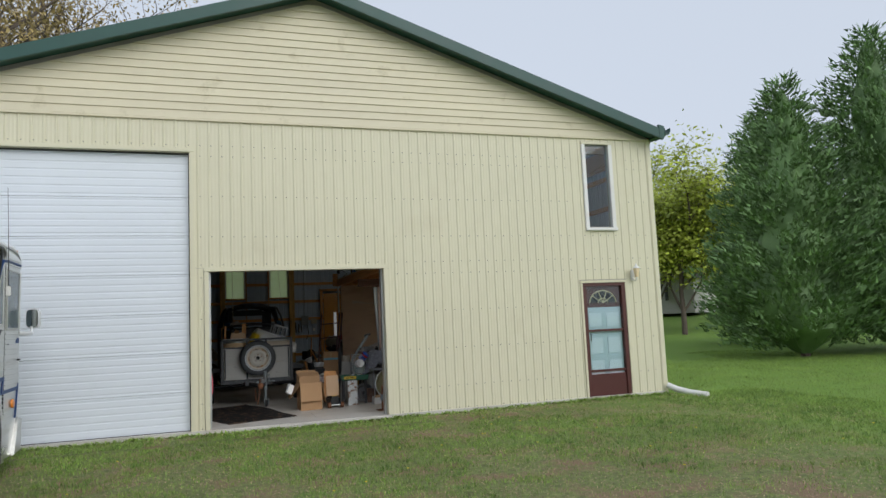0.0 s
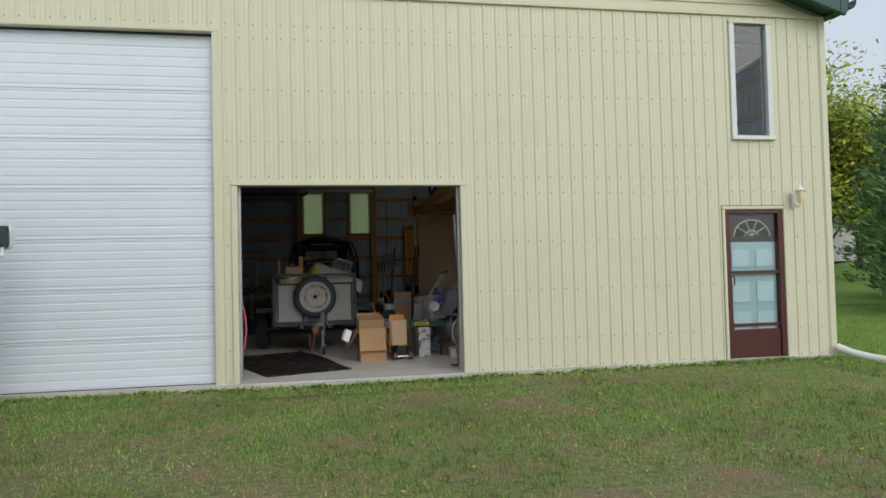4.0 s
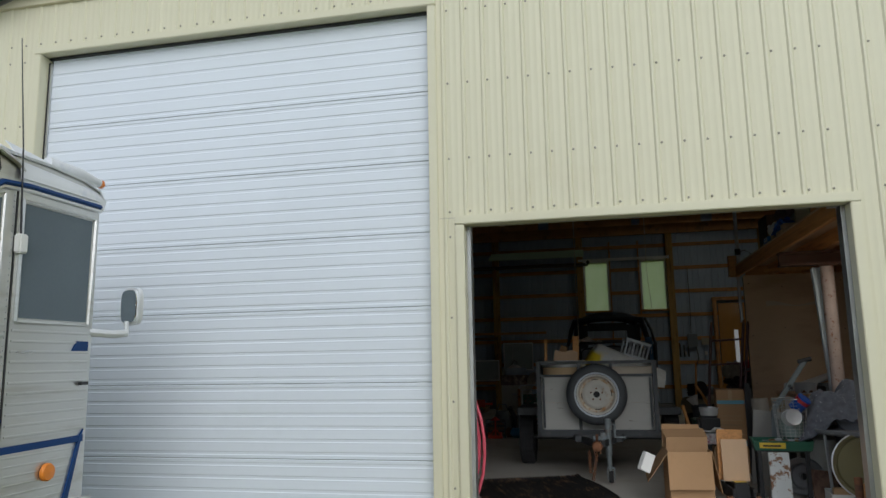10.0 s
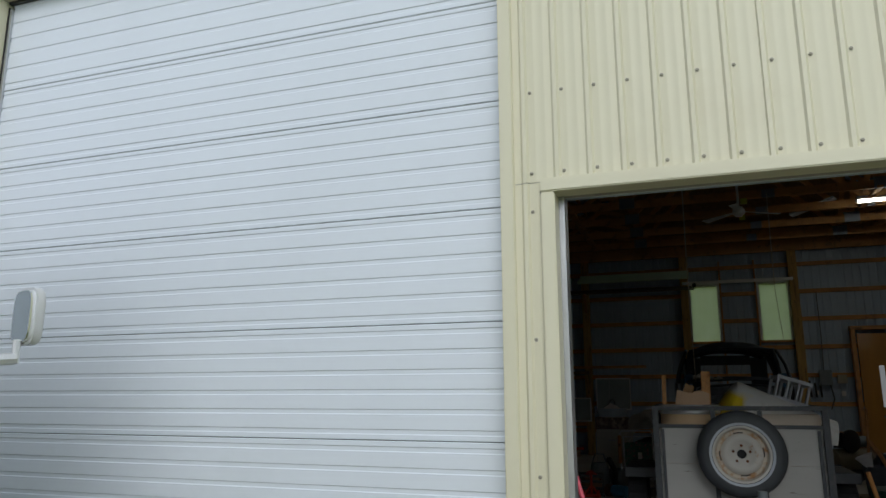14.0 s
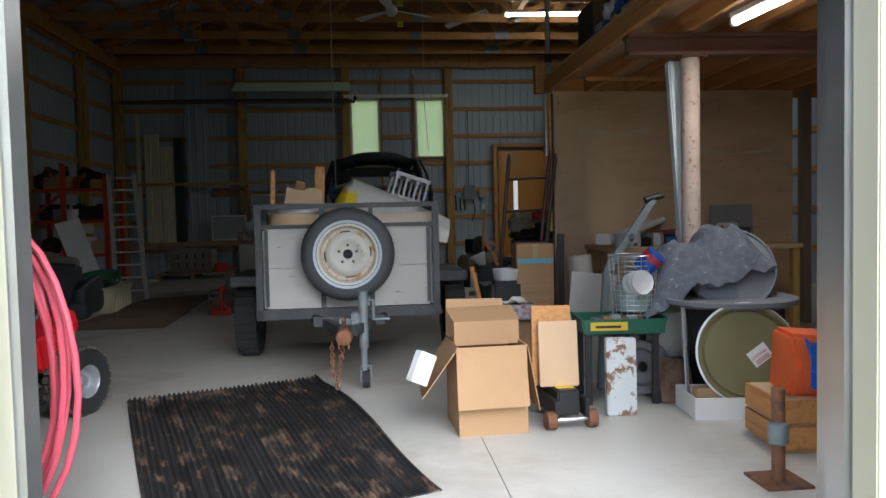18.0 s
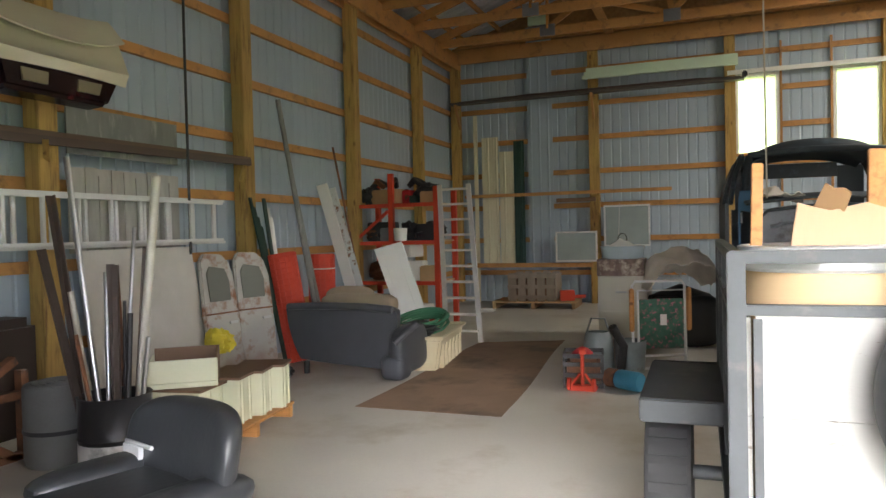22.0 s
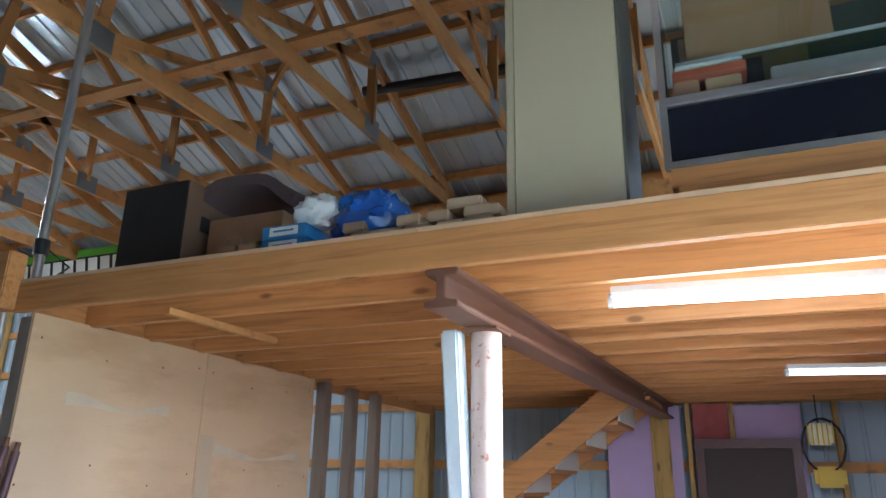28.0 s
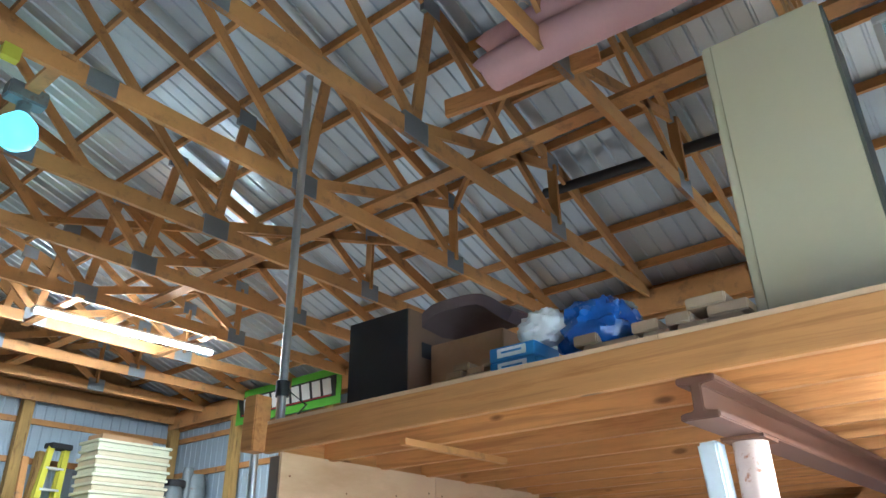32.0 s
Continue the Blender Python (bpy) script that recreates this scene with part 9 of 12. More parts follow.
solo("plastic_sheet", MB().grid(lambda u, v: (-4.40 + 0.10 * (1 - v) + 0.03 * wavy(31, u * 4, v * 4, 0), 16.8 + 1.2 * u + 0.12 * (1 - v) * u, 0.04 + 1.23 * v - 0.03 * math.sin(9 * u) * (1 - v)), 20, 16), mat("pale_canvas", (0.60, 0.58, 0.54), 0.75, var=0.12, scale=4), "pale plastic sheeting draped along the wall", "plastic sheet", thick=0.006)
solo("wall_cable", MB().tube([(-4.35, 17.95, 4.5), (-4.35, 17.94, 3.0), (-4.36, 17.95, 1.2)], 0.012, 6), BLACK, "black cable hanging down the wall", "cable")
# rusty frame and dark things at the near corner
rf = thing("rusty_steel_frame", pose(-3.95, 15.1, 0), "rust-brown braced steel frame by the wall", "steel frame")
for a, b in (((-0.1, -0.3, 0.0), (-0.1, 0.85, 0.62)), ((-0.1, 0.85, 0.0), (-0.1, -0.2, 0.75)), ((-0.1, -0.3, 0.40), (-0.1, 0.95, 0.40)), ((-0.1, 0.9, 0.0), (-0.1, 0.9, 0.55)), ((-0.1, -0.3, 0.02), (-0.1, 0.95, 0.02))):
    part("bar", MB().beam(a, b, 0.05, 0.06, (1, 0, 0)), RUST, rf)
solo("stored_bench", B(-4.42, -4.10, 14.9, 16.2, 0.1, 0.86), mat("dark_brown_vinyl", (0.03, 0.018, 0.014), 0.5, var=0.3), "dark brown bench seat stored against the wall", "seat", bevel=0.06)

# barrel of pipes and rods
brl = thing("open_barrel", pose(-3.28, 15.98, 0), "black and white steel drum holding pipes and rods", "drum")
part("drum_wall", MB().lathe([(0, 0.01), (0.20, 0.01), (0.20, 0.20), (0.207, 0.215), (0.20, 0.23), (0.20, 0.44), (0.207, 0.45), (0.19, 0.45), (0.19, 0.03), (0, 0.03)], 32), mat("black_drum", (0.02, 0.02, 0.024), 0.4, var=0.2), brl)
part("white_band", MB().lathe([(0.2025, 0.01), (0.203, 0.19), (0.2015, 0.19)], 32), mat("scuffed_white", (0.60, 0.60, 0.60), 0.5, second=(0.25, 0.25, 0.26), mix=0.3, mix_scale=6), brl)
PVC = mat("dirty_pvc", (0.55, 0.53, 0.46), 0.45, var=0.12, scale=6)
DKST = mat("dark_angle_iron", (0.085, 0.062, 0.052), 0.6, 0.2, var=0.3, scale=5, second=(0.15, 0.08, 0.05), mix=0.25, mix_scale=6)
rods = [((-0.10, 0.02), (-0.42, 0.10), 1.86, 0.018, STEEL), ((-0.12, -0.05), (-0.43, -0.02), 1.62, 0.024, DKST), ((0.08, 0.06), (0.16, 0.22), 1.72, 0.026, PVC), ((-0.02, -0.1), (-0.22, -0.08), 1.05, 0.018, PVC), ((0.0, 0.05), (-0.10, 0.3), 1.42, 0.012, STEEL),
        ((0.05, -0.03), (0.02, 0.02), 1.20, 0.018, DKST), ((0.02, 0.10), (0.10, 0.16), 1.30, 0.016, DKST), ((-0.06, 0.08), (-0.12, 0.12), 1.20, 0.022, DKST), ((0.11, -0.04), (0.12, 0.02), 0.92, 0.016, BLACK), ((-0.05, 0.0), (-0.2, 0.16), 1.15, 0.014, STEEL), ((0.05, 0.02), (-0.02, 0.12), 0.98, 0.01, BLACK), ((-0.14, 0.03), (-0.50, 0.06), 1.50, 0.020, PVC), ((-0.09, -0.09), (-0.36, -0.16), 1.30, 0.022, DKST), ((0.03, -0.12), (-0.06, -0.20), 0.82, 0.012, RUST), ((-0.03, 0.12), (-0.26, 0.30), 1.12, 0.018, RUST), ((0.12, 0.03), (0.22, 0.05), 0.78, 0.014, STEEL)]
for (x0, y0), (x1, y1), h, r, m_ in rods:
    a, b = Vector((-3.28 + x0, 15.98 + y0, 0.04)), Vector((-3.28 + x1, 15.98 + y1, h))
    if m_ == DKST:
        mb = MB().beam(a, b, r * 2.2, 0.006).beam(a + Vector((r, 0, 0)), b + Vector((r, 0, 0)), 0.006, r * 2)
        solo("angle_iron", mb, m_, "length of dark angle iron standing in the drum", "angle iron", "rods in the drum")
    else:
        solo("pipe_length", MB().tube([a, b], r, 10), m_, "long pipe or rod leaning in the drum", "pipe", "rods in the drum")
rl = thing("foam_roll_upright", pose(-3.76, 16.02, 0), "grey carpet padding rolled upright with a black strap", "carpet roll")
part("roll", MB().lathe([(0, 0.0), (0.195, 0.0), (0.20, 0.02), (0.20, 0.47), (0.19, 0.485), (0, 0.48)], 28), mat("grey_padding", (0.15, 0.15, 0.145), 0.9, var=0.15, bump=0.4), rl)
part("roll_end", MB().tube([((0.175 - 0.0022 * k) * math.cos(0.33 * k), (0.175 - 0.0022 * k) * math.sin(0.33 * k), 0.487) for k in range(70)], 0.006, 5), bpy.data.materials["grey_padding"], rl)
part("strap", MB().lathe([(0.2005, 0.20), (0.205, 0.20), (0.205, 0.225), (0.2005, 0.225)], 28), BLACK, rl)
# cream drawer boxes on a pallet
CRB = mat("pale_cream_paint", (0.66, 0.66, 0.48), 0.5, var=0.05)
BRT = mat("brown_lid", (0.16, 0.09, 0.05), 0.6, var=0.2)
pl = thing("low_pallet", pose(-3.16, 16.70, 0, 0, 0, 98), "raw pine pallet under cream boxes", "pallet")
for k in range(4):
    part("slat", B(-0.5, 0.62, -0.30 + 0.17 * k, -0.18 + 0.17 * k, 0.085, 0.105), FIR, pl)
for x in (-0.45, 0.05, 0.57):
    part("bearer", B(x - 0.02, x + 0.02, -0.30, 0.34, 0, 0.084), FIR, pl)
for k, (x, y) in enumerate(((-0.28, -0.02), (0.02, -0.06), (0.24, -0.10), (0.46, -0.14))):
    bx = thing("cream_cabinet_box", pl.matrix_world @ pose(x, y, 0.106, 0, 0, 4 * k), "pale cream drawer unit with a brown top", "drawer unit", "cream drawer units")
    part("unit_body", MB().box(-0.085 - (0.09 if k == 0 else 0), 0.075, -0.16, 0.16, 0, 0.30), CRB, bx, bevel=0.004)
    part("edge_strip", B(-0.06, -0.045, -0.172, -0.161, 0.0, 0.30), CRB, bx)
    part("edge_strip", B(0.06, 0.075, -0.172, -0.161, 0.0, 0.30), CRB, bx)
    part("unit_top", B(-0.12 - (0.07 if k == 0 else 0), 0.12, -0.18, 0.17, 0.301, 0.318), BRT, bx)
dwr = thing("loose_drawer_box", pl.matrix_world @ pose(-0.24, 0.04, 0.426, 0, 0, -62), "empty cream drawer lying on the units", "drawer")
part("drawer_front", B(-0.22, 0.20, -0.18, -0.165, 0, 0.17), CRB, dwr, bevel=0.003)
part("front_lip", B(-0.22, 0.20, -0.195, -0.181, 0.0, 0.03), CRB, dwr)
part("drawer_side", B(-0.22, -0.208, -0.164, 0.18, 0, 0.16), CRB, dwr)
part("drawer_side", B(0.188, 0.20, -0.164, 0.18, 0, 0.20), BRT, dwr)
part("drawer_back", B(-0.207, 0.187, 0.168, 0.18, 0, 0.20), BRT, dwr)
part("drawer_floor", B(-0.207, 0.187, -0.164, 0.167, 0.005, 0.012), BRT, dwr)
bag("yellow_bag", (-3.66, 17.42, 0.52), (0.12, 0.07, 0.10), mat("yellow_film", (0.62, 0.50, 0.04), 0.5, var=0.15, scale=8), "crumpled yellow bag behind the drawers", 17)
# old van doors
VAN = mat("rusted_van_door", (0.46, 0.45, 0.42), 0.6, var=0.12, scale=3, second=(0.28, 0.12, 0.06), mix=0.32, mix_scale=3.2, edge=(0.46, 0.56))
paint_zone(VAN, 2, 0.52, 0.30, (0.26, 0.11, 0.055), 0.75, 0.5, 4.0)
for k, (px, py, rz) in enumerate(((-4.17, 18.20, 80), (-4.10, 18.60, 70))):
    vd = thing("salvaged_van_door", pose(px, py, 0.02, -9, 0, rz), "rust-streaked grey van door leaning on the wall", "van door", "van doors")
    out = [(-0.19, 0.0), (0.19, 0.0), (0.205, 0.62), (0.20, 0.95), (0.16, 1.10), (0.08, 1.18), (-0.13, 1.19), (-0.18, 1.12), (-0.205, 0.62)]
    part("door_skin", MB().slab(out, -0.025, 0.025), VAN, vd, bevel=0.012)
    part("window_pane", MB().slab([(-0.13, 0.74), (0.12, 0.74), (0.13, 0.92), (0.09, 1.04), (-0.09, 1.07), (-0.135, 1.0)], -0.034, -0.024), mat("dusty_glass", (0.14, 0.15, 0.13), 0.35) if k == 0 else bpy.data.materials["dusty_glass"], vd, bevel=0.008)
    part("door_seam", MB().slab([(-0.19, 0.62), (0.19, 0.62), (0.19, 0.635), (-0.19, 0.635)], -0.029, -0.024), RUST, vd)
    part("handle", B(0.06, 0.15, -0.05, -0.03, 0.52, 0.545), STEEL, vd)
# barrier mesh rolls, flashing, boards
ORN = mat("orange_barrier", (0.62, 0.06, 0.025), 0.55, var=0.12)
for k, (px, py, h, rx, ry) in enumerate(((-4.10, 19.28, 1.15, 0, -10), (-4.32, 20.15, 0.62, 0, 0))):
    ro = thing("barrier_mesh_roll", pose(px, py, 0.02 if k == 0 else 0.50, rx, ry, 0), "roll of orange plastic barrier mesh", "mesh roll", "mesh rolls")
    part("roll", MB().tube([(0, 0, 0), (0, 0, h)], 0.15, 20), ORN, ro)
    rg = MB()
    for j in range(int(h / 0.06)):
        rg.tube([(0.153 * math.cos(2 * math.pi * q / 20), 0.153 * math.sin(2 * math.pi * q / 20), 0.03 + 0.06 * j) for q in range(21)], 0.008, 5)
    for q in range(16):
        a = 2 * math.pi * q / 16
        rg.tube([(0.153 * math.cos(a), 0.153 * math.sin(a), 0.01), (0.153 * math.cos(a), 0.153 * math.sin(a), h - 0.01)], 0.007, 5)
    part("mesh_web", rg, ORN, ro)
    if k:
        part("tie_string", MB().tube([(0.16 * math.cos(2 * math.pi * q / 20), 0.16 * math.sin(2 * math.pi * q / 20), 0.45) for q in range(21)], 0.008, 5), WHITE, ro)
solo("stool_block", B(-4.44, -4.16, 20.0, 20.32, 0, 0.52), BLACK, "dark box under the mesh roll", "box", bevel=0.01)
DKGRN = mat("dark_green_trim", (0.012, 0.045, 0.035), 0.5)
for k in range(7):
    solo("trim_length", MB().beam((-4.12 - 0.02 * k, 19.05 + 0.04 * k, 0.0), (-4.47, 19.0 + 0.06 * k, 1.75 - 0.10 * (k % 4)), 0.05, 0.015), DKGRN if k < 5 else STEEL, "length of dark green metal trim leaning in the corner", "metal trim", "trim lengths")
for y0, h, m_, r in ((19.55, 2.85, GREYSH, 0.028), (19.68, 2.35, GREYSH, 0.022), (20.75, 2.45, RUST, 0.014), (20.9, 1.6, DKST, 0.02)):
    solo("steel_tube", MB().tube([(-4.12, y0 + 0.25, 0.0), (-4.46, y0, h)], r, 10), m_, "tall steel tube leaning on the wall", "tube", "leaning tubes")
for k in range(2):
    solo("trim_board", MB().beam((-4.08, 20.78 + 0.2 * k, 0.0), (-4.43, 20.40 + 0.2 * k, 1.96 - 0.04 * k), 0.025, 0.15, (1, 0, 0)), WHITE if k == 0 else CHIPW, "long pale trim board leaning on the wall", "board", "trim boards", bevel=0.003)
# sofa-like van seat, crate, panel, hose
VIN = mat("charcoal_vinyl", (0.055, 0.058, 0.068), 0.45, var=0.15, scale=4, bump=0.1)
so = thing("van_bench_seat", pose(-3.27, 18.62, 0, 0, 0, -2), "charcoal vinyl bench seat seen from its back", "sofa")
TANC = mat("tan_cushion", (0.30, 0.24, 0.17), 0.85, var=0.12, bump=0.3)


def sofa_back(u, v):
    """Back shell, rounded at its top corners and drawn in at the foot."""
    s = 2 * u - 1
    half = 0.60 - 0.10 * (1 - v) ** 2
    return (half * s - 0.02, 0.05 * s * s + 0.10 * (1 - v) + 0.03 * v * v, 0.11 + 0.57 * v - 0.05 * abs(s) ** 8 * v - 0.03 * (1 - v) * s)


part("back_shell", MB().grid(sofa_back, 28, 14), VIN, so, thick=0.09)
part("top_roll", MB().tube([(-0.56, 0.03, 0.66), (-0.3, 0.01, 0.675), (0.0, 0.0, 0.68), (0.3, 0.01, 0.675), (0.56, 0.03, 0.65)], 0.035, 12), VIN, so)
part("seat_cushion", pillow((-0.02, 0.42, 0.34), (0.54, 0.26, 0.10)), TANC, so)
part("top_cushion", pillow((0.10, 0.24, 0.68), (0.40, 0.10, 0.10), 0.5, 0.6), TANC, so)
part("top_cushion", pillow((-0.05, 0.34, 0.72), (0.26, 0.10, 0.12), 0.6, 0.7), TANC, so)
part("side_arm", pillow((0.60, 0.28, 0.27), (0.09, 0.30, 0.22), 0.5, 0.6), VIN, so)
part("foot_skirt", pillow((0.56, 0.08, 0.12), (0.12, 0.12, 0.11), 0.5, 0.5), VIN, so)
part("arm_lever", MB().tube([(0.60, -0.03, 0.36), (0.68, 0.03, 0.44), (0.76, 0.12, 0.52)], 0.032, 10), VIN, so)
for x in (-0.45, 0.50):
    part("foot", MB().tube([(x, 0.15, 0.0), (x, 0.15, 0.12)], 0.03, 10), BLACK, so)
bag("black_boot", (-3.85, 18.55, 0.05), (0.12, 0.08, 0.07), BLACK, "black rag lying under the bench seat", 23)
cr = thing("long_plastic_bin", pose(-2.72, 19.62, 0, 0, 0, 8), "long cream moulded bin holding hoses", "bin")
CREAMP = mat("cream_plastic", (0.62, 0.54, 0.36), 0.5, var=0.08)
part("bin_shell", MB().add([(-0.20, -0.5, 0), (0.16, -0.5, 0), (0.16, 0.5, 0), (-0.20, 0.5, 0), (-0.25, -0.56, 0.32), (0.22, -0.56, 0.32), (0.22, 0.56, 0.32), (-0.25, 0.56, 0.32)], [(0, 1, 2, 3), (4, 5, 6, 7), (0, 4, 5, 1), (1, 5, 6, 2), (2, 6, 7, 3), (3, 7, 4, 0)]), CREAMP, cr, bevel=0.02)
part("bin_lip", MB().tube([(-0.26, -0.58, 0.33), (0.23, -0.58, 0.33), (0.23, 0.58, 0.33), (-0.26, 0.58, 0.33), (-0.26, -0.58, 0.33)], 0.018, 8), CREAMP, cr)
for k in range(6):
    part("moulded_rib", B(0.165, 0.215, -0.44 + 0.17 * k, -0.38 + 0.17 * k, 0.02, 0.26), CREAMP, cr, bevel=0.01)
hc = thing("green_hose", pose(-2.80, 19.55, 0.36), "coiled green garden hose heaped on the bin", "hose")
part("hose", MB().tube([((0.24 + 0.03 * math.sin(k * 0.4)) * math.cos(2 * math.pi * k / 20), (0.30 + 0.03 * math.cos(k * 0.3)) * math.sin(2 * math.pi * k / 20), 0.02 + 0.02 * (k // 20) + 0.05 * math.sin(2 * math.pi * k / 20)) for k in range(120)], 0.014, 7), mat("hose_green", (0.04, 0.17, 0.09), 0.5), hc)
bag("black_hose_heap", (-2.78, 19.35, 0.38), (0.20, 0.22, 0.07), BLACK, "black hose and rags heaped on the bin", 29)
solo("ribbed_board", MB().box(-0.16, 0.16, -0.01, 0.01, 0, 0.92).box(-0.10, -0.09, -0.016, -0.011, 0.02, 0.9).box(0.06, 0.07, -0.016, -0.011, 0.02, 0.9), WHITE, "white ribbed panel leaning on the bench seat", "panel", m=pose(-3.02, 19.9, 0.35, 14, -14, 4))
# red shelving with stores
ORR = mat("orange_red_rack", (0.60, 0.055, 0.02), 0.4, var=0.12)
rk = thing("storage_rack", pose(-3.80, 21.85, 0), "orange-red steel pallet rack loaded with parts", "shelf")
for x in (-0.72, -0.20, 0.45):
    for y in (-0.38, 0.30):
        if x == -0.20 and y > 0:
            continue
        part("upright", B(x - 0.035, x + 0.035, y - 0.03, y + 0.03, 0, 2.14 if x < 0.4 else 1.95), ORR, rk)
for z in (0.70, 1.24, 1.74):
    part("beam", B(-0.68, -0.24, -0.40, -0.36, z - 0.05, z), ORR, rk)
    part("beam", B(-0.16, 0.41, -0.40, -0.36, z - 0.05, z), ORR, rk)
    part("shelf_board", B(-0.72, 0.45, -0.36, 0.32, z - 0.02, z - 0.002), PLY, rk)
part("brace", MB().beam((-0.70, -0.40, 1.28), (-0.24, -0.40, 1.64), 0.03, 0.04), ORR, rk)
part("low_beam", B(-0.16, 0.41, -0.40, -0.36, 0.18, 0.23), ORR, rk)
for k, (x, z, w_, h, m_, lb) in enumerate(((0.0, 1.02, 0.24, 0.16, WHITE, "white carton on the rack"), (0.28, 1.24, 0.30, 0.22, BLACK, "dark engine part on the rack"), (0.20, 1.0, 0.02, 0.01, WHITE, ""), (0.02, 0.70, 0.28, 0.26, WHITE, "white drawer box on the rack"), (0.28, 0.70, 0.26, 0.2, OFFC, "brown part box on the rack"), (0.10, 0.12, 0.3, 0.26, WHITE, "white box at the rack's foot"), (0.2, 0.0, 0.4, 0.3, BLACK, "dark crate at the rack's foot"),
                                      (-0.45, 1.24, 0.36, 0.26, BLACK, "black car part on the rack"), (-0.3, 1.24, 0.2, 0.18, GREYP, "grey pump on the rack"), (0.45, 1.40, 0.02, 0.01, WHITE, ""), (-0.35, 1.74, 0.5, 0.20, OFFC, "worn carton of parts on the rack"), (-0.02, 1.74, 0.13, 0.18, REDPL, "red tin on the rack"), (0.10, 1.74, 0.09, 0.10, DKGRN, "green tin on the rack"), (0.30, 1.74, 0.24, 0.15, CARDB, "brown carton on the rack"), (-0.45, 0.0, 0.4, 0.5, BLACK, "dark bin under the rack"))):
    if lb:
        solo("stored_box", B(-w_ / 2, w_ / 2, -0.14, 0.14, 0, h), m_, lb, "box", "boxes on the rack", bevel=0.012, m=pose(-3.80 + x, 21.62 + 0.04 * (k % 4), z if z > 0.05 else 0.0, 0, 0, 9 * (k % 5) - 18))
for k in range(16):
    x = -0.66 + 0.062 * k
    z = 1.74 if k % 3 else 1.24
    solo("scrap_part", MB().tube([(0, 0, 0.04), (0.12, 0.02, 0.10 + 0.03 * (k % 3)), (0.22, -0.02, 0.07)], 0.03 + 0.008 * (k % 3), 7), BLACK if k % 4 else RUST, "dark scrap car part on the rack", "car part", "scrap parts", m=pose(-3.80 + x, 21.66 + 0.05 * (k % 3), z + (0.20 if k % 3 == 1 else 0.0), 0, 0, 40 * k))
for k, (x, z) in enumerate(((-0.55, 1.24), (-0.02, 1.24), (0.30, 1.24), (-0.5, 0.70), (-0.62, 1.74), (0.24, 1.76))):
    bag("salvaged_part", (-3.80 + x, 21.72, z + 0.12), (0.16, 0.12, 0.13), BLACK if k % 3 else RUST, "heap of dark salvaged car parts on the rack", 70 + k)
solo("white_bucket", MB().lathe([(0, 0), (0.075, 0), (0.09, 0.17), (0.095, 0.17), (0.08, 0.01)], 20), WHITE, "small white bucket on the rack", "bucket", m=pose(-3.86, 21.44, 1.24))
# step ladder
sl = thing("leaning_ladder", pose(-2.83, 20.93, 0), "tall aluminium ladder with bright flat treads, leaning on the rack", "ladder")
for s_ in (-1, 1):
    part("rail", MB().beam((s_ * 0.22, 0.0, 0.0), (s_ * 0.195 - 0.25, 0.47, 1.95), 0.028, 0.06, (1, 0, 0)), ALU, sl)
for k in range(10):
    f = (k + 0.7) / 10
    part("tread", B(-0.205 - 0.25 * f + 0.02 * f, 0.205 - 0.25 * f - 0.02 * f, 0.47 * f - 0.035, 0.47 * f + 0.035, 1.95 * f - 0.014, 1.95 * f + 0.014), WHITE, sl, bevel=0.004)

# ---- rear wall ----
RB = RY - 0.26
frosted = bpy.data.materials.new("frosted_pane")
frosted.use_nodes = True
fn_, fk_ = frosted.node_tree.nodes, frosted.node_tree.links
fn_.remove(fn_["Principled BSDF"])
tl_, no_, rp_ = fn_.new("ShaderNodeBsdfTranslucent"), fn_.new("ShaderNodeTexNoise"), fn_.new("ShaderNodeMix")
rp_.data_type = "RGBA"
no_.inputs["Scale"].default_value = 3.0
rp_.inputs[6].default_value, rp_.inputs[7].default_value = (0.62, 0.68, 0.47, 1), (0.74, 0.78, 0.64, 1)
fk_.new(no_.outputs[0], rp_.inputs[0])
fk_.new(rp_.outputs[2], tl_.inputs[0])
fk_.new(tl_.outputs[0], fn_["Material Output"].inputs[0])
for w_ in RW:
    wn_ = thing("window_2" if w_ is RW[0] else "window_3", Matrix(), "frosted rear window glowing with daylight", "window", kind="structure")
    y0, y1 = RY - 0.10, RY - 0.005
    part("window_frame", B(w_[0] - 0.05, w_[0], y0 - 0.02, y1, w_[2], w_[3]), WHITE, wn_)
    part("window_frame", B(w_[1], w_[1] + 0.05, y0 - 0.02, y1, w_[2], w_[3]), WHITE, wn_)
    part("window_frame", B(w_[0] - 0.05, w_[1] + 0.05, y0 - 0.02, y1, w_[3] + 0.001, w_[3] + 0.05), WHITE, wn_)
    part("window_sill", B(w_[0] - 0.05, w_[1] + 0.05, y0 - 0.03, y1, w_[2] - 0.05, w_[2] - 0.001), PINE, wn_)
    p_ = part("pane", B(w_[0], w_[1], RY - 0.05, RY - 0.046, w_[2], w_[3]), frosted, wn_)
    for x in (w_[0] - 0.09, w_[1] + 0.052):
        part("jack_stud", B(x, x + 0.035, RY - 0.14, RY - 0.103, 0.6, EAVE - 0.3), PINE, wn_)
part("window_header", B(0.3, 2.62, RY - 0.30, RY - 0.26, 3.83, 3.90), WHITE, wall_north, "white painted header board")
shd = thing("wall_rack", pose(-4.5, RB - 0.02, 3.70), "high timber rack with long steel and trim on brackets", "shelf")
part("rack_board", B(0.0, 5.05, -0.30, -0.10, 0, 0.035), mat("dark_steel_bar", (0.10, 0.085, 0.07), 0.6, var=0.2), shd)
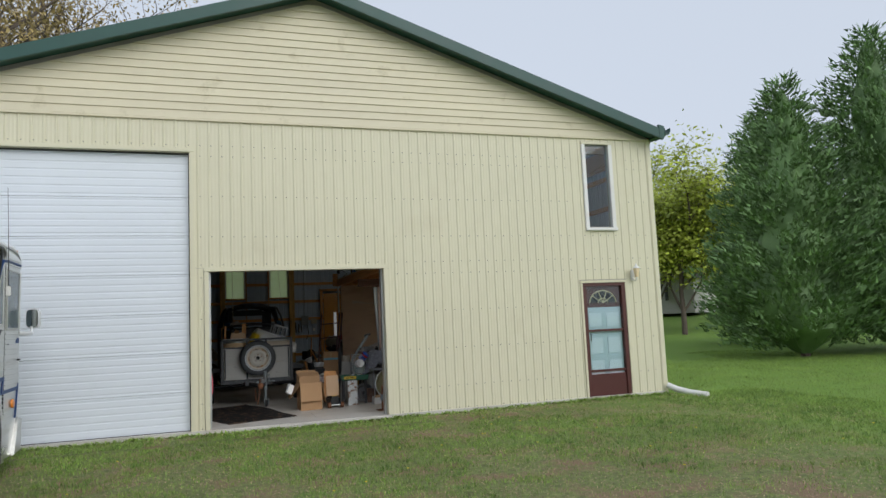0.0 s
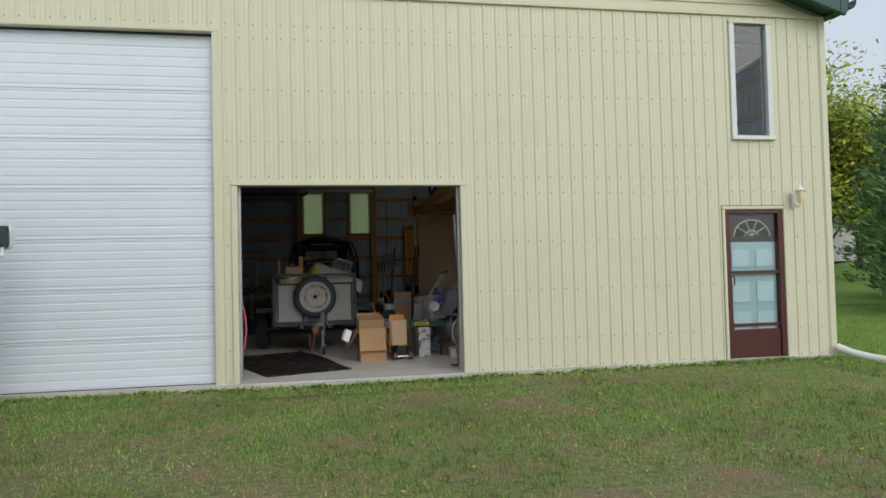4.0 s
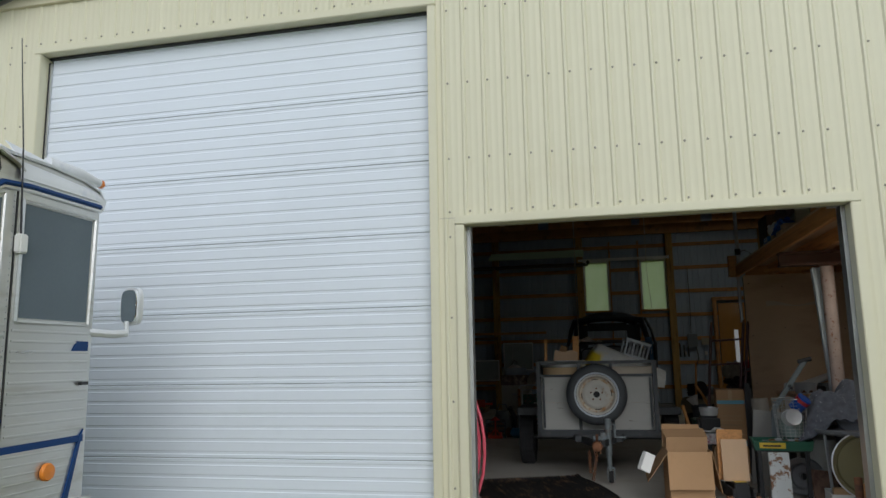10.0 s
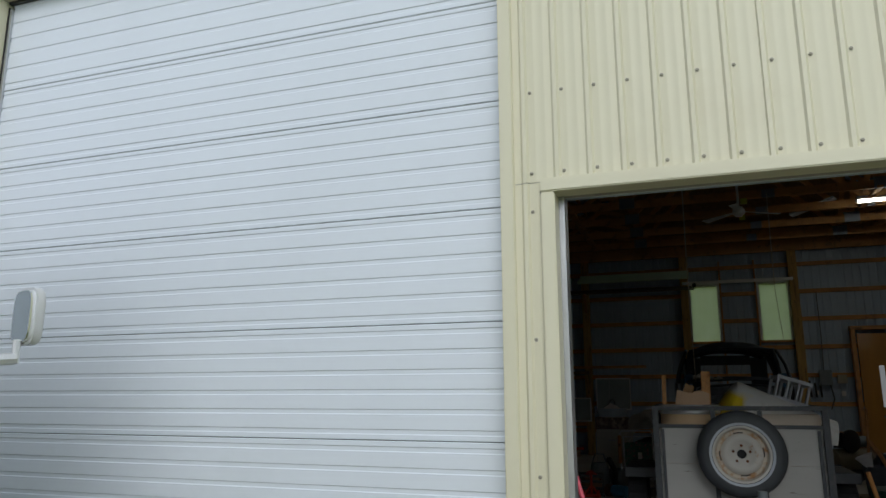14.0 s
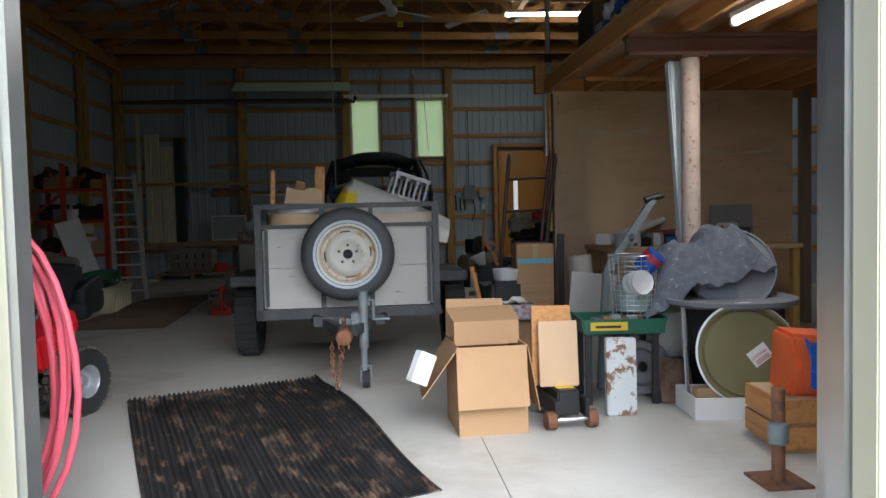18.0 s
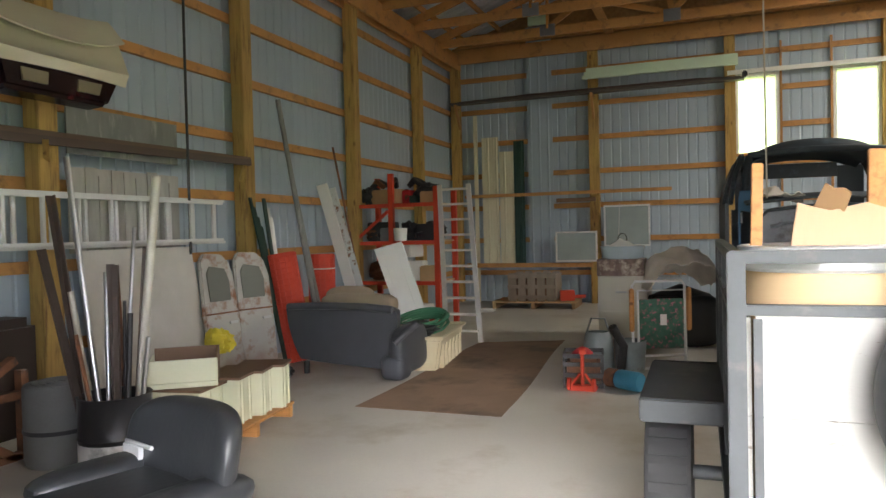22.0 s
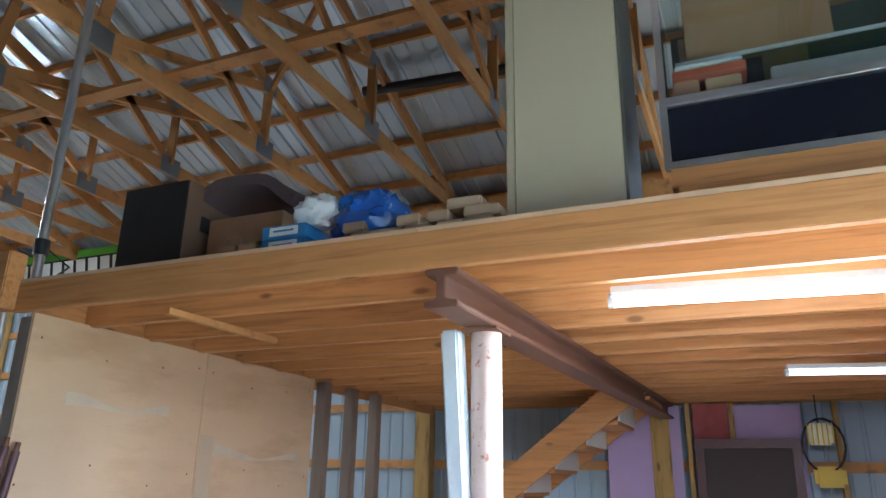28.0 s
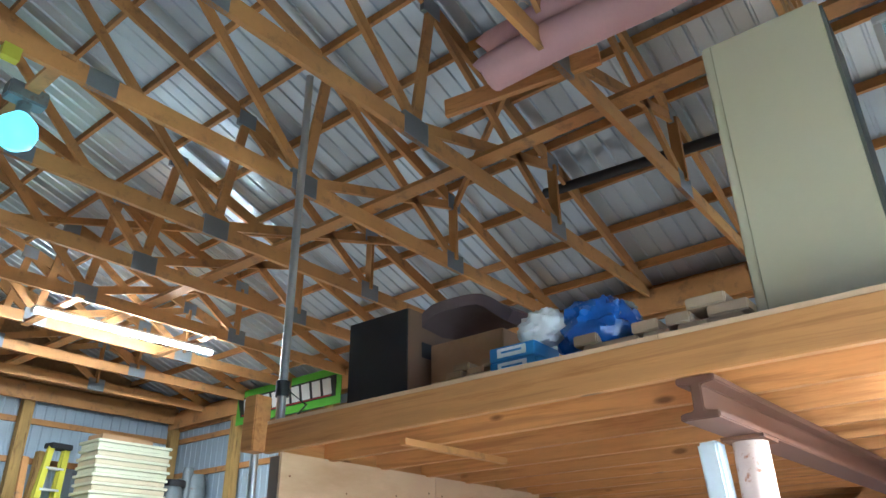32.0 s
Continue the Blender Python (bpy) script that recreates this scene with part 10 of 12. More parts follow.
for x in (0.1, 2.6):
    part("bracket", MB().beam((x, -0.28, 0.0), (x, -0.02, -0.42), 0.04, 0.05), PINE, shd)
    part("bracket_top", B(x - 0.02, x + 0.02, -0.30, 0.0, -0.05, -0.002), PINE, shd)
for k in range(5):
    solo("steel_length", MB().tube([(-4.4 + 0.3 * k, RB - 0.14 - 0.035 * k, 3.76), (0.50 - 0.15 * k, RB - 0.14 - 0.035 * k, 3.765)], 0.018, 8), DKST, "long dark steel pipe lying on the high rack", "pipe", "pipes on the rack")
MINT = mat("pale_green_trim", (0.60, 0.74, 0.58), 0.5, var=0.06)
for k in range(3):
    solo("trim_channel", B(-2.05 + 0.03 * k, 0.46, RB - 0.32 + 0.03 * k, RB - 0.24 + 0.03 * k, 3.94 + 0.065 * k, 4.0 + 0.065 * k), MINT, "long pale green metal trim on the rack", "metal trim", "trim on the rack", bevel=0.003)
solo("black_clamp", B(0.52, 0.60, RB - 0.26, RB - 0.16, 3.74, 3.84), BLACK, "black clamp on the end of the rack", "clamp", bevel=0.02)
for x0, x1, z0, z1, m_, lb, y in ((-3.98, -3.66, 0.72, 3.08, CREAM, "cream ribbed steel sheet leaning on the rear wall", 0.06), (-3.64, -3.36, 0.72, 2.80, CREAM, "shorter cream ribbed steel sheet leaning on the rear wall", 0.08), (-3.36, -3.16, 0.72, 2.98, DKGRN, "dark green metal panel leaning on the rear wall", 0.10), (-4.14, -4.06, 0.0, 3.5, CREAM, "narrow cream trim strip in the corner", 0.05)):
    solo("steel_sheet_leaning", sheet(x0, x1, z0, z1, lambda u, d, z: (u, RB - y - d, z)), m_, lb, "steel sheet", thick=0.004)
solo("tall_steel_sheet", sheet(-3.12, -2.66, 0.60, 5.05, lambda u, d, z: (u, RB + 0.05 - d, z), h=0.010, minor=False), INNER, "tall galvanised steel sheet standing against the rear wall", "steel sheet", thick=0.004)
solo("vent_box", B(-3.06, -2.72, RB - 0.02, RB + 0.04, 5.06, 5.30), MINT, "pale green box above the tall sheet", "box")
solo("long_board", B(-4.3, -0.6, RB - 0.13, RB - 0.10, 1.96, 2.02), PINE, "long narrow board nailed across the rear wall", "board")
solo("low_board", B(-4.3, -1.95, RB - 0.13, RB - 0.09, 0.66, 0.74), PINE, "low timber rail across the rear wall", "board")
solo("brown_batten", B(-2.6, -1.9, RB - 0.02, RB + 0.01, 1.83, 1.90), BRT, "short brown batten on the rear wall", "batten")
for x0, x1, z0, z1, nm in ((-2.60, -1.86, 0.76, 1.30, "a"), (-1.74, -0.96, 1.02, 1.74, "b")):
    sc = thing("storm_window", pose(x0, RB - 0.16, z0), "aluminium storm window leaning on the rear wall", "window frame", "storm windows")
    W_, H_ = x1 - x0, z1 - z0
    for a in ((0, W_, 0, 0.03), (0, W_, H_ - 0.03, H_), (0, 0.03, 0.03, H_ - 0.03), (W_ - 0.03, W_, 0.03, H_ - 0.03)):
        part("frame_bar", B(a[0], a[1], -0.012, 0.012, a[2], a[3]), WHITE if nm == "a" else ALU, sc)
    part("pane", B(0.03, W_ - 0.03, -0.003, 0.003, 0.03, H_ - 0.03), mat("cloudy_pane" + nm, (0.34, 0.40, 0.40), 0.15), sc)
# pallet and crate in the far corner
pc = thing("pallet", pose(-2.85, 25.0, 0, 0, 0, 2), "weathered wooden pallet on the floor", "pallet")
for k in range(6):
    part("slat", B(-0.72, 0.72, -0.42 + 0.15 * k, -0.32 + 0.15 * k, 0.10, 0.12), OFFC, pc)
for x in (-0.68, 0.0, 0.68):
    part("bearer", B(x - 0.03, x + 0.03, -0.42, 0.42, 0, 0.099), OFFC, pc)
ec = thing("slatted_crate", pose(-2.88, 24.95, 0.121), "grey slatted shipping crate on the pallet", "crate")
CRATEG = mat("grey_brown_board", (0.30, 0.25, 0.20), 0.85, var=0.25, scale=5, stretch=(2, 2, 0.5), obj=0.15)
for s_ in (-1, 1):
    for k in range(5):
        part("slat", B(-0.40 + 0.165 * k, -0.27 + 0.165 * k, s_ * 0.25 - 0.011, s_ * 0.25 + 0.011, 0.0, 0.48 + 0.012 * (k % 2)), CRATEG, ec)
    for z in (0.04, 0.22, 0.40):
        part("rail", B(-0.42, 0.42, s_ * 0.275 - 0.011, s_ * 0.275 + 0.011, z, z + 0.06), CRATEG, ec)
    part("end_board", B(s_ * 0.41 - 0.011, s_ * 0.41 + 0.011, -0.236, 0.236, 0.02, 0.46), CRATEG, ec)
part("crate_filling", pillow((0, 0, 0.20), (0.36, 0.2, 0.19)), BRT, ec)
solo("chain_saw", MB().box(-0.12, 0.12, -0.07, 0.07, 0, 0.18).box(0.10, 0.32, -0.01, 0.01, 0.04, 0.10), ORN, "orange chainsaw resting on the pallet", "chainsaw", bevel=0.02, m=pose(-2.30, 24.85, 0.121, 0, 0, 20))
bag("paper_scraps", (-3.5, 24.0, 0.03), (0.16, 0.10, 0.04), WHITE, "pale paper scraps on the floor", 41)

# ---- middle of the floor ----
rg_ = MB().grid(lambda u, v: (-2.62 + (1.18 - 0.22 * v) * u + 0.02 * math.sin(6 * v), 17.70 + 3.25 * v + 0.35 * u * v, 0.004 + 0.003 * wavy(51, u * 5, v * 7, 0)), 16, 26)
solo("floor_carpet", rg_, mat("brown_carpet", (0.27, 0.175, 0.115), 0.95, var=0.22, scale=2.5, fine=120, bump=0.5, second=(0.15, 0.10, 0.07), mix=0.36, mix_scale=1.4), "worn brown carpet runner on the concrete", "carpet", thick=0.008)
fc = thing("filing_drawers", pose(-0.95, 21.0, 0, 0, 0, -3), "cream two-drawer cabinet with a box on it", "cabinet")
part("body", B(-0.27, 0.27, 0, 0.5, 0, 0.80), mat("old_cream_enamel", (0.62, 0.60, 0.52), 0.45, var=0.05), fc, bevel=0.006)
part("drawer", B(-0.255, 0.255, -0.02, -0.001, 0.42, 0.78), bpy.data.materials["old_cream_enamel"], fc, bevel=0.004)
part("drawer", B(-0.255, 0.255, -0.02, -0.001, 0.03, 0.40), bpy.data.materials["old_cream_enamel"], fc, bevel=0.004)
part("drawer_pull", MB().tube([(-0.06, -0.04, 0.62), (0.06, -0.04, 0.62)], 0.01, 8), STEEL, fc)
pb = thing("printed_carton", pose(-0.95, 21.1, 0.80), "flat carton printed with pictures, on the cabinet", "box")
part("carton", B(-0.27, 0.25, -0.14, 0.26, 0, 0.19), mat("dark_printed_card", (0.20, 0.13, 0.11), 0.5, var=0.5, scale=14, second=(0.62, 0.52, 0.42), mix=0.35, mix_scale=9), pb, bevel=0.004)
ba = thing("enamel_basin", pose(-0.95, 21.15, 0.99), "pale blue plastic basin heaped with bags", "basin")
part("basin", MB().lathe([(0, 0.0), (0.18, 0.0), (0.23, 0.14), (0.25, 0.145), (0.22, 0.01)], 28), mat("pale_blue_plastic", (0.55, 0.66, 0.72), 0.4), ba)
part("bag_heap", MB().grid(lambda u, v: (-0.18 + 0.36 * u, -0.14 + 0.28 * v, 0.10 + 0.12 * math.sin(math.pi * u) * math.sin(math.pi * v) + 0.04 * wavy(61, u * 5, v * 5, 0)), 12, 10), WHITE, ba, thick=0.01)
part("wire_loop", MB().tube([(0.05 * math.cos(a), 0.0, 0.22 + 0.07 * math.sin(a)) for a in [2 * math.pi * k / 16 for k in range(17)]], 0.006, 5), BLACK, ba)
solo("lamp_globe_frame", MB().tube([(-1.0, 21.2, 1.20), (-0.98, 21.2, 1.62)], 0.004, 5), STEEL, "thin wire standing in the basin", "wire")
lc = thing("folding_lawn_chair", pose(-0.46, 19.66, 0, 0, 0, 24), "folded aluminium lawn chair with floral webbing", "chair")
part("frame", MB().tube([(-0.25, 0, 0.0), (-0.25, 0.02, 0.80), (-0.22, 0.02, 0.84), (0.22, 0.02, 0.84), (0.25, 0.02, 0.80), (0.25, 0, 0.0)], 0.013, 8).tube([(-0.22, -0.06, 0.05), (-0.22, -0.05, 0.76), (0.22, -0.05, 0.76), (0.22, -0.06, 0.05)], 0.013, 8).tube([(-0.25, 0, 0.03), (0.25, 0, 0.03)], 0.012, 8).tube([(-0.22, -0.06, 0.16), (0.22, -0.06, 0.16)], 0.012, 8), ALU, lc)
part("webbing", MB().grid(lambda u, v: (-0.21 + 0.42 * u, -0.055 + 0.02 * math.sin(math.pi * u), 0.22 + 0.46 * v), 10, 8), mat("floral_fabric", (0.06, 0.15, 0.11), 0.85, var=0.4, scale=14, second=(0.42, 0.15, 0.20), mix=0.34, mix_scale=24, edge=(0.48, 0.56)), lc, "dark green floral fabric", thick=0.012)
for s in (-1, 1):
    part("arm_rest", MB().box(s * 0.27 - 0.02, s * 0.27 + 0.02, -0.05, 0.0, 0.38, 0.78), FIR, lc, bevel=0.01)
part("label_tag", B(-0.02, 0.04, -0.078, -0.074, 0.44, 0.54), WHITE, lc)
dd = thing("covered_dashboard", pose(-0.36, 21.25, 0, 0, 0, 24), "black car dashboard and parts under a pale tarp", "car part")
part("dash_shell", MB().grid(lambda u, v: (-0.34 + 0.68 * u, -0.27 + 0.42 * v, 0.40 + 0.30 * math.sin(math.pi * (0.15 + 0.7 * v)) - 0.12 * abs(2 * u - 1)), 16, 10), BLACK, dd, thick=0.04)
part("lower_trim", pillow((0, -0.04, 0.29), (0.40, 0.25, 0.29)), BLACK, dd)
tarp = MB().grid(lambda u, v: (-0.46 + 0.92 * u, -0.34 + 0.80 * v, 0.66 + 0.40 * max(0.0, 1 - (2 * u - 1) ** 4) * math.sin(math.pi * (0.22 + 0.70 * v)) + 0.07 * wavy(71, u * 4, v * 4, 0) + 0.05 * abs(wavy(72, u * 9, v * 7, 0))), 26, 22)
part("tarp", tarp, mat("dirty_tarp", (0.76, 0.72, 0.64), 0.75, var=0.2, scale=5), dd, "dirty cream tarp", thick=0.01)
mc = thing("milk_crate", pose(-1.05, 18.95, 0, 0, 0, 8), "black plastic crate of metal junk", "crate")
for z in (0.0, 0.09, 0.18, 0.25):
    part("crate_band", MB().box(-0.17, 0.17, -0.17, -0.155, z, z + 0.035).box(-0.17, 0.17, 0.155, 0.17, z, z + 0.035).box(-0.17, -0.155, -0.155, 0.155, z, z + 0.035).box(0.155, 0.17, -0.155, 0.155, z, z + 0.035), BLACK, mc)
for s in (-0.16, 0.0, 0.16):
    part("crate_rib", B(s - 0.01, s + 0.01, -0.168, -0.158, 0, 0.28), BLACK, mc)
part("junk", MB().box(-0.14, 0.14, -0.14, 0.14, 0.02, 0.24), RUST, mc, bevel=0.03)
part("red_rag", MB().grid(lambda u, v: (-0.10 + 0.18 * u, -0.1 + 0.16 * v, 0.27 + 0.06 * math.sin(3 * u) * math.sin(3 * v)), 6, 6), REDPL, mc, thick=0.012)
rj = thing("red_bottle_jack", pose(-1.02, 18.70, 0), "orange-red jack stand on the floor", "jack")
part("base", B(-0.12, 0.12, -0.05, 0.05, 0, 0.045), ORN, rj, bevel=0.01)
part("stem", MB().tube([(0, 0, 0.04), (0.0, 0, 0.30)], 0.016, 8).tube([(-0.09, 0, 0.04), (-0.02, 0, 0.14)], 0.012, 6).tube([(0.09, 0, 0.04), (0.02, 0, 0.14)], 0.012, 6), ORN, rj)
part("pad", MB().tube([(-0.02, 0, 0.32), (0.03, 0, 0.33)], 0.028, 10), ORN, rj)
for s in (-0.10, 0.10):
    part("foot_wheel", MB().tube([(s - 0.012, -0.06, 0.06), (s + 0.012, -0.06, 0.06)], 0.05, 14), ORN, rj)
mo = thing("electric_motor", pose(-0.74, 18.82, 0.085, 0, 90, -30), "blue and rusty electric motor lying on the floor", "motor")
part("housing", MB().lathe([(0, 0), (0.075, 0.0), (0.08, 0.02), (0.08, 0.20), (0.07, 0.22), (0, 0.22)], 20), mat("motor_blue", (0.04, 0.22, 0.36), 0.45, var=0.15), mo)
part("rusty_end", MB().lathe([(0, -0.14), (0.05, -0.14), (0.08, -0.10), (0.078, -0.005), (0, -0.005)], 18), RUST, mo)
gw = thing("galvanised_can", pose(-0.98, 19.35, 0), "galvanised watering can on the floor", "watering can")
part("can", MB().lathe([(0, 0), (0.15, 0), (0.13, 0.34), (0.10, 0.40), (0.09, 0.40), (0.11, 0.34)], 24), GREYP, gw)
part("can_handle", MB().tube([(-0.12, 0, 0.34), (-0.06, 0, 0.52), (0.06, 0, 0.52), (0.12, 0, 0.34)], 0.010, 8), GREYP, gw)
solo("vacuum_hose", MB().tube([(-0.78, 19.25, 0.0), (-0.74, 19.2, 0.3), (-0.82, 19.1, 0.48)], 0.04, 10), BLACK, "black flexible hose standing among junk", "hose")
solo("grey_pail", MB().lathe([(0, 0), (0.12, 0), (0.14, 0.30), (0.15, 0.30), (0.13, 0.01)], 22), GREYP, "grey metal pail on the floor", "pail", m=pose(-0.72, 19.55, 0))

# ---- rear right corner ----
YD = mat("varnished_door", (0.52, 0.24, 0.035), 0.35, var=0.12, scale=2, stretch=(4, 4, 0.6), coat=0.2)
d4 = thing("door_4", Matrix(), "varnished yellow wooden door with a narrow lit window slot", "door", kind="structure")
part("leaf", B(3.72, 4.06, RB - 0.06, RB - 0.02, 0.0, 2.62).box(4.16, 4.78, RB - 0.06, RB - 0.02, 0.0, 2.62).box(4.06, 4.16, RB - 0.06, RB - 0.02, 0.0, 1.10).box(4.06, 4.16, RB - 0.06, RB - 0.02, 1.95, 2.62), YD, d4)
part("slot_light", B(4.062, 4.158, RB - 0.05, RB - 0.045, 1.10, 1.95), mat("bright_slot", (0.95, 0.97, 1.0), 0.4, bump=0, emit=0.12), d4, "daylit narrow pane")
for x in (3.64, 4.80):
    part("door_jamb", B(x - 0.03, x + 0.05, RB - 0.09, RB + 0.08, 0, 2.70), PINE, d4)
part("door_head", B(3.6, 4.86, RB - 0.09, RB + 0.08, 2.70, 2.78), PINE, d4)
part("door_knob", MB().at(Matrix.Translation((4.50, RB - 0.06, 1.08)) @ Euler((radians(90), 0, 0)).to_matrix().to_4x4()).lathe([(0.025, 0), (0.015, 0.03), (0.03, 0.05), (0.025, 0.07), (0, 0.075)], 14), STEEL, d4)
part("brace_post", MB().beam((5.0, RB - 0.2, 0.0), (5.16, RB - 0.2, 3.7), 0.09, 0.14, (0, 1, 0)), POST, d4)
ep = thing("fuse_box", pose(2.95, RB + 0.12, 1.25), "grey electrical boxes and cables on the rear wall", "electrical box")
part("panel_box", B(0, 0.24, -0.10, 0, 0.30, 0.62), GREYP, ep, bevel=0.006)
part("meter_box", B(0.34, 0.52, -0.08, 0, 0.34, 0.52), mat("tan_box", (0.40, 0.36, 0.26), 0.5), ep, bevel=0.006)
part("outlet", B(0.40, 0.47, -0.04, 0, 0.08, 0.18), WHITE, ep)
part("outlet", B(-0.10, -0.04, -0.04, 0, 0.10, 0.20), WHITE, ep)
part("cable", MB().tube([(0.1, -0.03, 0.62), (0.12, -0.03, 1.4), (0.11, -0.03, 2.3)], 0.008, 6).tube([(0.2, -0.05, 0.30), (0.24, -0.09, 0.02), (0.16, -0.09, -0.2)], 0.012, 6), BLACK, ep)
for k in range(4):
    part("hanging_tool", MB().tube([(-0.30 + 0.10 * k, -0.05, 0.45 - 0.05 * k), (-0.29 + 0.10 * k, -0.06, 0.05)], 0.02, 6), BLACK, ep)
fl_ = thing("fibreglass_ladder", pose(5.05, 24.75, 0, 0, 0, 10), "tall yellow fibreglass step ladder", "ladder")
YLAD = mat("yellow_fibreglass", (0.62, 0.58, 0.05), 0.45, var=0.1)
for s in (-1, 1):
    part("front_rail", MB().beam((s * 0.26 - 0.25, -0.2, 0.0), (s * 0.13 + 0.25, 0.2, 3.72), 0.03, 0.09, (1, 0, 0)), YLAD, fl_)
    part("rear_rail", MB().beam((s * 0.24 - 0.22, 0.12, 0.0), (s * 0.12 + 0.25, 0.26, 3.70), 0.025, 0.07, (1, 0, 0)), YLAD, fl_)
for k in range(11):
    f = (k + 1) / 12
    part("tread", B(-0.25 + 0.5 * f - 0.26 + 0.13 * f, -0.25 + 0.5 * f + 0.26 - 0.13 * f, -0.2 + 0.4 * f - 0.03, -0.2 + 0.4 * f + 0.05, 3.72 * f - 0.015, 3.72 * f + 0.015), ALU, fl_)
part("cap", B(0.08, 0.42, 0.12, 0.34, 3.70, 3.78), BLACK, fl_, bevel=0.01)
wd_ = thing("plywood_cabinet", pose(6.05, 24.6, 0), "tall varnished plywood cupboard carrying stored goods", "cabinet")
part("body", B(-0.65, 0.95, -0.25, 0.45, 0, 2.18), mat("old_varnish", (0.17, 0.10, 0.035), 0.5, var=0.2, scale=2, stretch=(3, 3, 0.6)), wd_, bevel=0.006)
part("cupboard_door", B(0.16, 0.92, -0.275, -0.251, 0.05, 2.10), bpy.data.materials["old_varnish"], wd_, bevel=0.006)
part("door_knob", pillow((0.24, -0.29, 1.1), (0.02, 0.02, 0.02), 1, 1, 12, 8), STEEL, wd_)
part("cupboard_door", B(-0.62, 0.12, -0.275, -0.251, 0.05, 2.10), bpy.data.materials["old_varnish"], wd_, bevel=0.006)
solo("leaning_board", B(-0.17, 0.17, -0.01, 0.01, 0, 1.55), PLY, "plain plywood offcut leaning on the cupboard", "board", m=pose(6.0, 24.22, 0.0, -4, 2, 0))
solo("leaning_board", B(-0.05, 0.05, -0.02, 0.02, 0, 3.55), PINE, "long pale plank leaning on the rear wall", "plank", m=pose(4.78, 24.55, 0.0, -6, 1, 10))
hu = thing("wall_hutch", pose(6.42, 24.30, 2.18) @ Matrix.Diagonal((1.2, 1, 1.0, 1)), "dark stained hutch top with an oval mirror", "cabinet")
MAH = mat("mahogany", (0.05, 0.016, 0.01), 0.35, var=0.2, coat=0.2)
part("back_board", B(-0.65, 0.95, 0.26, 0.28, 0, 0.70), MAH, hu)
part("shelf", B(-0.68, 0.98, -0.05, 0.26, 0.0, 0.03), MAH, hu, bevel=0.004)
part("shelf", B(-0.68, 0.98, 0.02, 0.26, 0.38, 0.41), MAH, hu, bevel=0.004)
part("shelf", B(-0.70, 1.0, 0.0, 0.28, 0.68, 0.72), MAH, hu, bevel=0.004)
for x in (-0.66, -0.2, 0.55, 0.95):
    part("hutch_upright", B(x - 0.015, x + 0.015, 0.02, 0.26, 0.03, 0.68), MAH, hu)
part("oval_mirror", MB().at(Matrix.Translation((0.18, 0.25, 0.20)) @ Matrix.Diagonal((1.5, 1, 1, 1)) @ Euler((radians(90), 0, 0)).to_matrix().to_4x4()).lathe([(0.11, 0.0), (0.12, 0.012), (0.10, 0.012), (0.0, 0.01)], 28), mat("old_mirror", (0.7, 0.7, 0.65), 0.1, 0.9, bump=0), hu)
for x in (0.05, 0.3):
    part("vase", MB().at(Matrix.Translation((x - 0.45, 0.1, 0.03))).lathe([(0, 0), (0.04, 0), (0.05, 0.08), (0.02, 0.14), (0, 0.14)], 12), WHITE, hu)
for k in range(7):
    tt = thing("stacked_tray", pose(6.02 + 0.015 * (k % 2), 24.42, 2.94 + 0.122 * k), "cream moulded tray in a stack", "tray", "stacked trays")
    part("tray_body", B(-0.58, 0.58, -0.27, 0.27, 0.0, 0.074), CREAMP if k % 3 else CRB, tt, bevel=0.010)
    part("tray_rim", B(-0.61, 0.61, -0.30, 0.30, 0.075, 0.118), CRB, tt, bevel=0.008)
solo("carton_on_top", B(-0.5, 0.35, -0.2, 0.2, 0, 0.09), CARDB, "flattened brown carton on the stacked trays", "carton", bevel=0.004, m=pose(6.0, 24.45, 3.795, 0, 0, 3))
for x, z, r, h, m_, lb in ((6.95, 3.27, 0.20, 0.10, BLACK, "black ring part on the grey tin"), (6.92, 2.936, 0.19, 0.33, GREYP, "grey tin on the corner shelf"), (7.36, 2.936, 0.17, 0.56, GREYP, "dark grey bottle on the corner shelf"), (7.20, 2.936, 0.09, 0.66, GREYP, "tall grey cylinder on the corner shelf")):
    solo("stored_tin", MB().lathe([(0, 0), (r, 0), (r, h * 0.85), (r * 0.8, h), (0, h)], 20), m_, lb, "tin", m=pose(x, 24.5, z))
solo("loud_speaker", B(-0.16, 0.16, -0.15, 0.15, 0, 0.62), BRT, "brown wooden loudspeaker cabinet", "speaker", bevel=0.01, m=pose(5.30, 24.30, 2.22))
solo("speaker_grille", B(-0.14, 0.14, -0.17, -0.152, 0.03, 0.6), BLACK, "black cloth speaker front", "speaker", m=pose(5.60, 24.30, 2.22))
solo("corner_shelf", B(-0.75, 1.34, -0.45, 0.35, 0, 0.04), PLY, "plywood shelf bearing the stacked trays", "shelf", m=pose(6.2, 24.5, 2.895))
lb_ = thing("lamp_bell", pose(6.0, 24.2, 1.78), "white bell-shaped lamp shade hanging", "lamp")
part("shade", MB().lathe([(0.03, 0.16), (0.04, 0.08), (0.09, 0.0), (0.10, -0.02)], 20), WHITE, lb_, thick=0.004)
part("stem", MB().tube([(0, 0, 0.14), (0, 0, 0.42)], 0.012, 8), WHITE, lb_)
solo("maroon_board", B(-0.13, 0.13, -0.012, 0.012, 0, 1.80), mat("dark_maroon_panel", (0.035, 0.012, 0.014), 0.35, var=0.2), "narrow dark maroon panel standing behind the bench", "panel", bevel=0.004, m=pose(4.25, 20.0, 0, 0, 1, -20))
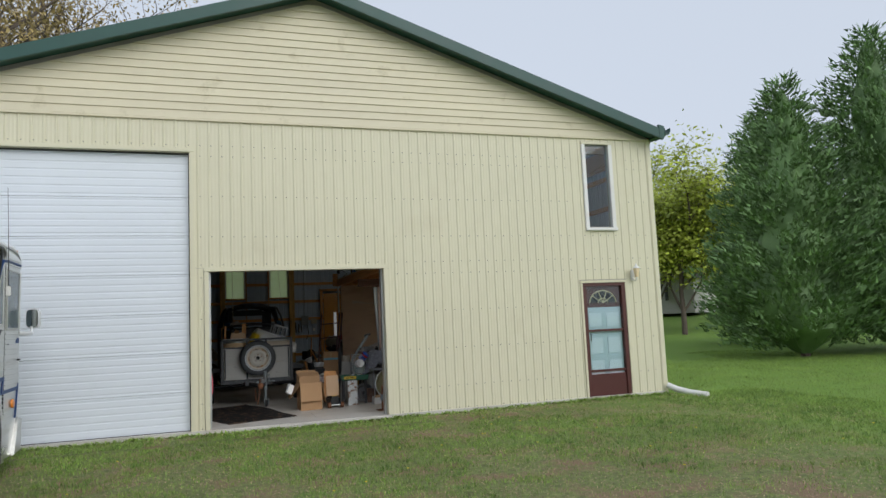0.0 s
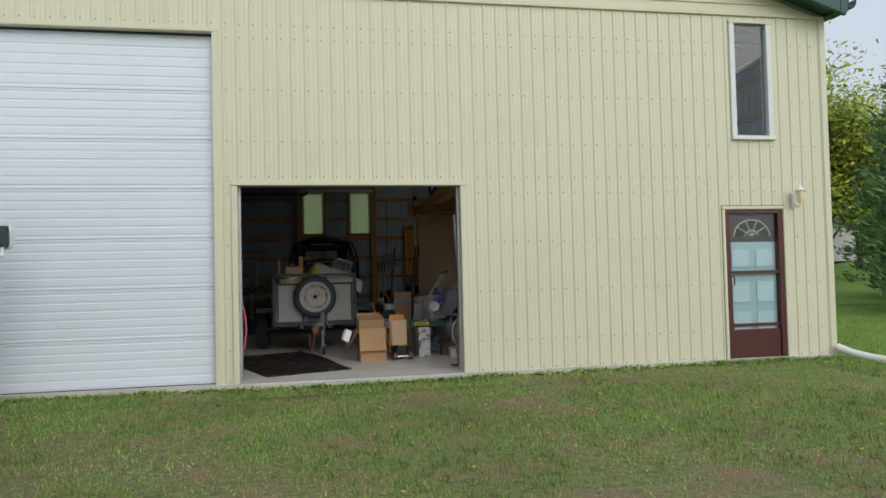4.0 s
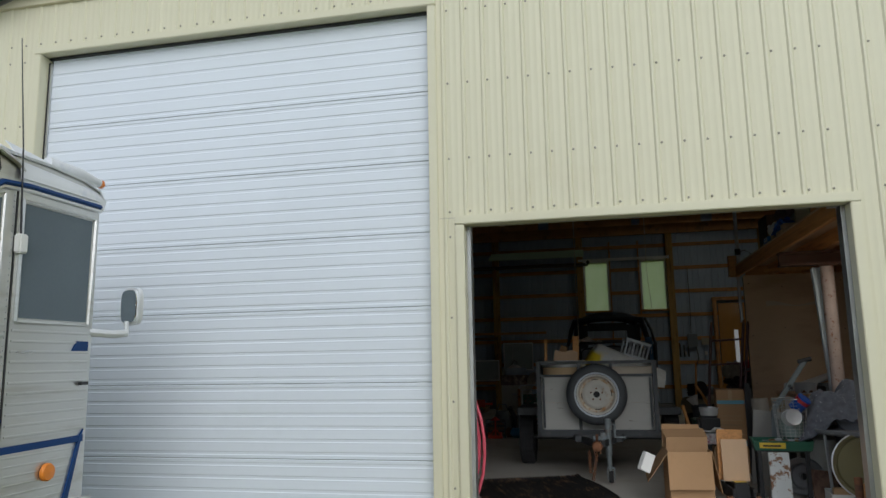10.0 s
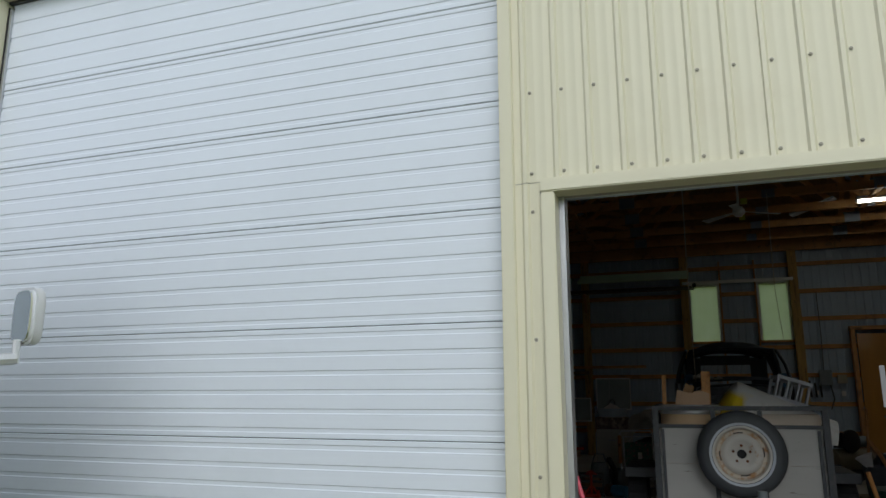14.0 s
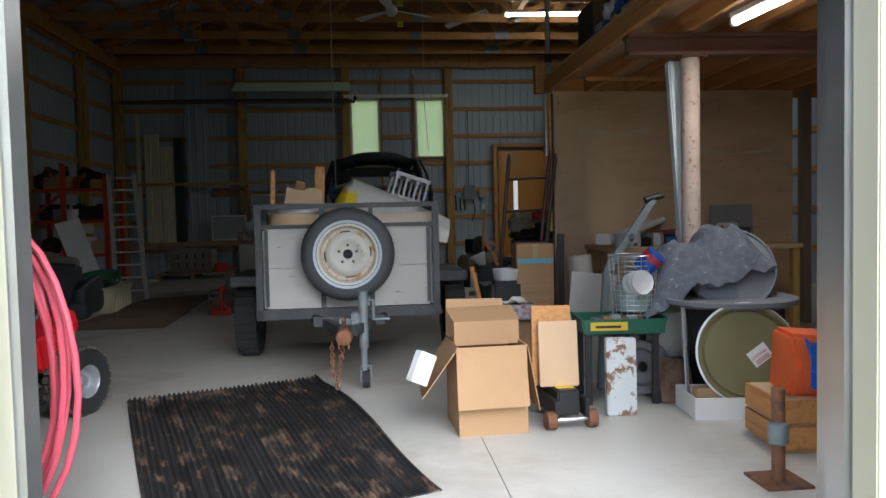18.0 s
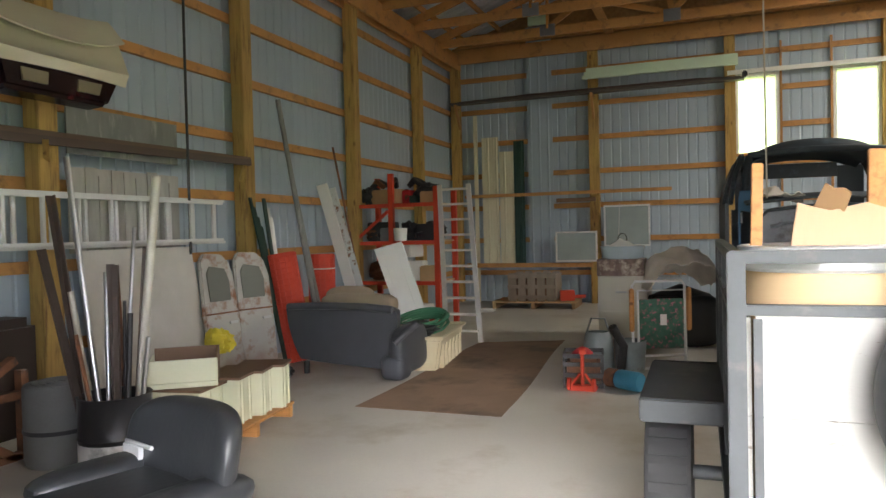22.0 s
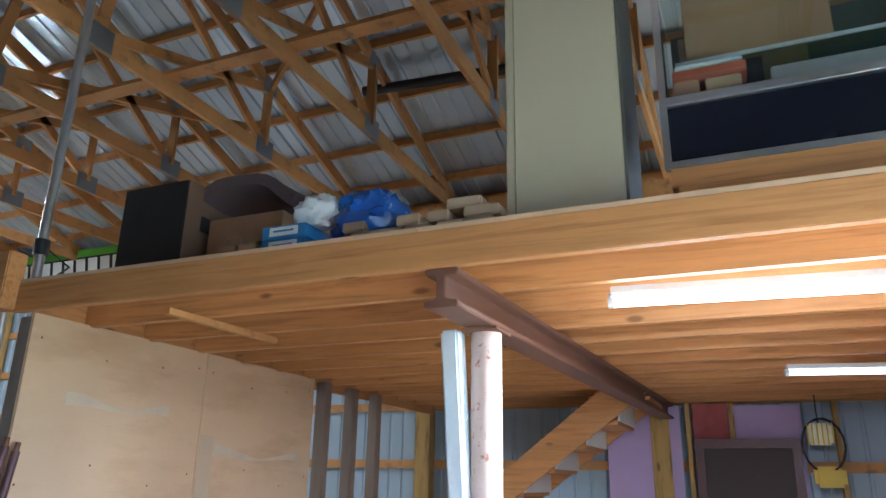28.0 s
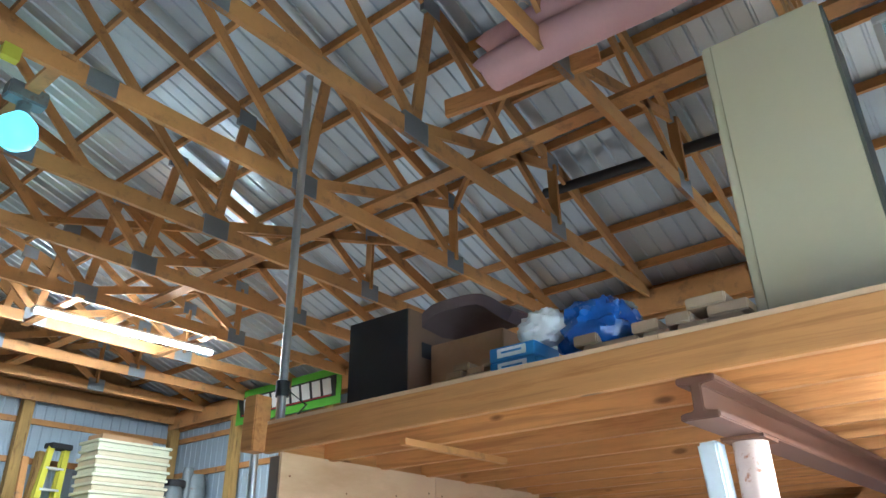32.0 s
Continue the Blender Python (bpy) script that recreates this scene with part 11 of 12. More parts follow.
# maroon ladder frame and extinguisher by the partition
MAR = mat("maroon_paint", (0.11, 0.055, 0.055), 0.4, 0.2, var=0.25, scale=5)
mf = thing("scaffold_frame", Matrix(), "maroon tubular frame with two rungs leaning by the partition", "scaffold")
RAILS = [(Vector((2.04, 16.41, 0.0)), Vector((2.205, 16.41, 1.70))), (Vector((2.40, 16.41, 0.0)), Vector((2.605, 16.41, 1.72))), (Vector((2.45, 16.40, 0.0)), Vector((2.655, 16.40, 1.70)))]
for a, b in RAILS:
    part("upright", MB().tube([a, b], 0.019, 10), MAR, mf)
    part("pin", MB().tube([b, b + (b - a).normalized() * 0.04], 0.012, 8), RUST, mf)
for f in (0.28, 0.70, 0.88):
    part("rung", MB().tube([RAILS[0][0].lerp(RAILS[0][1], f), RAILS[1][0].lerp(RAILS[1][1], f)], 0.013, 8), MAR, mf)
fx = thing("fire_extinguisher", pose(3.55, 17.80, 0.84), "red fire extinguisher hung by the partition", "fire extinguisher")
part("cylinder", MB().lathe([(0, 0), (0.07, 0.0), (0.075, 0.02), (0.075, 0.46), (0.05, 0.54), (0.025, 0.57), (0, 0.57)], 22), REDPL, fx)
part("label", MB().lathe([(0.0755, 0.2), (0.0765, 0.2), (0.0765, 0.34), (0.0755, 0.34)], 14, 3.6, 5.8), WHITE, fx)
part("valve", MB().tube([(0, 0, 0.57), (0, 0, 0.62)], 0.02, 8).tube([(0.0, 0, 0.61), (-0.10, -0.02, 0.63)], 0.012, 6), BLACK, fx)
part("support_stand", MB().box(-0.05, 0.05, -0.05, 0.05, -0.84, 0.0), POST, fx)


def tool_box(m, w_, d_, h, material, label):
    t = thing("tool_box", m, label, "tool box", "tool boxes at the rear")
    part("box_body", B(-w_ / 2, w_ / 2, -d_ / 2, d_ / 2, 0, h * 0.62), material, t, bevel=0.012)
    part("box_lid", MB().slab([(-w_ / 2, h * 0.64), (w_ / 2, h * 0.64), (w_ / 2 * 0.8, h), (-w_ / 2 * 0.8, h)], -d_ / 2, d_ / 2), material, t, bevel=0.012)
    part("carry_handle", MB().tube([(-0.08, 0, h), (-0.07, 0, h + 0.04), (0.07, 0, h + 0.04), (0.08, 0, h)], 0.009, 6), STEEL, t)
    for x in (-w_ * 0.3, w_ * 0.3):
        part("latch", B(x - 0.015, x + 0.015, -d_ / 2 - 0.008, -d_ / 2 - 0.001, h * 0.5, h * 0.72), STEEL, t)


def steel_can(m, r, h, material, label):
    t = thing("steel_can", m, label, "can", "cans at the rear")
    part("can_body", MB().lathe([(0, 0), (r, 0), (r * 1.02, 0.01), (r, 0.02), (r, h * 0.9), (r * 1.03, h * 0.92), (r * 0.9, h * 0.95)], 22), material, t)
    part("can_lid", MB().lathe([(r * 0.9, h * 0.945), (r * 0.5, h * 0.97), (r * 0.2, h), (0, h)], 22), ALU, t)
    part("bail", MB().tube([(r * math.cos(a), 0, h * 0.85 + 0.10 * math.sin(a)) for a in [math.pi * k / 10 for k in range(11)]], 0.004, 5), STEEL, t)


# a low bench between cab and partition, heaped with tools
lw = thing("rear_bench", pose(4.15, 20.9, 0), "dark low workbench heaped with tools and parts", "bench")
part("bench_top", B(-0.75, 0.75, -0.8, 0.8, 0.60, 0.64), OFFC, lw, bevel=0.006)
for x in (-0.68, 0.68):
    for y in (-0.72, 0.72):
        part("leg", B(x - 0.04, x + 0.04, y - 0.04, y + 0.04, 0, 0.599), POST, lw)
part("bench_shelf", B(-0.66, 0.66, -0.7, 0.7, 0.18, 0.20), OFFC, lw)
TEAL = mat("teal_green_paint", (0.05, 0.22, 0.15), 0.45, var=0.2)
for x, y, z, w_, d_, h, rz, m_, lb in ((3.75, 20.35, 0.641, 0.46, 0.22, 0.26, 12, BLACK, "black steel tool box on the rear bench"), (4.5, 20.4, 0.641, 0.40, 0.2, 0.22, -20, TEAL, "teal tool box on the rear bench"), (3.9, 21.2, 0.201, 0.5, 0.26, 0.3, 5, RUST, "rusty tool box under the rear bench"), (4.4, 20.55, 0.201, 0.5, 0.26, 0.3, 0, GREYP, "grey steel tool box under the rear bench")):
    tool_box(pose(x, y, z, 0, 0, rz), w_, d_, h, m_, lb)
for x, y, z, r, h, m_, lb in ((3.62, 20.75, 0.641, 0.09, 0.22, GREYP, "grey paint can on the rear bench"), (4.05, 20.3, 0.641, 0.08, 0.18, RUST, "rusty can on the rear bench"), (4.72, 20.9, 0.641, 0.11, 0.26, BLACK, "black oil can on the rear bench"), (3.30, 20.4, 0.0, 0.16, 0.42, GREYP, "grey bucket on the floor"), (3.22, 21.3, 0.0, 0.18, 0.50, BLACK, "black drum on the floor")):
    steel_can(pose(x, y, z), r, h, m_, lb)
for k, (x, y, z, sx, sz, m_, lb) in enumerate(((4.25, 20.75, 0.76, 0.20, 0.13, BLACK, "black canvas tool bag slumped on the bench"), (3.95, 21.05, 0.73, 0.16, 0.10, BRT, "brown leather bag on the bench"), (2.95, 20.9, 0.22, 0.22, 0.24, BLACK, "dark engine part on the floor"), (3.0, 22.2, 0.26, 0.26, 0.28, BRT, "brown sack standing on the floor"), (3.55, 22.5, 0.22, 0.24, 0.24, RUST, "rusty iron casting on the floor"))):
    bag("tool_bag" if z > 0.5 else "floor_sack", (x, y, z), (sx, sx * 0.8, sz), m_, lb, 210 + k)
ac = thing("air_compressor", pose(2.62, 21.35, 0, 0, 0, 35), "dusty tan air compressor on two wheels", "compressor")
TANK = mat("dusty_tan_tank", (0.24, 0.20, 0.13), 0.5, var=0.2)
part("tank", MB().at(Matrix.Translation((-0.35, 0, 0.38)) @ Euler((0, radians(90), 0)).to_matrix().to_4x4()).lathe([(0, -0.06), (0.10, -0.045), (0.155, 0.0), (0.16, 0.05), (0.16, 0.62), (0.155, 0.67), (0.10, 0.715), (0, 0.73)], 24), TANK, ac)
part("pump", MB().box(-0.22, 0.0, -0.09, 0.09, 0.55, 0.78).box(-0.24, 0.02, -0.10, 0.10, 0.60, 0.615).box(-0.24, 0.02, -0.10, 0.10, 0.65, 0.665).box(-0.24, 0.02, -0.10, 0.10, 0.70, 0.715), BLACK, ac)
part("motor_drum", MB().tube([(0.05, 0, 0.64), (0.30, 0, 0.64)], 0.085, 16), GREYP, ac)
part("belt_guard", MB().at(Matrix.Translation((-0.1, -0.13, 0.66)) @ Euler((radians(90), 0, 0)).to_matrix().to_4x4()).lathe([(0.17, -0.02), (0.17, 0.02), (0.15, 0.025), (0, 0.025)], 24), BLACK, ac)
for s_ in (-1, 1):
    part("wheel", MB().at(Matrix.Translation((0.30, s_ * 0.20, 0.125)) @ Euler((radians(90), 0, 0)).to_matrix().to_4x4()).lathe([(0, -0.03), (0.07, -0.03), (0.12, -0.035), (0.125, 0), (0.12, 0.035), (0.07, 0.03), (0, 0.03)], 22), RUBBER, ac)
part("stand_foot", B(-0.33, -0.29, -0.1, 0.1, 0.0, 0.24), BLACK, ac)
# a heap beside the trailer's wheel
th = thing("tool_bucket", pose(2.08, 16.98, 0.0), "dark grey bucket full of handles and rags on a crate", "bucket")
part("crate_base", B(-0.19, 0.19, -0.17, 0.17, 0, 0.36), OFFC, th, bevel=0.01)
part("bucket", MB().lathe([(0, 0.362), (0.10, 0.362), (0.13, 0.64), (0.136, 0.65), (0.126, 0.65), (0.10, 0.39), (0, 0.39)], 24), mat("dark_grey_pail", (0.07, 0.08, 0.09), 0.5), th)
part("hammer_handle", MB().tube([(-0.06, -0.02, 0.92), (0.02, -0.08, 0.78), (0.08, -0.12, 0.64)], 0.020, 8), FIR, th, "orange-brown wooden handle")
part("white_cone", MB().at(Matrix.Translation((-0.06, -0.06, 0.62)) @ Euler((0, radians(-24), 0)).to_matrix().to_4x4()).lathe([(0.0, 0.0), (0.02, 0.0), (0.085, 0.15), (0.08, 0.15)], 18), WHITE, th)
solo("broom_handle", MB().tube([(1.98, 16.94, 0.0), (2.06, 17.06, 1.22)], 0.014, 8), FIR, "wooden broom handle leaning on the crates", "broom handle")
bag("tool_bag", (2.42, 17.05, 0.15), (0.15, 0.12, 0.16), BLACK, "black tool bag with pale markings on the heap", 231)
bag("rag_wad", (2.97, 19.62, 1.04), (0.17, 0.13, 0.16), mat("dirty_rags", (0.34, 0.31, 0.26), 0.9, var=0.35, scale=7), "bundle of dirty pale rags on the heap", 232)
bag("rag_wad", (3.05, 19.60, 0.88), (0.22, 0.15, 0.09), BLACK, "dark rags under the bundle", 233)
hc = thing("heap_cabinet", pose(3.10, 19.60, 0), "low black cabinet under bags and rags", "cabinet")
part("body", B(-0.22, 0.30, -0.20, 0.28, 0, 0.80), BLACK, hc, bevel=0.01)
part("drawer_front", B(-0.20, 0.28, -0.215, -0.201, 0.45, 0.76), GREYP, hc, bevel=0.004)
part("drawer_front", B(-0.20, 0.28, -0.215, -0.201, 0.06, 0.42), GREYP, hc, bevel=0.004)
hm = thing("red_helmet", pose(3.27, 19.64, 0.80), "glossy red and grey dome-shaped shop part on the heap", "shop part")
part("dome", pillow((0, 0, 0.33), (0.14, 0.13, 0.11), 0.9, 0.8), REDPL, hm)
part("grey_band", pillow((0, 0, 0.27), (0.145, 0.135, 0.03), 0.9, 0.6), GREYP, hm)
part("pedestal", MB().lathe([(0, 0), (0.10, 0), (0.08, 0.24), (0, 0.24)], 18), BLACK, hm)

# ceiling fan and small hanging things
cf = thing("ceiling_fan", pose(1.22, 19.9, 4.07), "pale ceiling fan with three blades at rest", "ceiling fan")
part("rod", MB().tube([(0, 0, 0.08), (0, 0, 0.60)], 0.018, 8), WHITE, cf)
part("motor", MB().lathe([(0, 0.12), (0.05, 0.11), (0.09, 0.06), (0.09, 0.0), (0.05, -0.04), (0, -0.05)], 20), WHITE, cf)
for k in range(3):
    a = math.radians(20 + 120 * k)
    part("blade", MB().at(Euler((0, 0, a)).to_matrix().to_4x4() @ Euler((radians(9), 0, 0)).to_matrix().to_4x4()).add([(0.08, -0.03, 0.03), (0.62, -0.07, 0.0), (0.64, 0.07, 0.0), (0.08, 0.03, 0.03), (0.08, -0.03, 0.036), (0.62, -0.07, 0.006), (0.64, 0.07, 0.006), (0.08, 0.03, 0.036)], [(3, 2, 1, 0), (4, 5, 6, 7), (0, 1, 5, 4), (1, 2, 6, 5), (2, 3, 7, 6), (3, 0, 4, 7)]), WHITE, cf)
solo("hanging_rope", MB().tube([(0.42, 19.0, 4.64), (0.41, 19.0, 3.0), (0.42, 19.02, 1.55)], 0.007, 6), mat("pale_rope", (0.55, 0.50, 0.42), 0.9), "pale rope hanging from the trusses", "rope")
solo("hanging_rope", MB().tube([(1.75, 21.0, 4.64), (1.74, 21.0, 3.0), (1.80, 21.0, 2.2)], 0.005, 6), bpy.data.materials["pale_rope"], "thin cord hanging from the trusses", "cord")
gb = thing("work_bulb", pose(1.55, 18.05, 4.66), "large bluish glowing bulb on a junction box under the trusses", "lamp")
part("bulb", MB().lathe([(0, -0.37), (0.06, -0.36), (0.11, -0.32), (0.13, -0.25), (0.115, -0.18), (0.07, -0.13), (0.04, -0.10)], 22), mat("cyan_bulb", (0.20, 0.80, 0.90), 0.3, bump=0, emit=0.07), gb)
part("socket", MB().tube([(0, 0, -0.11), (0, 0, -0.02)], 0.045, 12), GREYP, gb)
part("junction_box", B(-0.13, 0.12, -0.06, 0.06, -0.02, 0.10), GREYP, gb, bevel=0.01)
part("bracket", MB().beam((0, -0.58, 0.07), (0, 0.62, 0.07), 0.09, 0.035), PINE, gb)
yc = mat("yellow_cord", (0.60, 0.60, 0.05), 0.5)
solo("yellow_cable", MB().tube([(-0.2, 15.3, 4.78), (0.3, 15.33, 4.80), (1.0, 15.2, 4.77), (1.6, 14.9, 4.9)], 0.008, 6), yc, "yellow cable clipped along the trusses", "cable")
for k in range(6):
    solo("cable_clip", B(-0.05, 0.05, -0.03, 0.03, 0, 0.09), yc, "small yellow tag on a truss plate", "tag", "yellow tags", m=pose(1.2 + 0.05 * k, 16.3 + 1.2 * k, 4.52))
solo("insulation_scrap", MB().beam((2.3, 22.6, 4.60), (3.0, 22.3, 4.80), 0.22, 0.03), mat("grey_foil", (0.45, 0.45, 0.44), 0.5), "grey sheet hanging from the trusses", "sheet")

# ---- trees, far house, grass ----
BARK = mat("bark", (0.11, 0.085, 0.065), 0.9, var=0.3, scale=6, fine=40, bump=0.7, stretch=(1, 1, 0.4))


def leafmat(name, c):
    m_ = mat(name, c, 0.6, var=0.35, scale=0.8, fine=20, bump=0.0, island=0.45)
    m_.node_tree.nodes["Principled BSDF"].inputs["Transmission Weight"].default_value = 0.0
    return m_


SPRING = leafmat("spring_leaves", (0.34, 0.40, 0.035))
BUDS = leafmat("rusty_buds", (0.29, 0.215, 0.075))
NEEDLE = leafmat("pine_needles", (0.14, 0.235, 0.085))


def branchy(r, base, h, spread, levels, nb, trunk_r, up=0.55):
    """Trunk and limbs as one mesh; returns it and the twig ends."""
    mb, tips = MB(), []

    def grow(p, d, length, rad, lv):
        pts = [p]
        q, dd = p.copy(), d.copy()
        for k in range(4):
            dd = (dd + Vector((r.uniform(-1, 1), r.uniform(-1, 1), r.uniform(-0.3, 0.7))) * 0.16).normalized()
            q = q + dd * (length / 4)
            pts.append(q.copy())
        mb.tube(pts, rad, 6 if lv > 1 else 8, caps=False, r_end=rad * 0.5)
        if lv >= levels:
            tips.append((pts[-1], dd))
            tips.append((pts[2], dd))
            return
        for k in range(nb if lv else nb + 2):
            s = pts[2 + (k % 3)] if lv else pts[1 + (k % 4)]
            a = r.uniform(0, 2 * math.pi)
            o = Vector((math.cos(a), math.sin(a), up * r.uniform(0.4, 1.6))).normalized()
            grow(s, (dd * 0.55 + o * spread).normalized(), length * r.uniform(0.55, 0.75), rad * 0.5, lv + 1)
    grow(Vector(base), Vector((r.uniform(-0.05, 0.05), r.uniform(-0.05, 0.05), 1)), h, trunk_r, 0)
    return mb, tips


def leaves(r, tips, per, size, spread):
    vs, fs = [], []
    for p, d in tips:
        for k in range(per):
            c = p + Vector((r.gauss(0, spread), r.gauss(0, spread), r.gauss(0, spread * 0.8)))
            a = Vector((r.uniform(-1, 1), r.uniform(-1, 1), r.uniform(-1, 1))).normalized()
            b = a.orthogonal().normalized()
            s = size * r.uniform(0.6, 1.3)
            n_ = len(vs)
            vs += [c - a * s, c + b * s * 0.55, c + a * s, c - b * s * 0.55]
            fs.append((n_, n_ + 1, n_ + 2, n_ + 3))
    m_ = MB()
    m_.v, m_.f = vs, fs
    return m_


def tree(x, y, h, seed, leaf, label, per=14, size=0.09, spread=0.32, levels=3, nb=3, trunk_r=0.16, sp=0.75):
    r = random.Random(seed)
    z = ground_h(x, y) - 0.05
    t = thing("tree", Matrix.Translation((x, y, z)), label, "tree")
    mb, tips = branchy(r, (0, 0, 0), h * 0.42, sp, levels, nb, trunk_r)
    part("trunk", mb, BARK, t, fix=False)
    crown = leaves(r, tips, per, size, spread)
    ob = part("crown", crown, leaf, t, fix=False, smooth=False)
    return t


def conifer(x, y, h, w_, seed, label):
    r = random.Random(seed)
    z = ground_h(x, y) - 0.05
    t = thing("pine_tree", Matrix.Translation((x, y, z)), label, "tree")
    part("trunk", MB().tube([(0, 0, 0), (0.05, 0, h * 0.5), (0, 0, h * 0.97)], 0.14, 8, r_end=0.02), BARK, t, fix=False)
    vs, fs = [], []
    nl = int(h / 0.20)

    def reach(f):
        return w_ * (1 - f) ** 0.7 * (0.8 + 0.2 * min(1, f * 6)) + 0.12
    for k in range(nl):
        f = k / nl
        zc = 0.2 + f * (h - 0.3)
        for j in range(int(9 + 12 * (1 - f))):
            a = r.uniform(0, 2 * math.pi)
            L = reach(f) * r.uniform(0.62, 1.15)
            d = Vector((math.cos(a), math.sin(a), r.uniform(0.1, 0.5)))
            base = Vector((0, 0, zc + r.uniform(-0.15, 0.15)))
            for q in range(int(6 + L * 13)):
                s = L * (0.30 + 0.70 * r.random() ** 0.6)
                c = base + d * s + Vector((r.gauss(0, 0.11), r.gauss(0, 0.11), r.gauss(0, 0.08)))
                ax = (d + Vector((r.uniform(-0.8, 0.8), r.uniform(-0.8, 0.8), r.uniform(-0.1, 0.9)))).normalized()
                b = ax.cross(Vector((r.uniform(-1, 1), r.uniform(-1, 1), r.uniform(-1, 1)))).normalized()
                ln, wd = r.uniform(0.12, 0.30), r.uniform(0.025, 0.055)
                n_ = len(vs)
                vs += [c - b * wd, c + b * wd, c + ax * ln]
                fs.append((n_, n_ + 1, n_ + 2))
    m_ = MB()
    m_.v, m_.f = vs, fs

    def inner(u, v):
        a = 2 * math.pi * u
        q = reach(v) * min(1.0, 0.15 + v * 9) * (0.42 + 0.26 * wavy(seed, math.cos(a) * 2, math.sin(a) * 2, v * 9)) * (1 if v < 0.99 else 0)
        return (q * math.cos(a), q * math.sin(a), 0.15 + v * (h - 0.5))
    part("inner_foliage", MB().grid(inner, 40, 44), NEEDLE, t, fix=False)
    part("crown", m_, NEEDLE, t, fix=False, smooth=False)
    return t


conifer(16.9, 17.6, 8.7, 3.0, 1, "dense white pine with branches down to the lawn")
conifer(20.3, 17.2, 10.4, 3.9, 2, "tall white pine standing on the lawn")
conifer(21.5, 23.5, 9.6, 3.0, 3, "tall white pine behind another")
for k, (x, y, h) in enumerate(((23.6, 32, 11.8), (27.4, 33.0, 10.6), (25.4, 37, 11.0), (28.5, 42, 12.5), (33, 40, 11), (21.5, 41, 11), (31, 52, 14), (25, 56, 14), (38, 58, 14))):
    tree(x, y, h, 20 + k, SPRING, "maple in yellow-green spring leaf", per=62, size=0.14, spread=0.62, levels=3, nb=4, trunk_r=0.15)
for k, (x, y, h) in enumerate(((-8.5, 26, 19), (-6.0, 33, 23), (-12, 22, 18), (-14, 31, 21), (-10.5, 37, 24))):
    tree(x, y, h, 40 + k, BUDS, "tall tree with bare limbs and rusty buds", per=15, size=0.085, spread=0.5, levels=4, nb=4, trunk_r=0.28, sp=0.75)
for k, (x, y, h) in enumerate(((0.5, 36, 9), (5, 38, 9), (-4, 40, 10), (9, 42, 10))):
    tree(x, y, h, 60 + k, SPRING, "leafing tree beyond the rear windows", per=14, size=0.22, spread=0.6, levels=3, nb=4, trunk_r=0.15)
for k, (x, y, h) in enumerate(((7, -22, 13), (12, -24, 13), (2, -26, 14))):
    tree(x, y, h, 80 + k, BUDS, "bare-limbed tree across the lawn", per=3, size=0.05, spread=0.4, levels=4, nb=3, trunk_r=0.28, sp=0.7)
hs_ = thing("far_house", pose(34, 50, ground_h(34, 50), 0, 0, 30), "low pale house half hidden behind trees", "house")
part("wall", B(-5, 5, -3, 3, 0, 2.6), mat("grey_siding", (0.42, 0.40, 0.38), 0.7, var=0.08), hs_)
part("roof", MB().slab([(-3.5, 2.55), (3.5, 2.55), (0, 4.2)], -5.4, 5.4).at(Matrix()), mat("grey_shingle", (0.14, 0.13, 0.13), 0.9), hs_)
hs_.children[-1].rotation_euler = (0, 0, radians(90))
for x in (-3, 0, 3):
    part("window", B(x - 0.5, x + 0.5, -3.03, -3.005, 1.0, 2.0), MIRROR_DARK, hs_)
solo("hedge_backdrop", MB().grid(lambda u, v: (-70 + 160 * u, 75 + 8 * math.sin(9 * u) + 3 * wavy(91, u * 30, 0, 0), ground_h(-70 + 160 * u, 75) - 1 + (7 + 3 * wavy(90, u * 60, 0, 0)) * v), 160, 6), mat("far_woods", (0.10, 0.13, 0.05), 0.95, var=0.5, scale=0.5, fine=3), "far belt of spring woods", "woods", kind="structure")

# lawn: tufts near the walk, one object
gr = random.Random(5)
BLADE = leafmat("grass_blades", (0.23, 0.34, 0.065))
vs, fs = [], []


def lawn_density(x, y):
    d = wavy(1.7, x * 0.45, y * 0.45, 0) + 0.5 * wavy(2.9, x * 1.3, y * 1.3, 0)
    return d


count = 0
while count < 300000:
    y = -0.5 + 12.2 * gr.random() ** 0.85
    x = gr.uniform(-5.5, 9.5)
    if gr.random() < 0.25:
        x, y = gr.uniform(7.8, 18), gr.uniform(2, 22)
    if x < X1 and y > 11.72:
        continue
    near = FY - y
    dens = lawn_density(x, y)
    if dens < -0.08 and gr.random() < 0.72 and x < 7:
        continue
    z = ground_h(x, y)
    tall = gr.uniform(0.012, 0.042) * (1.6 if near < 0.25 and x < X1 and not (OPEN[0] < x < OPEN[1] and gr.random() < 0.8) else 1.0)
    a = gr.uniform(0, 2 * math.pi)
    w_ = gr.uniform(0.0016, 0.0036) * (1 + 0.12 * abs(y - 6)) * 1.3
    dx, dy = math.cos(a) * w_, math.sin(a) * w_
    lean = (gr.uniform(-0.5, 0.5) * tall, gr.uniform(-0.5, 0.5) * tall)
    n_ = len(vs)
    vs += [(x - dx, y - dy, z - 0.004), (x + dx, y + dy, z - 0.004), (x + lean[0], y + lean[1], z + tall)]
    fs.append((n_, n_ + 1, n_ + 2))
    count += 1
gm2 = MB()
gm2.v, gm2.f = vs, fs
tagged(part("grass", gm2, BLADE, fix=False, smooth=False), "short patchy lawn grass with clover", "grass", kind="stuff")
cv, cf_ = [], []
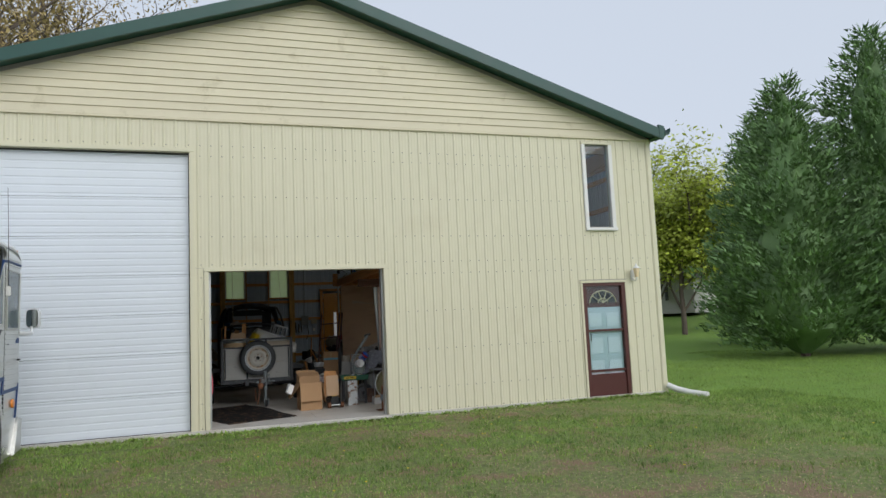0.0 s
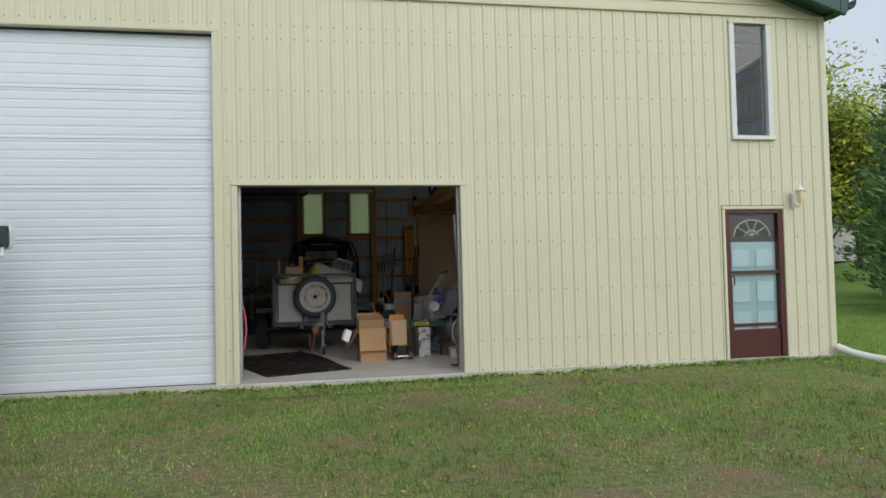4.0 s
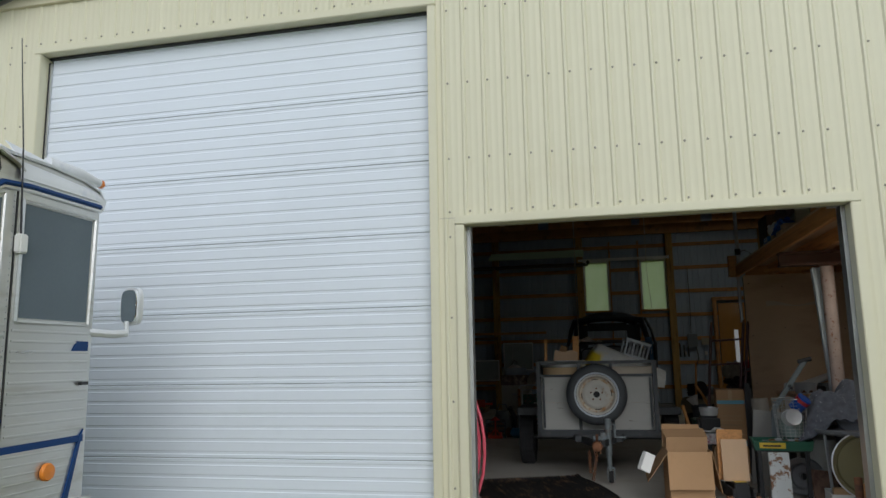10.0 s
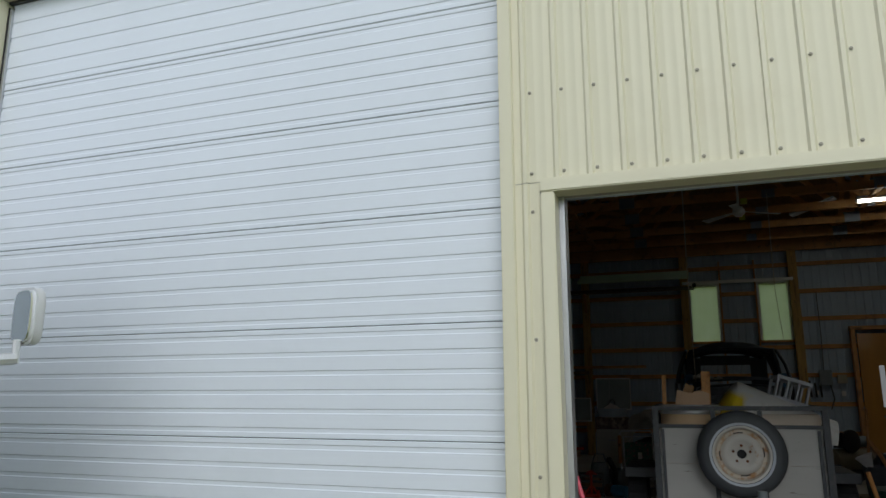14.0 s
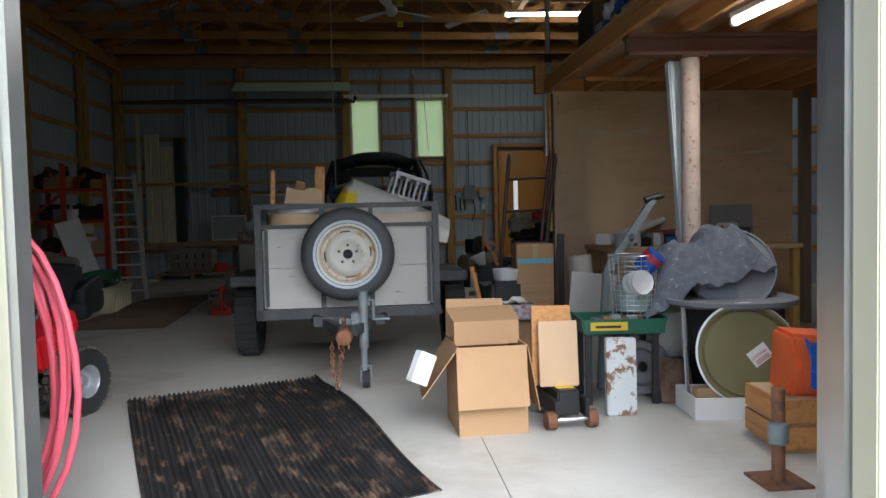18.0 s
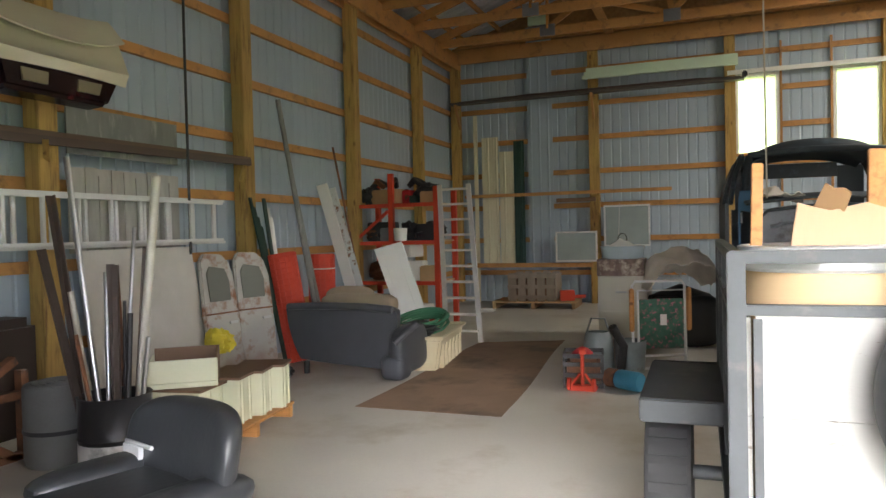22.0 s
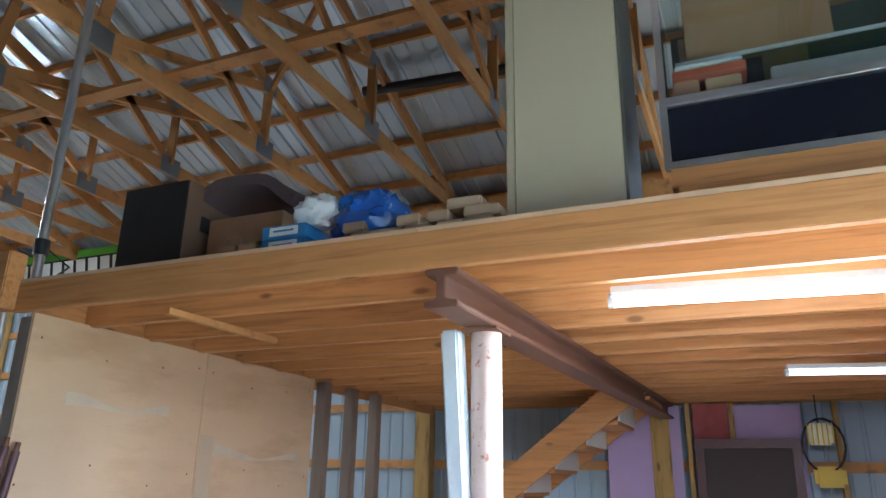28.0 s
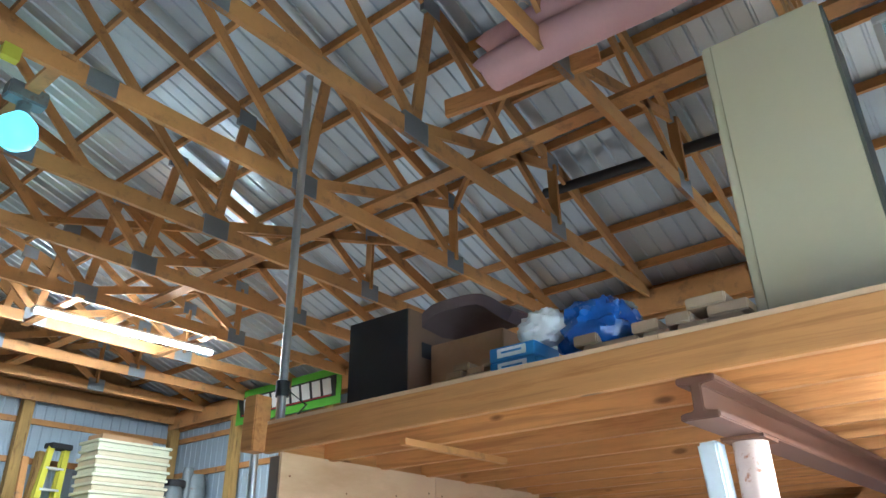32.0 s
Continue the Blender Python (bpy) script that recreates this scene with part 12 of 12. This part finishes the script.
for k in range(5200):
    x, y = gr.uniform(-5.5, 9.5), -0.3 + 11.9 * gr.random() ** 0.9
    if lawn_density(x, y) < -0.05 and x < 7:
        continue
    big = gr.uniform(0.6, 1.4)
    for j in range(13):
        px, py = x + gr.gauss(0, 0.025) * big, y + gr.gauss(0, 0.025) * big
        a, h, w_ = gr.uniform(0, 2 * math.pi), gr.uniform(0.025, 0.065) * big, gr.uniform(0.002, 0.004) * (1 + 0.06 * abs(y - 6))
        c, s = math.cos(a), math.sin(a)
        z = ground_h(px, py) - 0.004
        n_ = len(cv)
        cv += [(px - s * w_, py + c * w_, z), (px + s * w_, py - c * w_, z), (px + c * h * 0.5, py + s * h * 0.5, z + h)]
        cf_.append((n_, n_ + 1, n_ + 2))
cm3 = MB()
cm3.v, cm3.f = cv, cf_
tagged(part("grass_tufts", cm3, leafmat("tuft_green", (0.14, 0.25, 0.045)), fix=False, smooth=False), "scattered taller green grass tufts and clover", "grass", kind="stuff")
tv, tf = [], []
for k in range(110000):
    x, y = gr.uniform(-5.5, 8.5), -0.5 + 12.2 * gr.random() ** 0.85
    if lawn_density(x, y) > 0.25 or (x < X1 and y > 11.72):
        continue
    z = ground_h(x, y) + 0.004
    a, L, w_ = gr.uniform(0, 2 * math.pi), gr.uniform(0.015, 0.045), gr.uniform(0.002, 0.005) * (1 + 0.1 * abs(y - 6))
    c, s = math.cos(a), math.sin(a)
    n_ = len(tv)
    tv += [(x - s * w_, y + c * w_, z), (x + s * w_, y - c * w_, z), (x + c * L, y + s * L, z + gr.uniform(0.0, 0.015))]
    tf.append((n_, n_ + 1, n_ + 2))
tm3 = MB()
tm3.v, tm3.f = tv, tf
tagged(part("dry_thatch", tm3, leafmat("dry_thatch", (0.40, 0.29, 0.17)), fix=False, smooth=False), "dead brown grass and leaf litter on the bare ground", "thatch", kind="stuff")
# broad-leaf weeds along the wall foot
wv, wf = [], []
for k in range(900):
    x = gr.uniform(X0 - 1, X1 + 0.3)
    y = FY - 0.05 - abs(gr.gauss(0, 0.10))
    if OPEN[0] - 0.1 < x < OPEN[1] + 0.1:
        y -= 0.14
    z = ground_h(x, y)
    for j in range(4):
        a = gr.uniform(0, 2 * math.pi)
        L = gr.uniform(0.02, 0.06)
        n_ = len(wv)
        d = Vector((math.cos(a), math.sin(a), gr.uniform(0.3, 1.0)))
        s = Vector((-math.sin(a), math.cos(a), 0)) * L * 0.3
        p = Vector((x, y, z))
        wv += [p, p + d * L * 0.6 + s, p + d * L, p + d * L * 0.6 - s]
        wf.append((n_, n_ + 1, n_ + 2, n_ + 3))
wm2 = MB()
wm2.v, wm2.f = wv, wf
tagged(part("weeds", wm2, BLADE, fix=False, smooth=False), "low weeds along the foot of the wall", "weeds", kind="stuff")
fv = MB()
for k in range(140):
    x, y = gr.uniform(-2, 9), gr.uniform(1, 11.3)
    if lawn_density(x, y) < 0:
        continue
    fv.at(Matrix.Translation((x, y, ground_h(x, y) + 0.035))).lathe([(0, 0.006), (0.014, 0.004), (0.012, 0), (0, 0)], 7)
tagged(part("dandelions", fv, mat("dandelion", (0.75, 0.55, 0.02), 0.7), fix=False), "scattered yellow dandelions in the lawn", "flowers", kind="stuff")
